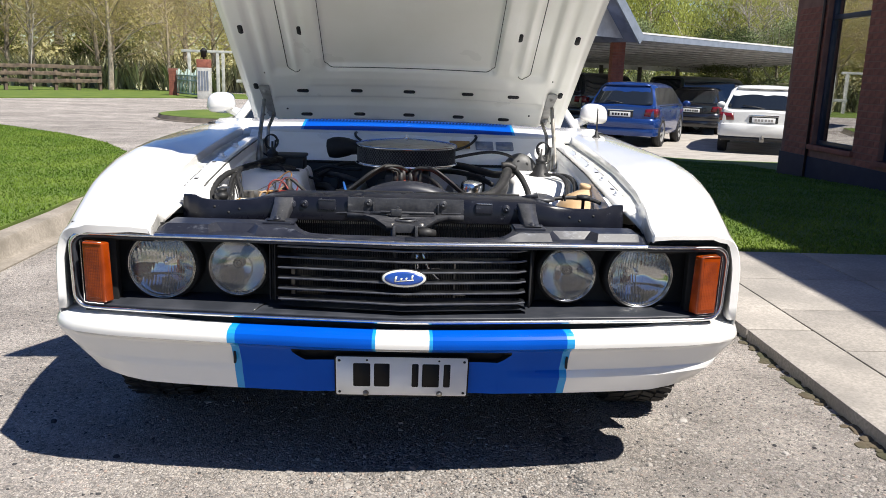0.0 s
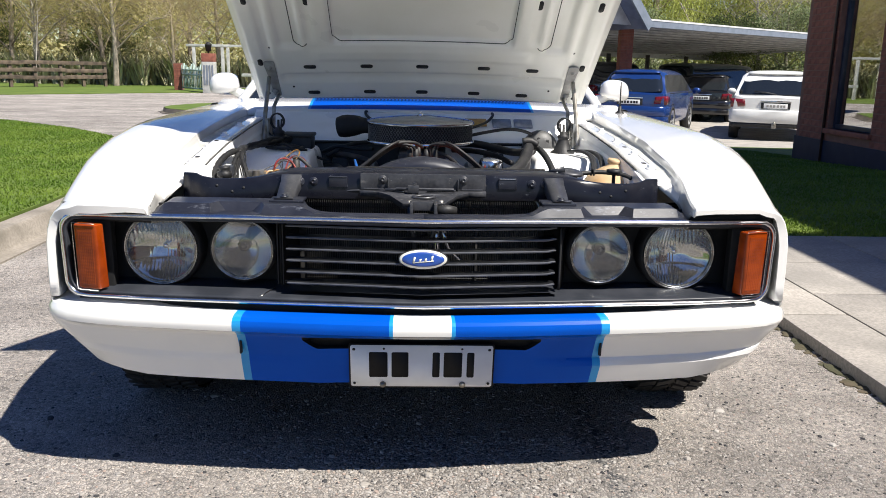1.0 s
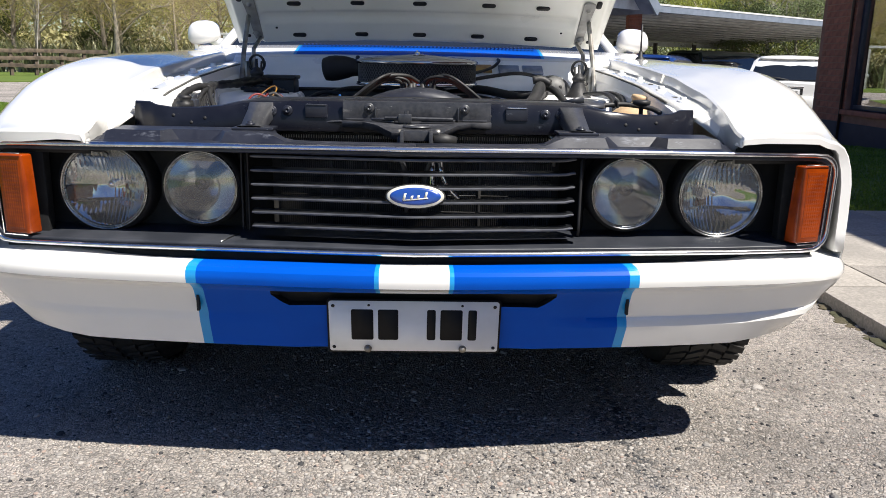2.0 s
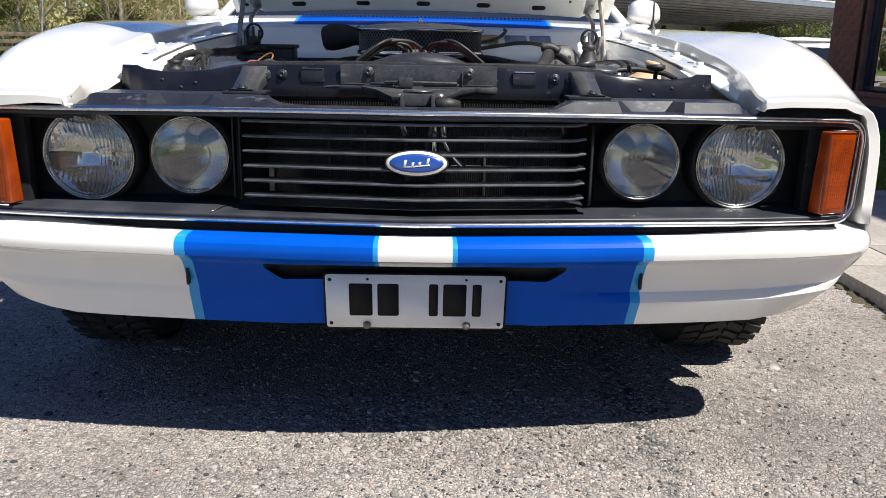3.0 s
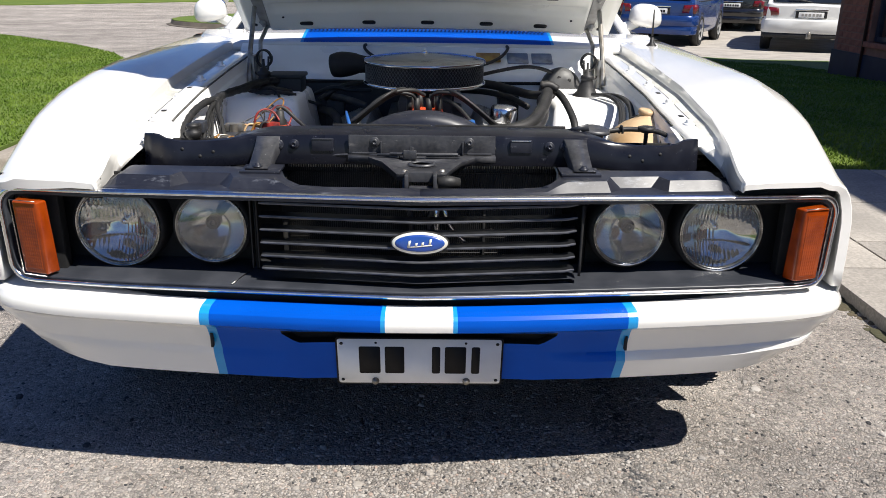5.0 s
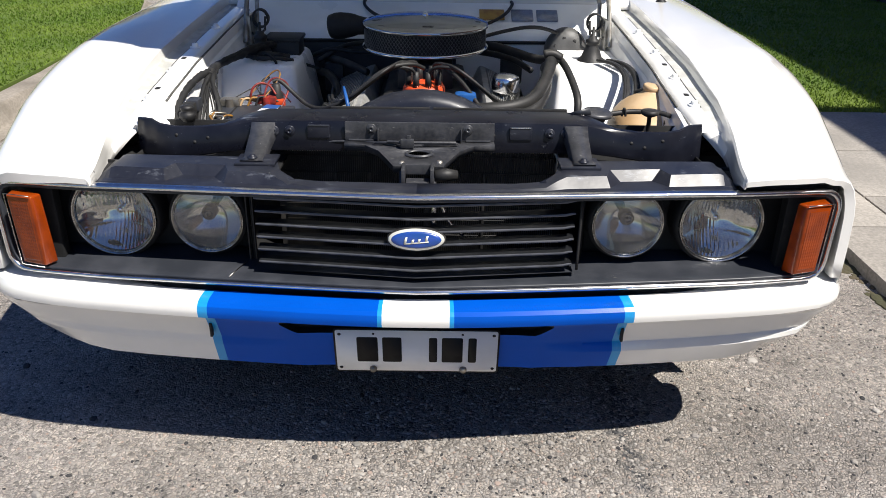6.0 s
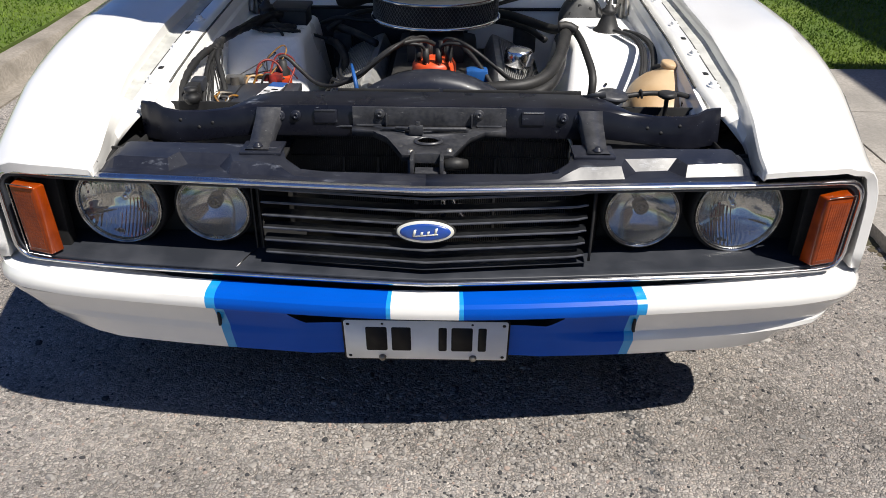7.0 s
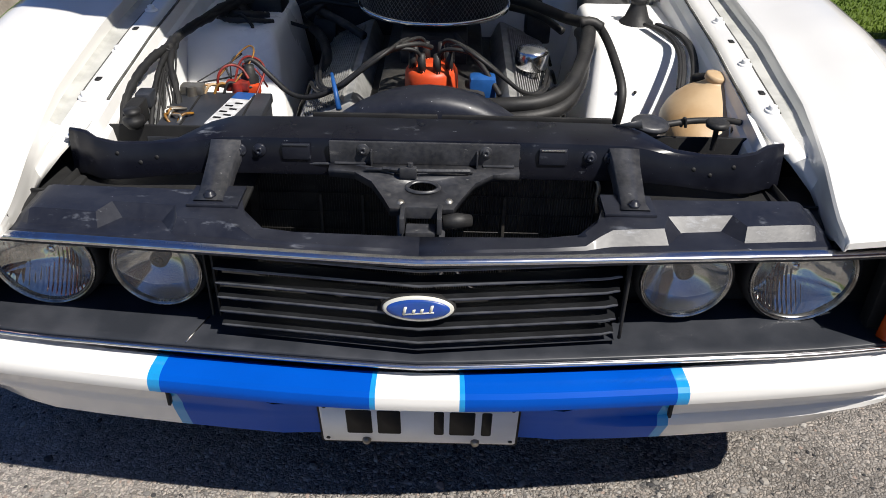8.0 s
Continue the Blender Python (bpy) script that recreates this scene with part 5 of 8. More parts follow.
for s in (-1, 1):
    for x, z in ((0.107, 0.787), (0.29, 0.778), (0.325, 0.777)):
        bm = bmesh_new()
        mb = frame_to((0, -1, 0.1), (x * s, 0.233 if x < 0.2 else 0.241, z))
        lathe(bm, [(0, 0.0055), (0.0030, 0.0055), (0.0034, 0.0072), (0.0066, 0.0072), (0.0074, 0.006), (0.0076, 0.0)], 6, mb)
        lathe(bm, [(0.0, 0.0012), (0.0105, 0.0012), (0.0115, 0.0002), (0.0115, -0.006)], 20, mb)
        part("panel_bolt", bm, LATCH if x < 0.2 else BLACK, sup, "", 0.2)
    bm = bmesh_new()
    block(bm, (0.225 * s, 0.2405, 0.778), (0.05, 0.008, 0.03), 0.003)
    part("raised_pad", bm, BLACK, sup)
    for x, z in ((0.165, 0.772), (0.475, 0.758), (0.505, 0.748), (0.545, 0.763)):
        bm = bmesh_new()
        top_z = lerp_table(SUP_TOP, x) - 0.016
        low_z = 0.743 - 0.022 * smooth01(0.36, 0.6, x)
        lathe(bm, [(0, 0.0006), (0.0040, 0.0006), (0.0040, -0.003)], 12, frame_to((0, -1, 0.2), (x * s, 0.238 + 0.008 * (z - low_z) / (top_z - low_z), z)))
        part("panel_hole", bm, MATT, sup)
    # bracket from the support down to the header panel
    bm = bmesh_new()
    x = 0.348 * s
    A, B = [(0.026, 0.246, 0.795), (0.022, 0.205, 0.782), (0.020, 0.125, 0.755), (0.024, 0.105, 0.7535)], 0
    sheet(bm, [[(x - w, y, z - 0.035), (x - w, y, z), (x + w, y, z), (x + w, y, z - 0.035)] for w, y, z in A])
    part("bracket", bm, LATCH, sup, "", 0.4)
    bm = bmesh_new()
    lathe(bm, [(0, 0.007), (0.0065, 0.007), (0.007, 0.003), (0.011, 0.002), (0.011, 0)], 6, Matrix.Translation((x, 0.118, 0.7555)))
    part("bracket_bolt", bm, BLACK, sup)
# latch plate
bm = bmesh_new()
outer = [(-0.166, 0.236), (0.166, 0.236), (0.166, 0.212), (0.120, 0.206), (0.088, 0.180), (0.066, 0.140), (0.052, 0.108), (-0.052, 0.108), (-0.066, 0.140), (-0.088, 0.180), (-0.120, 0.206), (-0.166, 0.212)]
hole = [(0.024 * math.cos(a), 0.166 + 0.016 * math.sin(a)) for a in span(0, 2 * math.pi * 11 / 12, 12)]
def latch_z(y):
    return 0.744 + 0.016 * smooth01(0.10, 0.235, y)
vo = [bm.verts.new((x, y, latch_z(y))) for x, y in outer]
vh = [bm.verts.new((x, y, latch_z(y))) for x, y in hole]
es = [bm.edges.new((vo[i], vo[(i + 1) % 12])) for i in range(12)] + [bm.edges.new((vh[i], vh[(i + 1) % 12])) for i in range(12)]
bmesh.ops.triangle_fill(bm, edges=es, use_beauty=True)
skirt = [bm.verts.new((v.co.x, v.co.y, v.co.z - 0.014)) for v in vo]
for i in range(2, 11):
    bm.faces.new((vo[i], vo[(i + 1) % 12], skirt[(i + 1) % 12], skirt[i]))
bmesh.ops.recalc_face_normals(bm, faces=bm.faces)
lat = part("latch_plate", bm, LATCH, car, "black bonnet latch plate with an oval hole", 0.5)
mod = lat.modifiers.new("thick", "SOLIDIFY")
mod.thickness = 0.003
bm = bmesh_new()
block(bm, (0, 0.2365, 0.781), (0.332, 0.006, 0.042), 0.002)
part("latch_backing", bm, LATCH, lat)
bm = bmesh_new()
tube(bm, [(-0.07, 0.205, 0.767), (-0.03, 0.195, 0.768), (0.08, 0.203, 0.766)], 0.004, 6)
tube(bm, [(-0.025, 0.19, 0.752), (-0.022, 0.192, 0.785)], 0.005, 6)
block(bm, (-0.026, 0.19, 0.768), (0.03, 0.012, 0.02), 0.003)
tube(bm, [(-0.05, 0.20, 0.76), (-0.12, 0.235, 0.758), (-0.2, 0.24, 0.755), (-0.27, 0.26, 0.742)], 0.003, 6, smooth=2)
part("latch_lever", bm, LATCH, lat)
for x, y in ((-0.035, 0.125), (0.045, 0.13)):
    bm = bmesh_new()
    lathe(bm, [(0, 0.004), (0.005, 0.004), (0.007, 0.0)], 8, Matrix.Translation((x, y, latch_z(y))))
    part("rivet", bm, STEEL, lat)
bm = bmesh_new()
for x in (-0.030, 0.030):
    block(bm, (x, 0.092, 0.735), (0.008, 0.05, 0.03), 0.002)
block(bm, (0, 0.108, 0.738), (0.066, 0.006, 0.022), 0.002)
tube(bm, [(-0.034, 0.10, 0.735), (-0.033, 0.07, 0.70), (-0.02, 0.07, 0.66), (-0.018, 0.09, 0.58)], 0.006, 6)
tube(bm, [(0.034, 0.10, 0.735), (0.033, 0.07, 0.70), (0.02, 0.07, 0.66), (0.018, 0.09, 0.58)], 0.006, 6)
block(bm, (0, 0.085, 0.715), (0.05, 0.03, 0.014), 0.003)
part("latch_leg", bm, LATCH, lat)
bm = bmesh_new()
tube(bm, [(0.035, 0.09, 0.73), (0.06, 0.095, 0.731), (0.082, 0.10, 0.729)], [0.012, 0.014, 0.010], 12)
part("horn_boss", bm, RUBBER, lat)
# lip behind the support, gusset beside the filler, and small pressed edges
bm = bmesh_new()
for x0, x1 in ((-0.21, 0.02), (0.028, 0.34)):
    block(bm, ((x0 + x1) / 2, 0.344, 0.801), (x1 - x0, 0.008, 0.012), 0.002)
part("shroud_lip", bm, MATT, sup)
bm = bmesh_new()
prism(bm, [(0.0, 0.0), (0.062, 0.0), (0.058, 0.017)], 0.003, frame_to((0, -1, 0), (0.33, 0.318, 0.802), (1, 0, 0)))
part("gusset", bm, GREYBLACK, sup)
for s in (-1, 1):
    bm = bmesh_new()
    block(bm, (0.092 * s, 0.2285, 0.775), (0.003, 0.012, 0.028), 0.001)
    block(bm, (0.130 * s, 0.231, 0.762), (0.055, 0.006, 0.003), 0.001)
    part("pressed_rib", bm, LATCH, lat)
    # pad edges: bright metal on the right paints the sun glint
    bm = bmesh_new()
    block(bm, (0.225 * s, 0.2365, 0.7915), (0.044, 0.003, 0.003), 0.001)
    part("pad_edge", bm, TRIM if s > 0 else GREYBLACK, sup, "bright edge strip of a raised pad, for its sun glint" if s > 0 else "")
bm = bmesh_new()
lathe(bm, [(0.0235, 0.0), (0.0255, 0.004), (0.029, 0.004), (0.031, 0.0)], 24, Matrix.Translation((0, 0.166, latch_z(0.166))) @ Matrix.Diagonal((1, 0.70, 1, 1)))
tube(bm, [(0.01, 0.206, 0.762), (0.085, 0.206, 0.763)], 0.003, 6)
tube(bm, [(-0.10, 0.206, 0.764), (-0.032, 0.206, 0.766)], 0.0035, 6)
part("latch_rib", bm, LATCH, lat)
# header panel over the grille, with a wide opening in the middle
def header(s):
    bm = bmesh_new()
    xs = [0.0, 0.10, 0.20, 0.26, 0.285, 0.305, 0.33, 0.36, 0.394, 0.410, 0.43, 0.47, 0.501, 0.517, 0.55, 0.59, 0.625, 0.635, 0.645, 0.655]
    rows = []
    for x in xs:
        yb = lerp_table([(0, 0.046), (0.20, 0.052), (0.26, 0.062), (0.285, 0.085), (0.305, 0.15), (0.60, 0.158), (0.655, 0.16)], x)
        yf = bez_y(x) + 0.010
        wide = smooth01(0.25, 0.31, x)
        notch = lerp_table([(0.0, 0), (0.394, 0), (0.410, 1), (0.501, 1), (0.517, 0), (0.7, 0)], x)
        high = (0.004 + 0.0165 * wide) * lerp_table([(0.0, 1), (0.632, 1), (0.648, 0.25), (0.7, 0.25)], x)
        zf = 0.7195
        y0 = yf + 0.008
        y1 = y0 + 0.006 + 0.010 * wide + 0.036 * notch
        y2 = y1 + 0.005 + 0.0140 * wide
        row = [(yf, zf - 0.012), (yf, zf), (y0, zf + 0.004), (y1, zf + 0.005), (y2, zf + 0.004 + high), (y2 + (yb - y2) * 0.5, zf + 0.005 + high), (yb, zf + 0.006 + high), (yb + 0.001, zf - 0.015)]
        low_x = {0.410: 0.422, 0.501: 0.489}.get(x, x)
        top_x = {0.394: 0.388, 0.410: 0.402, 0.501: 0.509, 0.517: 0.523}.get(x, x)
        rows.append([((low_x if k == 3 else top_x if k == 4 else x) * s, y, z) for k, (y, z) in enumerate(row)])
    sheet(bm, rows)
    bmesh.ops.recalc_face_normals(bm, faces=bm.faces)
    p = part("header_panel", bm, BLACK, car, "glossy black header panel with scuffs", 0.3)
    mod = p.modifiers.new("thick", "SOLIDIFY")
    mod.thickness = 0.0025
    bm = bmesh_new()
    block(bm, (0.34 * s, 0.128, 0.7475), (0.085, 0.065, 0.006), 0.002)
    part("bracket_foot", bm, BLACK, p)
    bm = bmesh_new()
    m = Matrix.Translation((0.30 * s, 0.085, 0.728))
    prism(bm, [(-0.05 * s, -0.03), (0.04 * s, -0.028), (0.035 * s, 0.05), (-0.005 * s, 0.03)][::s], 0.004, m)
    part("gusset", bm, BLACK, p)
    # curved black sheet, added at the header's end to block light
    bm = bmesh_new()
    sheet(bm, [[(0.630 * s, 0.285, 0.722), (0.644 * s, 0.21, 0.716), (0.655 * s, 0.13, 0.712), (0.660 * s, 0.07, 0.708)], [(0.630 * s, 0.285, 0.62), (0.644 * s, 0.21, 0.66), (0.655 * s, 0.13, 0.69), (0.662 * s, 0.07, 0.70)]])
    q = part("end_light_blocker", bm, MATT, p)
    q.modifiers.new("thick", "SOLIDIFY").thickness = 0.003
    bm = bmesh_new()
    block(bm, (0.485 * s, 0.364, 0.565), (0.33, 0.006, 0.40), 0.002)
    part("baffle", bm, MATT, p)
    # black sheet added to keep the gap behind the header dark
    bm = bmesh_new()
    block(bm, (0.485 * s, 0.262, 0.695), (0.345, 0.20, 0.006), 0.001)
    part("gap_dark_sheet", bm, MATT, p)
    # side fillers added beneath the fender tips to stop light leaks
    bm = bmesh_new()
    block(bm, (0.705 * s, 0.255, 0.650), (0.17, 0.15, 0.11), 0.006)
    part("side_light_blocker", bm, MATT, p)


header(1)
header(-1)
# radiator
bm = bmesh_new()
block(bm, (0, 0.335, 0.55), (0.68, 0.05, 0.37), 0.006)
rad = part("radiator", bm, IRON, car, "black radiator with fine fins")
bm = bmesh_new()
for k in range(130):
    x = -0.32 + 0.64 * k / 129
    sheet(bm, [[(x, 0.309, 0.38), (x, 0.309, 0.722)], [(x + 0.0012, 0.303, 0.38), (x + 0.0012, 0.303, 0.722)]])
tagged(part("core_fin", bm, FIN, rad), kind="stuff")
bm = bmesh_new()
for k in range(110):
    x = -0.315 + 0.63 * k / 109
    block(bm, (x, 0.301, 0.716), (0.0016, 0.004, 0.007), 0)
tagged(part("fin_end", bm, STEEL, rad), kind="stuff")
for z in (0.70, 0.66, 0.62, 0.58, 0.54, 0.5):
    bm = bmesh_new()
    tube(bm, [(-0.32, 0.304, z), (0.32, 0.304, z)], 0.0012, 5)
    part("core_tube", bm, IRON, rad)
for x in (-0.20, -0.12, 0.15):
    bm = bmesh_new()
    block(bm, (x, 0.300, 0.56), (0.006, 0.004, 0.20), 0.001)
    part("core_strap", bm, IRON, rad)
bm = bmesh_new()
tube(bm, [(0.30, 0.26, 0.735), (0.315, 0.25, 0.72), (0.312, 0.25, 0.69), (0.318, 0.255, 0.66)], 0.004, 6, smooth=2)
part("hose_loop", bm, STEEL, rad)
bm = bmesh_new()
lathe(bm, [(0, 0.016), (0.028, 0.015), (0.034, 0.010), (0.036, 0.004), (0.036, -0.004), (0.022, -0.006), (0.022, -0.03)], 24, frame_to((0.1, -0.25, 1), (0.412, 0.345, 0.797)) @ Matrix.Diagonal((1.0, 0.72, 0.5, 1)))
part("filler_cap", bm, LATCH, rad, "dull metal radiator cap")
# bright rods behind the bars
for pts, r in (([(0.032, 0.085, 0.70), (0.034, 0.070, 0.67), (0.034, 0.072, 0.625)], 0.0065), ([(0.050, 0.085, 0.70), (0.053, 0.070, 0.665), (0.066, 0.070, 0.635), (0.097, 0.072, 0.605)], 0.0055)):
    bm = bmesh_new()
    tube(bm, pts, r, 8, smooth=1)
    part("latch_rod", bm, TRIM, lat, "bright latch rod")


# ---- engine ----
bm = bmesh_new()
block(bm, (0, 0.86, 0.53), (0.36, 0.66, 0.30), 0.02)
block(bm, (0, 0.86, 0.69), (0.24, 0.58, 0.10), 0.02)
block(bm, (0, 0.90, 0.76), (0.16, 0.22, 0.08), 0.015)
eng = part("engine", bm, IRON, car, "dark oily engine block")
for s in (-1, 1):
    m = Matrix.Translation((0.225 * s, 0.86, 0.695)) @ Matrix.Rotation(0.42 * s, 4, "Y")
    bm = bmesh_new()
    block(bm, (0, 0, -0.02), (0.135, 0.60, 0.07), 0.014, m)
    vc = part("valve_cover", bm, ALLOY, car, "cast alloy finned valve cover")
    for k in range(15):
        bm = bmesh_new()
        block(bm, (-0.045 + 0.09 * k / 14, -0.02, 0.017), (0.0028, 0.52, 0.012), 0, m)
        part("cooling_fin", bm, ALLOY, vc)
m = Matrix.Translation((0.226, 0.79, 0.716)) @ Matrix.Rotation(0.08, 4, "Y")
bm = bmesh_new()
lathe(bm, [(0.018, 0.0), (0.018, 0.018), (0.036, 0.02), (0.039, 0.026), (0.039, 0.058), (0.035, 0.066), (0.022, 0.07), (0, 0.071)], 24, m)
part("oil_filler_cap", bm, TRIM, eng, "chrome oil filler cap")
bm = bmesh_new()
m = Matrix.Translation((0, 0.635, 0.70))
lathe(bm, [(0.062, 0.0), (0.063, 0.014), (0.059, 0.018), (0.058, 0.060), (0.056, 0.084), (0.050, 0.093), (0.03, 0.097), (0, 0.098)], 24, m)
dist = part("distributor_cap", bm, ORANGE, eng, "orange distributor cap with black leads")
for k in range(8):
    a = 2 * math.pi * k / 8 + 0.3
    bm = bmesh_new()
    tube(bm, [(0.04 * math.cos(a), 0.635 + 0.04 * math.sin(a), 0.775), (0.042 * math.cos(a), 0.635 + 0.042 * math.sin(a), 0.797)], [0.0105, 0.0088], 10)
    part("cap_tower", bm, ORANGE, eng)
    bm = bmesh_new()
    tube(bm, [(0.042 * math.cos(a), 0.635 + 0.042 * math.sin(a), 0.788), (0.042 * math.cos(a), 0.635 + 0.042 * math.sin(a), 0.832)], [0.0095, 0.0075], 8)
    part("lead_boot", bm, RUBBER, eng)
rng = random.Random(8)
for k in range(8):
    a = 2 * math.pi * k / 8 + 0.3
    sx = -1 if k in (2, 3, 4, 5) else 1
    x0, y0 = 0.042 * math.cos(a), 0.635 + 0.042 * math.sin(a)
    j = k % 4
    bm = bmesh_new()
    tube(bm, [(x0, y0, 0.822), (x0 + 0.012 * sx, y0 - 0.01, 0.842 + 0.004 * j), (0.085 * sx, 0.60 - 0.02 * j, 0.842 + 0.005 * j), (0.145 * sx, 0.58 - 0.015 * j, 0.80 + 0.004 * j), (0.20 * sx, 0.575 - 0.01 * j, 0.752 + 0.004 * j),
              (0.255 * sx, 0.60 + 0.02 * j, 0.735), (0.29 * sx, 0.66 + 0.12 * j, 0.70), (0.31 * sx, 0.68 + 0.13 * j, 0.64)], 0.0043, 8, smooth=3)
    part("spark_lead", bm, RUBBER, eng)
# lead from coil to cap, with its sheath
bm = bmesh_new()
tube(bm, [(0.0, 0.63, 0.835), (-0.03, 0.60, 0.855), (-0.10, 0.56, 0.85), (-0.17, 0.545, 0.79), (-0.24, 0.56, 0.742), (-0.30, 0.59, 0.735), (-0.345, 0.62, 0.765), (-0.385, 0.635, 0.80), (-0.402, 0.628, 0.795)], 0.0055, 10, smooth=3)
part("coil_lead", bm, RUBBER, eng, "thick black ignition lead")
# fan shroud
bm = bmesh_new()
prof = [(0.20, 0.0), (0.252, 0.002), (0.266, 0.012), (0.272, 0.03), (0.272, 0.06), (0.264, 0.085), (0.245, 0.10), (0.22, 0.102)]
lathe(bm, prof, 48, frame_to((0, 1, 0), (0, 0.375, 0.556)))
sr = part("fan_shroud", bm, BLACK, eng, "curved black fan shroud")
bm = bmesh_new()
lathe(bm, [(0, 0.03), (0.05, 0.03), (0.06, 0.0)], 20, frame_to((0, -1, 0), (0, 0.45, 0.556)))
for k in range(6):
    a = k * math.pi / 3 + 0.2
    m = frame_to((0, -1, 0), (0, 0.44, 0.556)) @ Matrix.Rotation(a, 4, "Z") @ Matrix.Rotation(0.5, 4, "X")
    block(bm, (0.13, 0, 0), (0.17, 0.06, 0.003), 0, m)
part("fan", bm, MATT, eng)
# air cleaner
AC = (-0.005, 1.015, 0.0)
bm = bmesh_new()
lathe(bm, [(0.0, 0.912), (0.012, 0.911), (0.09, 0.906), (0.16, 0.899), (0.188, 0.893), (0.192, 0.889), (0.192, 0.882), (0.186, 0.880)], 64, Matrix.Translation(AC))
air = part("air_cleaner", bm, LID, car, "round chrome-lidded air cleaner with black mesh")
bm = bmesh_new()
lathe(bm, [(0.183, 0.884), (0.183, 0.822)], 64, Matrix.Translation(AC))
part("filter_element", bm, MATT, air)
bm = bmesh_new()
for k in range(104):
    a = 2 * math.pi * k / 104
    for d in (-1, 1):
        tube(bm, [(AC[0] + 0.1855 * math.cos(a + d * t * 0.24), AC[1] + 0.1855 * math.sin(a + d * t * 0.24), 0.824 + 0.058 * t) for t in (0, 0.5, 1)], 0.0008, 3, False)
part("filter_mesh", bm, MESH, air)
bm = bmesh_new()
lathe(bm, [(0.186, 0.826), (0.192, 0.824), (0.192, 0.816), (0.17, 0.812), (0.06, 0.80), (0.05, 0.76)], 64, Matrix.Translation(AC))
part("base_pan", bm, CHROME, air)
bm = bmesh_new()
tube(bm, [(AC[0], AC[1], 0.908), (AC[0], AC[1], 0.923)], 0.003, 8)
lathe(bm, [(0.009, 0.908), (0.009, 0.915), (0.005, 0.918), (0, 0.918)], 12, Matrix.Translation((AC[0], AC[1], 0)))
part("wing_nut", bm, CHROME, air)
bm = bmesh_new()
tube(bm, [(-0.17, 1.08, 0.862), (-0.21, 1.09, 0.866), (-0.235, 1.095, 0.866), (-0.28, 1.10, 0.862), (-0.305, 1.105, 0.858)], [0.026, 0.027, 0.036, 0.042, 0.036], 18, smooth=1)
part("breather_duct", bm, MATT, air, "matt black breather duct")
for s, pts in ((-1, [(-0.22, 1.40, 0.90), (-0.225, 1.385, 0.90), (-0.22, 1.36, 0.885), (-0.18, 1.30, 0.865), (-0.12, 1.25, 0.86)]), (1, [(0.285, 1.40, 0.90), (0.29, 1.38, 0.895), (0.26, 1.30, 0.872), (0.20, 1.22, 0.855), (0.14, 1.16, 0.85)])):
    bm = bmesh_new()
    tube(bm, pts, 0.0055, 8, smooth=2)
    part("washer_hose", bm, RUBBER, car)
bm = bmesh_new()
block(bm, (0.215, 1.325, 0.868), (0.085, 0.055, 0.004), 0.001, Matrix.Translation((0.215, 1.325, 0.868)) @ Matrix.Rotation(0.46, 4, "X") @ Matrix.Translation((-0.215, -1.325, -0.868)))
part("sticker", bm, GOLD, car, "faded gold and brown sticker on the firewall")
# heater hoses and the big coolant hose
def hose(name, pts, r, mt=RUBBER, label="", n=12):
    b = bmesh_new()
    tube(b, pts, r, n, smooth=3)
    return part(name, b, mt, eng, label)


hose("radiator_hose", [(0.10, 0.52, 0.75), (0.16, 0.50, 0.762), (0.23, 0.51, 0.765), (0.29, 0.56, 0.775), (0.33, 0.66, 0.805), (0.35, 0.76, 0.825), (0.362, 0.84, 0.82), (0.375, 0.92, 0.80), (0.39, 1.02, 0.77)], 0.017, label="fat black coolant hose")
hose("radiator_hose", [(0.12, 0.50, 0.735), (0.20, 0.485, 0.742), (0.28, 0.52, 0.748), (0.325, 0.62, 0.775), (0.34, 0.74, 0.80), (0.35, 0.85, 0.80), (0.36, 0.95, 0.77)], 0.015)
hose("heater_hose", [(0.40, 0.60, 0.66), (0.405, 0.58, 0.72), (0.41, 0.60, 0.765), (0.40, 0.68, 0.80), (0.395, 0.78, 0.815), (0.385, 0.86, 0.822), (0.378, 0.93, 0.80)], 0.010)
hose("heater_hose", [(0.10, 1.15, 0.80), (0.2, 1.12, 0.805), (0.28, 1.08, 0.79), (0.34, 1.02, 0.78), (0.39, 0.93, 0.80)], 0.014)
hose("vacuum_hose", [(0.15, 0.62, 0.735), (0.11, 0.68, 0.78), (0.08, 0.72, 0.80), (0.05, 0.82, 0.80)], 0.006)
hose("cable", [(0.06, 0.98, 0.80), (0.12, 1.06, 0.825), (0.24, 1.14, 0.845), (0.34, 1.16, 0.86), (0.42, 1.17, 0.84), (0.46, 1.2, 0.80)], 0.006)
hose("cable", [(-0.18, 1.10, 0.78), (-0.25, 1.13, 0.775), (-0.31, 1.12, 0.79), (-0.37, 1.15, 0.76)], 0.007)
bm = bmesh_new()
tube(bm, [(0.335, 0.80, 0.842), (0.36, 0.80, 0.846), (0.385, 0.80, 0.832)], 0.012, 8, smooth=1)
part("hose_clip", bm, IRON, eng)
bm = bmesh_new()
block(bm, (0.112, 0.66, 0.735), (0.06, 0.05, 0.06), 0.012)
part("fuel_pump_cover", bm, WIRE_B, eng, "blue plastic cover")
bm = bmesh_new()
tube(bm, [(-0.185, 0.50, 0.745), (-0.195, 0.53, 0.775), (-0.205, 0.56, 0.80)], [0.006, 0.005, 0.0035], 8)
part("dipstick", bm, WIRE_B, eng, "blue dipstick handle")
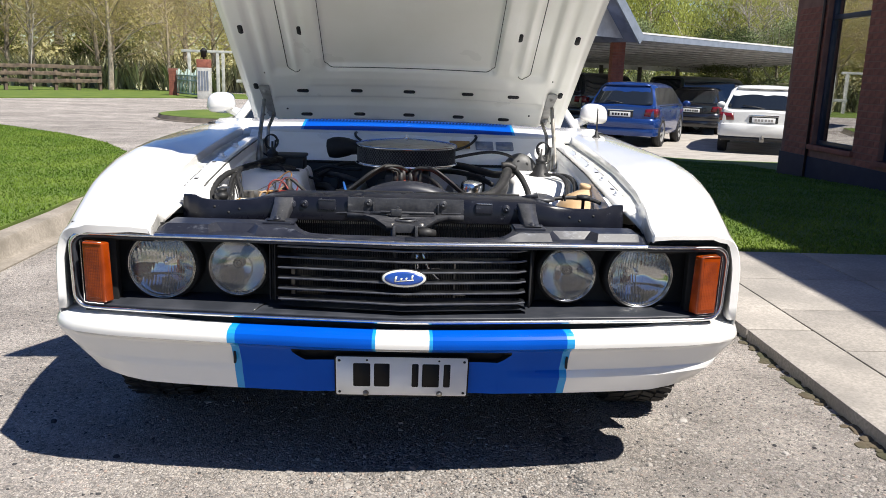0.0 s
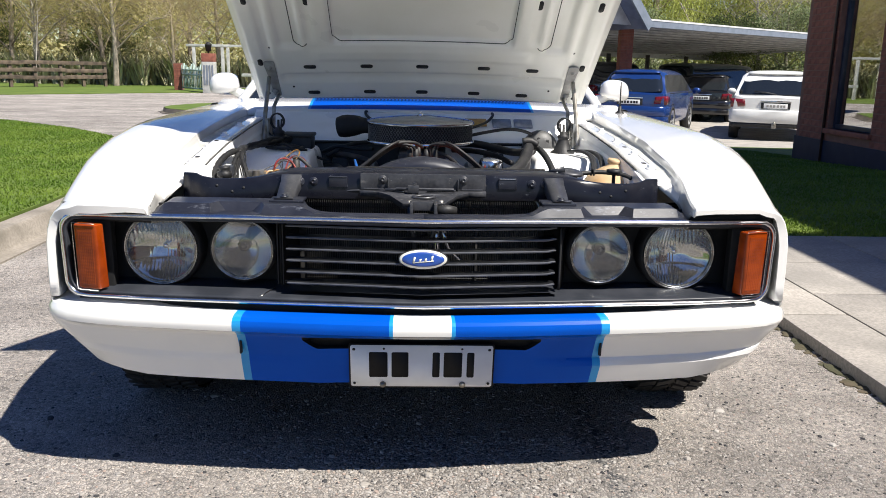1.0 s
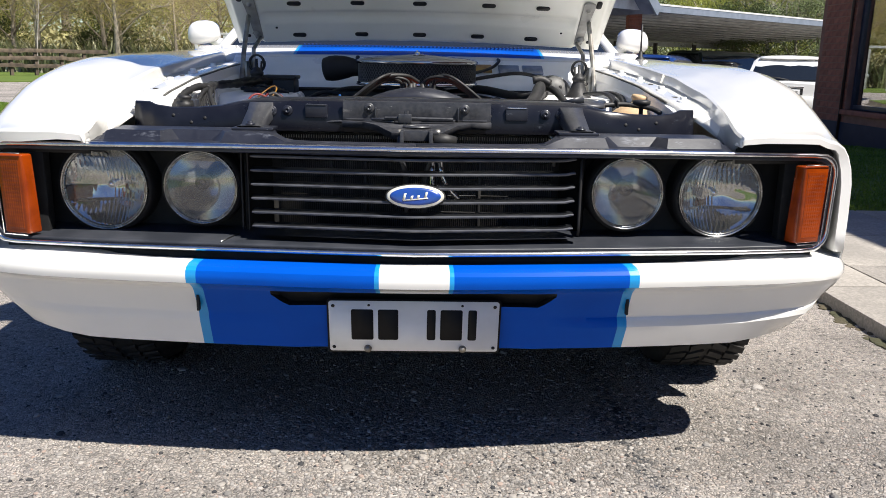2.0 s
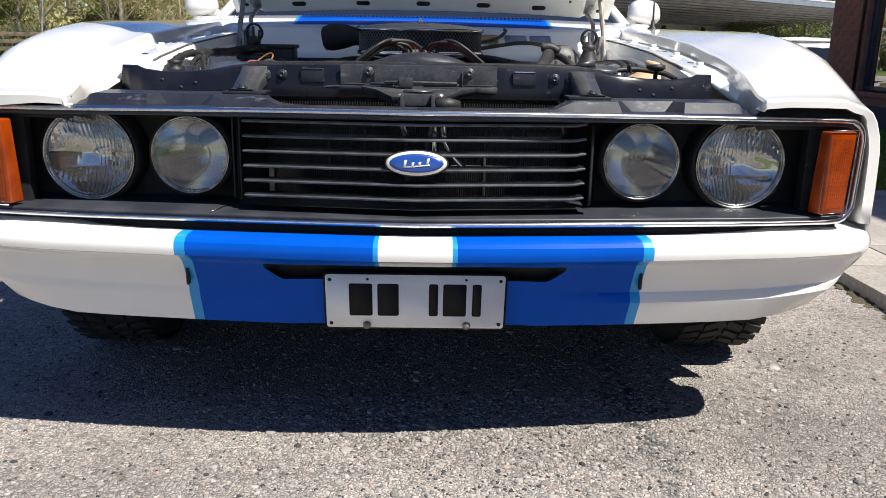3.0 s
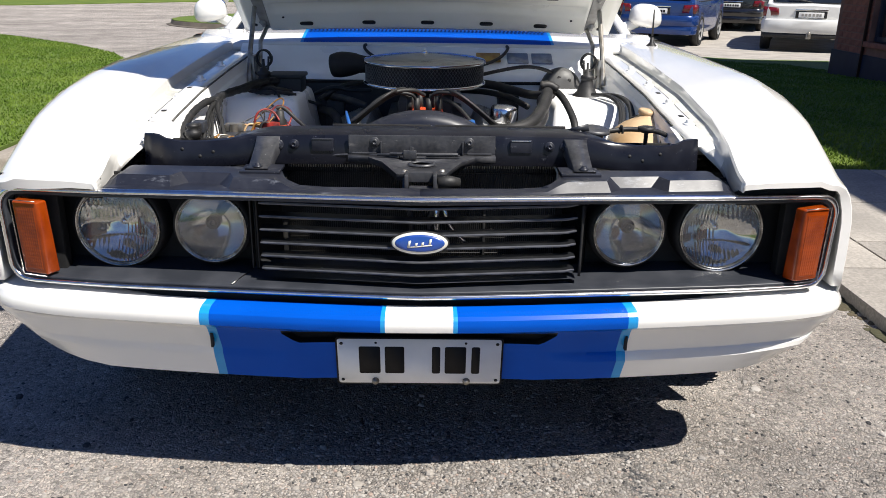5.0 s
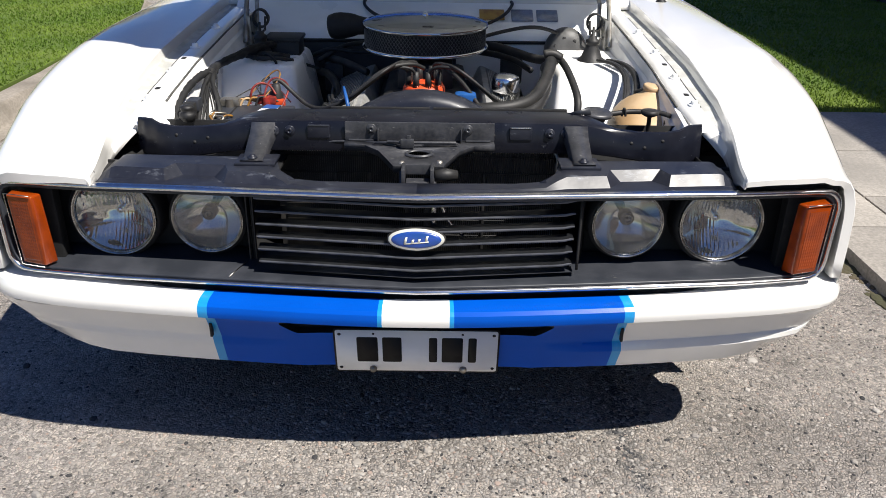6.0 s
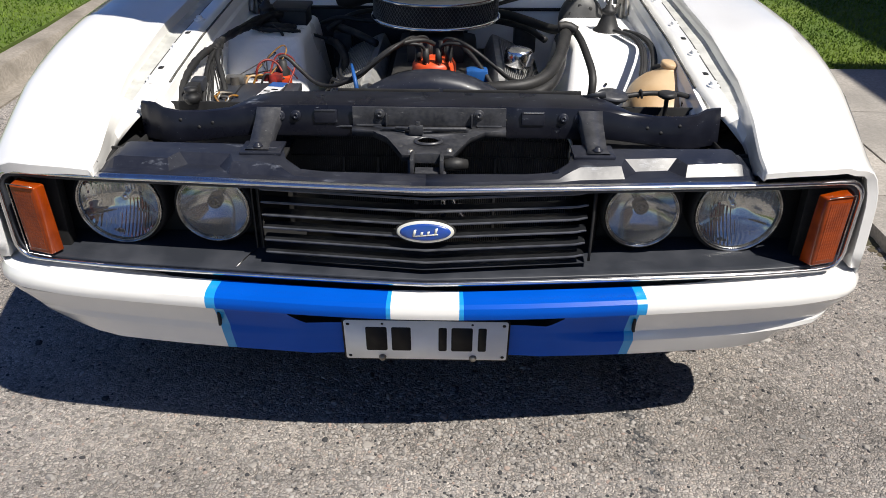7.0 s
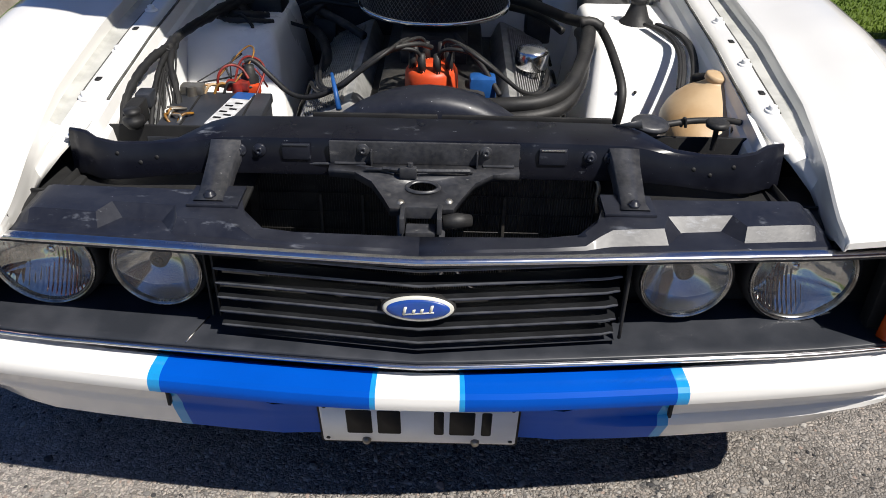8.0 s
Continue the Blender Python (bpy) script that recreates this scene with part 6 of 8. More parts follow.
# ---- battery and wiring ----
m = Matrix.Translation((-0.436, 0.472, 0.641))
bm = bmesh_new()
block(bm, (0, 0, 0), (0.19, 0.22, 0.18), 0.006, m)
block(bm, (0, 0, 0.092), (0.196, 0.226, 0.02), 0.004, m)
bat = part("battery", bm, GREYBLACK, car, "black car battery with a white label")
ml = m @ Matrix.Translation((0.030, 0.026, 0)) @ Matrix.Rotation(-0.17, 4, "Z")
bm = bmesh_new()
block(bm, (0, 0, 0.1028), (0.042, 0.165, 0.0014), 0, ml)
part("battery_label", bm, LABELW, bat, "white paper label")
bm = bmesh_new()
block(bm, (0, 0.064, 0.1040), (0.040, 0.034, 0.0012), 0, ml)
part("label_band", bm, WIRE_B, bat)
for k in range(7):
    bm = bmesh_new()
    block(bm, (-0.008 if k % 2 else 0.007, -0.066 + 0.015 * k, 0.1040), (0.016, 0.006, 0.0012), 0, ml)
    part("label_bar", bm, INK, bat)
for dx in (-0.05, 0.062):
    bm = bmesh_new()
    block(bm, (dx, 0, 0.1022), (0.004, 0.21, 0.003), 0.001, m)
    part("lid_groove", bm, MATT, bat)
for x, y, mt in ((-0.068, 0.093, STEEL), (0.022, 0.118, WIRE_R)):
    bm = bmesh_new()
    lathe(bm, [(0.012, 0.1), (0.011, 0.122), (0, 0.123)], 12, m @ Matrix.Translation((x, y, 0)))
    block(bm, (x, y + 0.01, 0.112), (0.05, 0.028, 0.02), 0.005, m)
    part("battery_terminal", bm, mt, bat)


def cable(pts, r, mt, nm="wire", par=None):
    b = bmesh_new()
    tube(b, pts, r, 7, smooth=3)
    part(nm, b, mt, par or bat)


for k in range(5):
    z = 0.73 + rng.uniform(0, 0.03)
    x = -0.43 + rng.uniform(-0.04, 0.06)
    cable([(x, 0.60 + rng.uniform(-0.03, 0.06), z), (x + rng.uniform(-0.05, 0.05), 0.64, z + 0.05), (x + rng.uniform(-0.05, 0.07), 0.66 + rng.uniform(-0.02, 0.04), z + rng.uniform(0.01, 0.07)), (x + rng.uniform(-0.1, 0.1), 0.62, z)],
          rng.choice((0.0015, 0.002, 0.0026)), rng.choice((WIRE_R, RUBBER, RUBBER, WIRE_Y, RUBBER)))
bm = bmesh_new()
lathe(bm, [(0, 0.0), (0.019, 0.0), (0.019, 0.06), (0.013, 0.066), (0.010, 0.088), (0, 0.09)], 18, frame_to((0.1, -0.2, 1), (-0.398, 0.632, 0.705)))
part("ignition_coil", bm, RUBBER, eng, "black ignition coil")
bm = bmesh_new()
block(bm, (-0.396, 0.607, 0.742), (0.055, 0.022, 0.022), 0.004)
part("coil_cap", bm, ORANGE, eng)
# taped loom on the left inner fender, forking beside the battery
def taped(pts, r, seed):
    g = random.Random(seed)
    b = bmesh_new()
    P = [Vector(p) for p in pts]
    for _ in range(3):
        P = [P[0]] + [q for u, v in zip(P, P[1:]) for q in (u.lerp(v, 0.25), u.lerp(v, 0.75))] + [P[-1]]
    tube(b, P, [r * g.uniform(0.60, 0.88) for _ in P], 10)
    part("wiring_loom", b, g.choice((RUBBER, MATT)), bat, "black taped wiring loom", 0.5)


taped([(-0.43, 1.08, 0.80), (-0.48, 1.00, 0.825), (-0.53, 0.90, 0.815), (-0.562, 0.80, 0.812), (-0.575, 0.70, 0.815), (-0.572, 0.64, 0.805)], 0.015, 1)
taped([(-0.45, 1.04, 0.815), (-0.50, 0.96, 0.83), (-0.545, 0.86, 0.82), (-0.57, 0.74, 0.818), (-0.566, 0.66, 0.80)], 0.010, 2)
taped([(-0.570, 0.68, 0.812), (-0.585, 0.60, 0.815), (-0.597, 0.52, 0.80), (-0.60, 0.44, 0.775), (-0.585, 0.37, 0.735)], 0.012, 3)
taped([(-0.566, 0.67, 0.808), (-0.555, 0.60, 0.795), (-0.53, 0.55, 0.76), (-0.515, 0.50, 0.72)], 0.010, 4)
taped([(-0.572, 0.66, 0.808), (-0.568, 0.58, 0.80), (-0.560, 0.50, 0.775), (-0.552, 0.44, 0.735), (-0.55, 0.40, 0.70)], 0.008, 5)
taped([(-0.42, 0.97, 0.79), (-0.47, 0.93, 0.805), (-0.52, 0.95, 0.80), (-0.55, 1.00, 0.80)], 0.012, 6)
taped([(-0.40, 0.93, 0.787), (-0.44, 0.90, 0.80), (-0.50, 0.90, 0.797), (-0.54, 0.93, 0.80)], 0.009, 7)
for k in range(8):
    x = -0.572 + rng.uniform(-0.012, 0.016)
    cable([(x, 0.66, 0.808), (x + rng.uniform(0, 0.02), 0.60, 0.795), (x + rng.uniform(0.01, 0.04), 0.54, 0.765), (x + rng.uniform(0.02, 0.06), 0.48, 0.71)], rng.choice((0.002, 0.003)), MATT, "wire")
bm = bmesh_new()
block(bm, (-0.568, 0.42, 0.765), (0.03, 0.05, 0.045), 0.006)
part("relay_box", bm, MATT, bat, "small black relay")
bm = bmesh_new()
block(bm, (-0.568, 0.475, 0.772), (0.032, 0.04, 0.03), 0.006)
part("relay_box", bm, GREYBLACK, bat, "small black relay")
# yellow and brown leads beside the battery
for k in range(7):
    x, y = -0.512 + rng.uniform(-0.012, 0.02), 0.43 + rng.uniform(-0.03, 0.03)
    cable([(x, y, 0.735), (x + rng.uniform(-0.02, 0.02), y + 0.01, 0.755), (x + rng.uniform(-0.02, 0.03), y + 0.03, 0.748), (x + 0.01, y + 0.05, 0.738)], 0.0028, rng.choice((WIRE_Y, STEEL, RUBBER, STEEL)), "wire_clip")
for k in range(4):
    x = -0.50 + 0.02 * k
    cable([(x, 0.575, 0.742), (x + 0.01, 0.58, 0.758 + 0.004 * k), (x + 0.03, 0.59, 0.757), (x + 0.06, 0.60, 0.748)], 0.003, (WIRE_Y, TAN, WIRE_Y, RUBBER)[k], "wire")
cable([(-0.455, 0.585, 0.745), (-0.45, 0.585, 0.785), (-0.43, 0.60, 0.80), (-0.405, 0.61, 0.79), (-0.39, 0.60, 0.768)], 0.0028, WIRE_R, "wire")
bm = bmesh_new()
lathe(bm, [(0.012, 0), (0.02, 0.01), (0.02, 0.02), (0.012, 0.024), (0.016, 0.03), (0.016, 0.036), (0, 0.038)], 14, Matrix.Translation((-0.548, 0.35, 0.765)))
part("bonnet_buffer", bm, RUBBER, car, "black rubber bonnet buffer")
bm = bmesh_new()
lathe(bm, [(0.005, -0.03), (0.005, 0.012), (0.012, 0.013), (0.021, 0.018), (0.021, 0.026), (0.014, 0.028), (0, 0.028)], 16, Matrix.Translation((0.532, 0.335, 0.783)))
part("bonnet_buffer", bm, RUBBER, car, "black rubber bonnet buffer")
# heater box at the firewall
bm = bmesh_new()
block(bm, (-0.445, 1.06, 0.785), (0.105, 0.10, 0.085), 0.008)
block(bm, (-0.445, 1.06, 0.832), (0.115, 0.112, 0.012), 0.005)
part("heater_box", bm, RUBBER, car, "dark plastic box at the firewall")
for k in range(6):
    x = -0.5 + rng.uniform(-0.03, 0.14)
    bm = bmesh_new()
    y = rng.uniform(0.95, 1.15)
    tube(bm, [(x, y, 0.77), (x + rng.uniform(-0.06, 0.06), y - 0.03, 0.815), (x + rng.uniform(-0.08, 0.08), y - 0.08, 0.79), (x + rng.uniform(-0.1, 0.1), y - 0.06, 0.74)], rng.choice((0.003, 0.004, 0.005)), 7, smooth=2)
    part("wiring", bm, MATT, eng)
# tan coolant bottle
bm = bmesh_new()
rows = []
for z, sx, sy, dx, dy in ((0.60, 0.058, 0.085, 0, 0), (0.64, 0.068, 0.10, 0, 0), (0.70, 0.070, 0.105, 0, 0), (0.725, 0.069, 0.104, 0.001, 0.003), (0.745, 0.064, 0.096, 0.005, 0.010), (0.762, 0.055, 0.080, 0.012, 0.024), (0.777, 0.043, 0.060, 0.021, 0.036),
                          (0.788, 0.030, 0.040, 0.029, 0.046), (0.795, 0.0205, 0.025, 0.033, 0.052), (0.800, 0.0185, 0.0185, 0.034, 0.054), (0.805, 0.0185, 0.0185, 0.035, 0.055)):
    row = []
    for a in span(0, 2 * math.pi * 31 / 32, 32):
        c, q = math.cos(a), math.sin(a)
        k = 0.72 if z < 0.78 else 1.0
        row.append((0.556 + dx + 1.07 * sx * math.copysign(abs(c) ** k, c), 0.515 + dy + sy * math.copysign(abs(q) ** k, q), z))
    rows.append(row)
vs = sheet(bm, rows, True)
bm.faces.new(vs[0][::-1])
bm.faces.new(vs[-1])
tank = part("coolant_bottle", bm, TAN, car, "aged tan plastic coolant bottle", 1.0)
bm = bmesh_new()
lathe(bm, [(0.019, -0.006), (0.0225, -0.005), (0.023, 0.001), (0.0225, 0.006), (0.019, 0.008), (0, 0.0085)], 20, frame_to((0.18, -0.1, 1), (0.591, 0.570, 0.805)))
part("bottle_cap", bm, TAN, tank)
cable([(0.44, 0.35, 0.795), (0.49, 0.36, 0.80), (0.53, 0.375, 0.795), (0.57, 0.39, 0.79), (0.605, 0.41, 0.775), (0.62, 0.45, 0.76)], 0.0062, RUBBER, "overflow_hose", tank)
cable([(0.60, 0.42, 0.75), (0.618, 0.50, 0.79), (0.612, 0.57, 0.80), (0.60, 0.63, 0.785), (0.575, 0.66, 0.77)], 0.009, RUBBER, "overflow_hose", tank)
cable([(0.472, 0.355, 0.79), (0.475, 0.35, 0.815), (0.48, 0.352, 0.79)], 0.003, RUBBER, "cable_tie", tank)
for k in range(7):
    dx = rng.uniform(-0.02, 0.02)
    cable([(0.53 + dx, 0.93, 0.80), (0.56 + dx, 0.84, 0.81), (0.575 + dx, 0.76, 0.80), (0.568 + dx, 0.69, 0.775), (0.555 + dx, 0.64, 0.75)], rng.choice((0.003, 0.005, 0.006)), RUBBER, "wiring_loom", tank)
# aerial
bm = bmesh_new()
lathe(bm, [(0.022, 0), (0.02, 0.01), (0.008, 0.022), (0.006, 0.04), (0, 0.04)], 16, Matrix.Translation((0.80, 1.38, 0.900)))
tube(bm, [(0.80, 1.38, 0.93), (0.80, 1.385, 1.035)], [0.0035, 0.0025], 6)
part("aerial", bm, RUBBER, car, "short black aerial on the fender")
# dark pipes and brackets in the gap between tower and engine
def dark_pipe(pts, r):
    b = bmesh_new()
    tube(b, pts, r, 9, smooth=2)
    part("heater_pipe", b, IRON, eng)


for pts, r in (([(-0.34, 1.20, 0.74), (-0.30, 1.10, 0.76), (-0.24, 1.02, 0.76), (-0.18, 0.95, 0.75)], 0.011), ([(-0.36, 1.18, 0.70), (-0.31, 1.06, 0.72), (-0.27, 0.94, 0.71), (-0.26, 0.82, 0.69)], 0.013),
               ([(-0.12, 1.20, 0.79), (-0.20, 1.17, 0.80), (-0.28, 1.15, 0.79), (-0.35, 1.10, 0.75)], 0.008), ([(0.12, 1.2, 0.77), (0.2, 1.14, 0.775), (0.28, 1.12, 0.76), (0.33, 1.05, 0.74)], 0.010)):
    dark_pipe(pts, r)
for x0, x1, y, z in ((-0.33, -0.27, 1.12, 0.70), (0.24, 0.31, 1.16, 0.72)):
    bm = bmesh_new()
    block(bm, ((x0 + x1) / 2, y, z), (x1 - x0, 0.05, 0.09), 0.008)
    part("pipe_bracket", bm, IRON, eng)


# ---- brick house ----
BRICK = mat("red_brick", (0.2604, 0.09072, 0.0588), 0.85, second=(0.1848, 0.063, 0.04368), scale=9, bump=0.002, bscale=60, object_var=0.12)
BRICKWALL = mat("brick_and_mortar", (0.2268, 0.1134, 0.084), 0.9, second=(0.1764, 0.084, 0.063), scale=6, bump=0.003, bscale=40)
PLINTH = mat("dark_blue_plinth_paint", (0.010, 0.014, 0.034), 0.6, second=(0.016, 0.02, 0.042), scale=5, spec=0.2)
NAVY = mat("navy_window_paint", (0.012, 0.018, 0.04), 0.35, second=(0.02, 0.027, 0.05), scale=10)
ROOF = mat("grey_steel_roof", (0.187, 0.204, 0.2295), 0.45, 0.3, second=(0.136, 0.1487, 0.17), scale=4)
FASCIA = mat("blue_grey_fascia_paint", (0.17, 0.1955, 0.238), 0.45, second=(0.136, 0.1615, 0.1955), scale=6)
SOFFIT = mat("pale_soffit_paint", (0.55, 0.55, 0.53), 0.6, second=(0.45, 0.45, 0.43), scale=5)
PIPE = mat("dark_brown_pipe", (0.05, 0.025, 0.022), 0.5, second=(0.035, 0.02, 0.018), scale=8)
PLASTER = mat("interior_plaster", (0.5, 0.48, 0.44), 0.9, second=(0.42, 0.4, 0.37), scale=3)
SHEER = mat("sheer_cloth", (0.74, 0.74, 0.72), 0.8, second=(0.66, 0.66, 0.65), scale=20)
WX = 5.65
PANE = lamp_glass("window_glass", 0.55, 0.015)
house = thing("house", "red brick house with dark blue plinth and windows", "house")
bm = bmesh_new()
for y0, y1, z0, z1 in ((-10, 5.5, 0.19, 5.0), (5.5, 7.45, 3.0, 5.0), (7.45, 8.03, 0.19, 5.0), (8.03, 9.1, 3.0, 5.0), (9.1, 10.0, 0.19, 5.0), (8.03, 9.1, 0.19, 0.36), (5.5, 7.45, 0.19, 0.30)):
    slab(bm, WX, WX + 0.24, y0, y1, z0, z1, 0)
slab(bm, WX + 0.24, 13, 9.76, 10.0, -0.6, 5.0, 0)
slab(bm, 12.76, 13, -10, 9.76, -0.6, 5.0, 0)
slab(bm, WX + 0.24, 12.76, -10, -9.76, -0.6, 5.0, 0)
wall = part("wall", bm, BRICKWALL, house, "weathered red brick wall")
bm = bmesh_new()
slab(bm, WX - 0.02, WX + 0.24, -10, 10.02, -0.6, 0.19, 0.005)
part("plinth", bm, PLINTH, house, "dark blue painted plinth")
bm = bmesh_new()
slab(bm, WX + 0.25, 12.7, -9.7, 9.7, 3.05, 3.2, 0)
slab(bm, WX + 0.25, 12.7, -9.7, 9.7, -0.2, -0.05, 0)
slab(bm, WX + 3.2, WX + 3.3, -9.7, 9.7, -0.05, 3.05, 0)
part("interior", bm, PLASTER, house)
bm = bmesh_new()
rows = [[(5.40, y, 5.0), (5.40, y, 5.16), (9.3, y, 6.9), (13.7, y, 5.16), (13.7, y, 5.0), (9.3, y, 6.7)] for y in (-10.7, 10.6)]
vs = sheet(bm, rows, True)
bm.faces.new(vs[0])
bm.faces.new(vs[1][::-1])
bmesh.ops.recalc_face_normals(bm, faces=bm.faces)
part("roof", bm, ROOF, house, "low grey metal roof")
bm = bmesh_new()
slab(bm, 5.42, WX, -10.6, 10.5, 4.96, 4.995, 0)
# unseen strip added beyond the roof edge to widen its shadow
slab(bm, 4.90, 5.398, -10.6, 1.15, 4.97, 5.14, 0)
part("soffit_and_shade_strip", bm, SOFFIT, house)


def house_window(y0, y1, z0, z1, bars):
    bm = bmesh_new()
    x = WX + 0.07
    for a, b, c, d in ((y0, y0 + 0.06, z0, z1), (y1 - 0.06, y1, z0, z1), (y0 + 0.06, y1 - 0.06, z0, z0 + 0.06), (y0 + 0.06, y1 - 0.06, z1 - 0.06, z1)):
        slab(bm, x, x + 0.07, a, b, c, d, 0.004)
    for z in bars:
        slab(bm, x - 0.004, x + 0.066, y0 + 0.06, y1 - 0.06, z, z + 0.065, 0.004)
    w = part("window", bm, NAVY, house, "tall dark blue framed window")
    edges = [z0 + 0.06] + [v for z in bars for v in (z, z + 0.065)] + [z1 - 0.06]
    for a, b in zip(edges[::2], edges[1::2]):
        bm = bmesh_new()
        slab(bm, x + 0.03, x + 0.036, y0 + 0.06, y1 - 0.06, a, b, 0)
        g = part("pane", bm, PANE, w)
        g.visible_shadow = False
    bm = bmesh_new()
    slab(bm, WX - 0.05, WX + 0.07, y0 - 0.04, y1 + 0.04, z0 - 0.07, z0 - 0.003, 0.008)
    part("sill", bm, BRICK, w)


house_window(8.03, 9.1, 0.363, 3.0, [2.05])
house_window(5.5, 7.45, 0.303, 3.0, [2.05])
bm = bmesh_new()
tube(bm, [(WX - 0.028, 9.16, -0.2), (WX - 0.028, 9.16, 4.95)], 0.02, 10)
part("downpipe", bm, PIPE, house, "dark painted downpipe")
# furniture glimpsed behind the glass
drape = thing("curtain", "pale sheer curtain drawn aside behind the window", "curtain", pose(WX + 0.34, 8.02, 0))
bm = bmesh_new()
sheet(bm, [[(0.03 * math.sin(k * 1.9) + 0.008 * math.sin(k * 0.7), 0.011 * k, z) for z in (0.02, 1.0, 2.0, 2.96)] for k in range(26)])
o = part("cloth", bm, SHEER, drape, "", 0.8)
o.modifiers.new("thick", "SOLIDIFY").thickness = 0.003
bm = bmesh_new()
tube(bm, [(0, -0.05, 2.98), (0, 0.95, 2.98)], 0.012, 8)
part("rail", bm, NAVY, drape)
vase = thing("vase", "dark blue vase on the window sill inside", "vase", pose(WX + 0.5, 8.35, 0.36))
bm = bmesh_new()
lathe(bm, [(0, 0), (0.12, 0), (0.15, 0.15), (0.13, 0.4), (0.14, 0.55), (0.12, 0.6), (0, 0.6)], 20)
part("body", bm, NAVY, vase)
bm = bmesh_new()
slab(bm, -0.25, 0.3, -0.5, 0.5, -0.36, -0.002, 0.01)
part("stand", bm, PLASTER, vase)

# bricks of the two piers, one mesh for all of them
def brick_mesh(length):
    bm = bmesh_new()
    block(bm, (0, 0, 0), (0.02, length, 0.074), 0.004, None, 1)
    me = bpy.data.meshes.new("brick")
    bm.to_mesh(me)
    bm.free()
    me.materials.append(BRICK)
    return me


LONG, SHORT = brick_mesh(0.222), brick_mesh(0.106)
for y0, y1 in ((9.1, 10.0), (7.45, 8.03)):
    for c in range(24):
        z = 0.235 + 0.086 * c
        y = y0 + 0.003
        first = c % 2
        while y < y1 - 0.08:
            ln = 0.106 if first or y + 0.222 > y1 else 0.222
            first = 0
            if y + ln > y1:
                break
            ob = new("brick", SHORT if ln < 0.2 else LONG)
            ob.location = (WX + 0.0065, y + ln / 2, z)
            ob.parent = wall
            y += ln + 0.011

# ---- carport ----
TIMBER = mat("dark_timber", (0.06, 0.05, 0.04), 0.8, second=(0.1, 0.085, 0.07), scale=8, bump=0.002, bscale=50)
CA, CB = Vector((5.63, 19.8, 2.30)), Vector((12.98, 25.6, 2.30))
along = (CB - CA).normalized()
across = Vector((-along.y, along.x, 0))
port = thing("carport", "open carport with grey metal roof and brick post", "carport")


def bar(bm, a, b, w, h):
    d = (b - a)
    m = frame_to(d, a, (0, 0, 1))
    block(bm, (0, 0, d.length / 2), (h, w, d.length), 0, m)


UP = Vector((0, 0, 1))
A, B = CA + along * 0.1, CB + along * 6
E3 = across * 6.2
bm = bmesh_new()
rows = [[p + o + UP * z for o, z in ((across * -0.2, 0.10), (E3, -0.42), (E3, -0.48), (across * -0.2, 0.04))] for p in (A, B)]
vs = sheet(bm, rows, True)
bm.faces.new(vs[0])
bm.faces.new(vs[1][::-1])
bmesh.ops.recalc_face_normals(bm, faces=bm.faces)
part("roof", bm, ROOF, port, "low grey metal roof")
bm = bmesh_new()
bar(bm, A + across * -0.27 + UP * 0.0, B + across * -0.27 + UP * 0.0, 0.12, 0.17)
part("gutter", bm, FASCIA, port, "blue-grey gutter board")
bm = bmesh_new()
bar(bm, A + across * -0.30 + UP * 0.10, B + across * -0.30 + UP * 0.10, 0.08, 0.045)
part("drip_edge", bm, SOFFIT, port, "pale metal roof edge")
# gabled end beside the main roof
R0 = A + along * -2.0 + UP * 1.75
for sgn in (0, 1):
    foot = A + along * (0.0 if not sgn else -4.0) + UP * -0.10
    bm = bmesh_new()
    n0 = across * -0.45
    sheet(bm, [[foot + n0, foot + E3], [R0 + n0, R0 + E3]])
    g = part("gable_roof", bm, ROOF, port)
    g.modifiers.new("thick", "SOLIDIFY").thickness = 0.06
    bm = bmesh_new()
    bar(bm, foot + n0 + across * -0.04, R0 + n0 + across * -0.04, 0.05, 0.26)
    part("barge_board", bm, FASCIA, port, "blue-grey barge board")
bm = bmesh_new()
vs = [bm.verts.new(v) for v in (A + UP * -0.05, A + along * -4.0 + UP * -0.05, R0 + UP * -0.1)]
bm.faces.new(vs)
part("gable", bm, SOFFIT, port)
CEIL = mat("grey_carport_underside", (0.30, 0.30, 0.29), 0.6, second=(0.22, 0.22, 0.21), scale=3)
bm = bmesh_new()
sheet(bm, [[p + across * -0.18 + UP * 0.02, p + E3 + UP * -0.50] for p in (A, B)])
part("underside", bm, CEIL, port, "dull grey underside of the roof").modifiers.new("thick", "SOLIDIFY").thickness = 0.01
for k in range(12):
    d = 0.35 + 0.5 * k
    bm = bmesh_new()
    bar(bm, A + across * d + UP * (-0.03 - 0.082 * d), B + across * d + UP * (-0.03 - 0.082 * d), 0.05, 0.05)
    part("purlin", bm, CEIL, port)
bm = bmesh_new()
bar(bm, A + E3 + UP * -0.62, B + E3 + UP * -0.62, 0.10, 0.18)
part("beam", bm, SOFFIT, port)


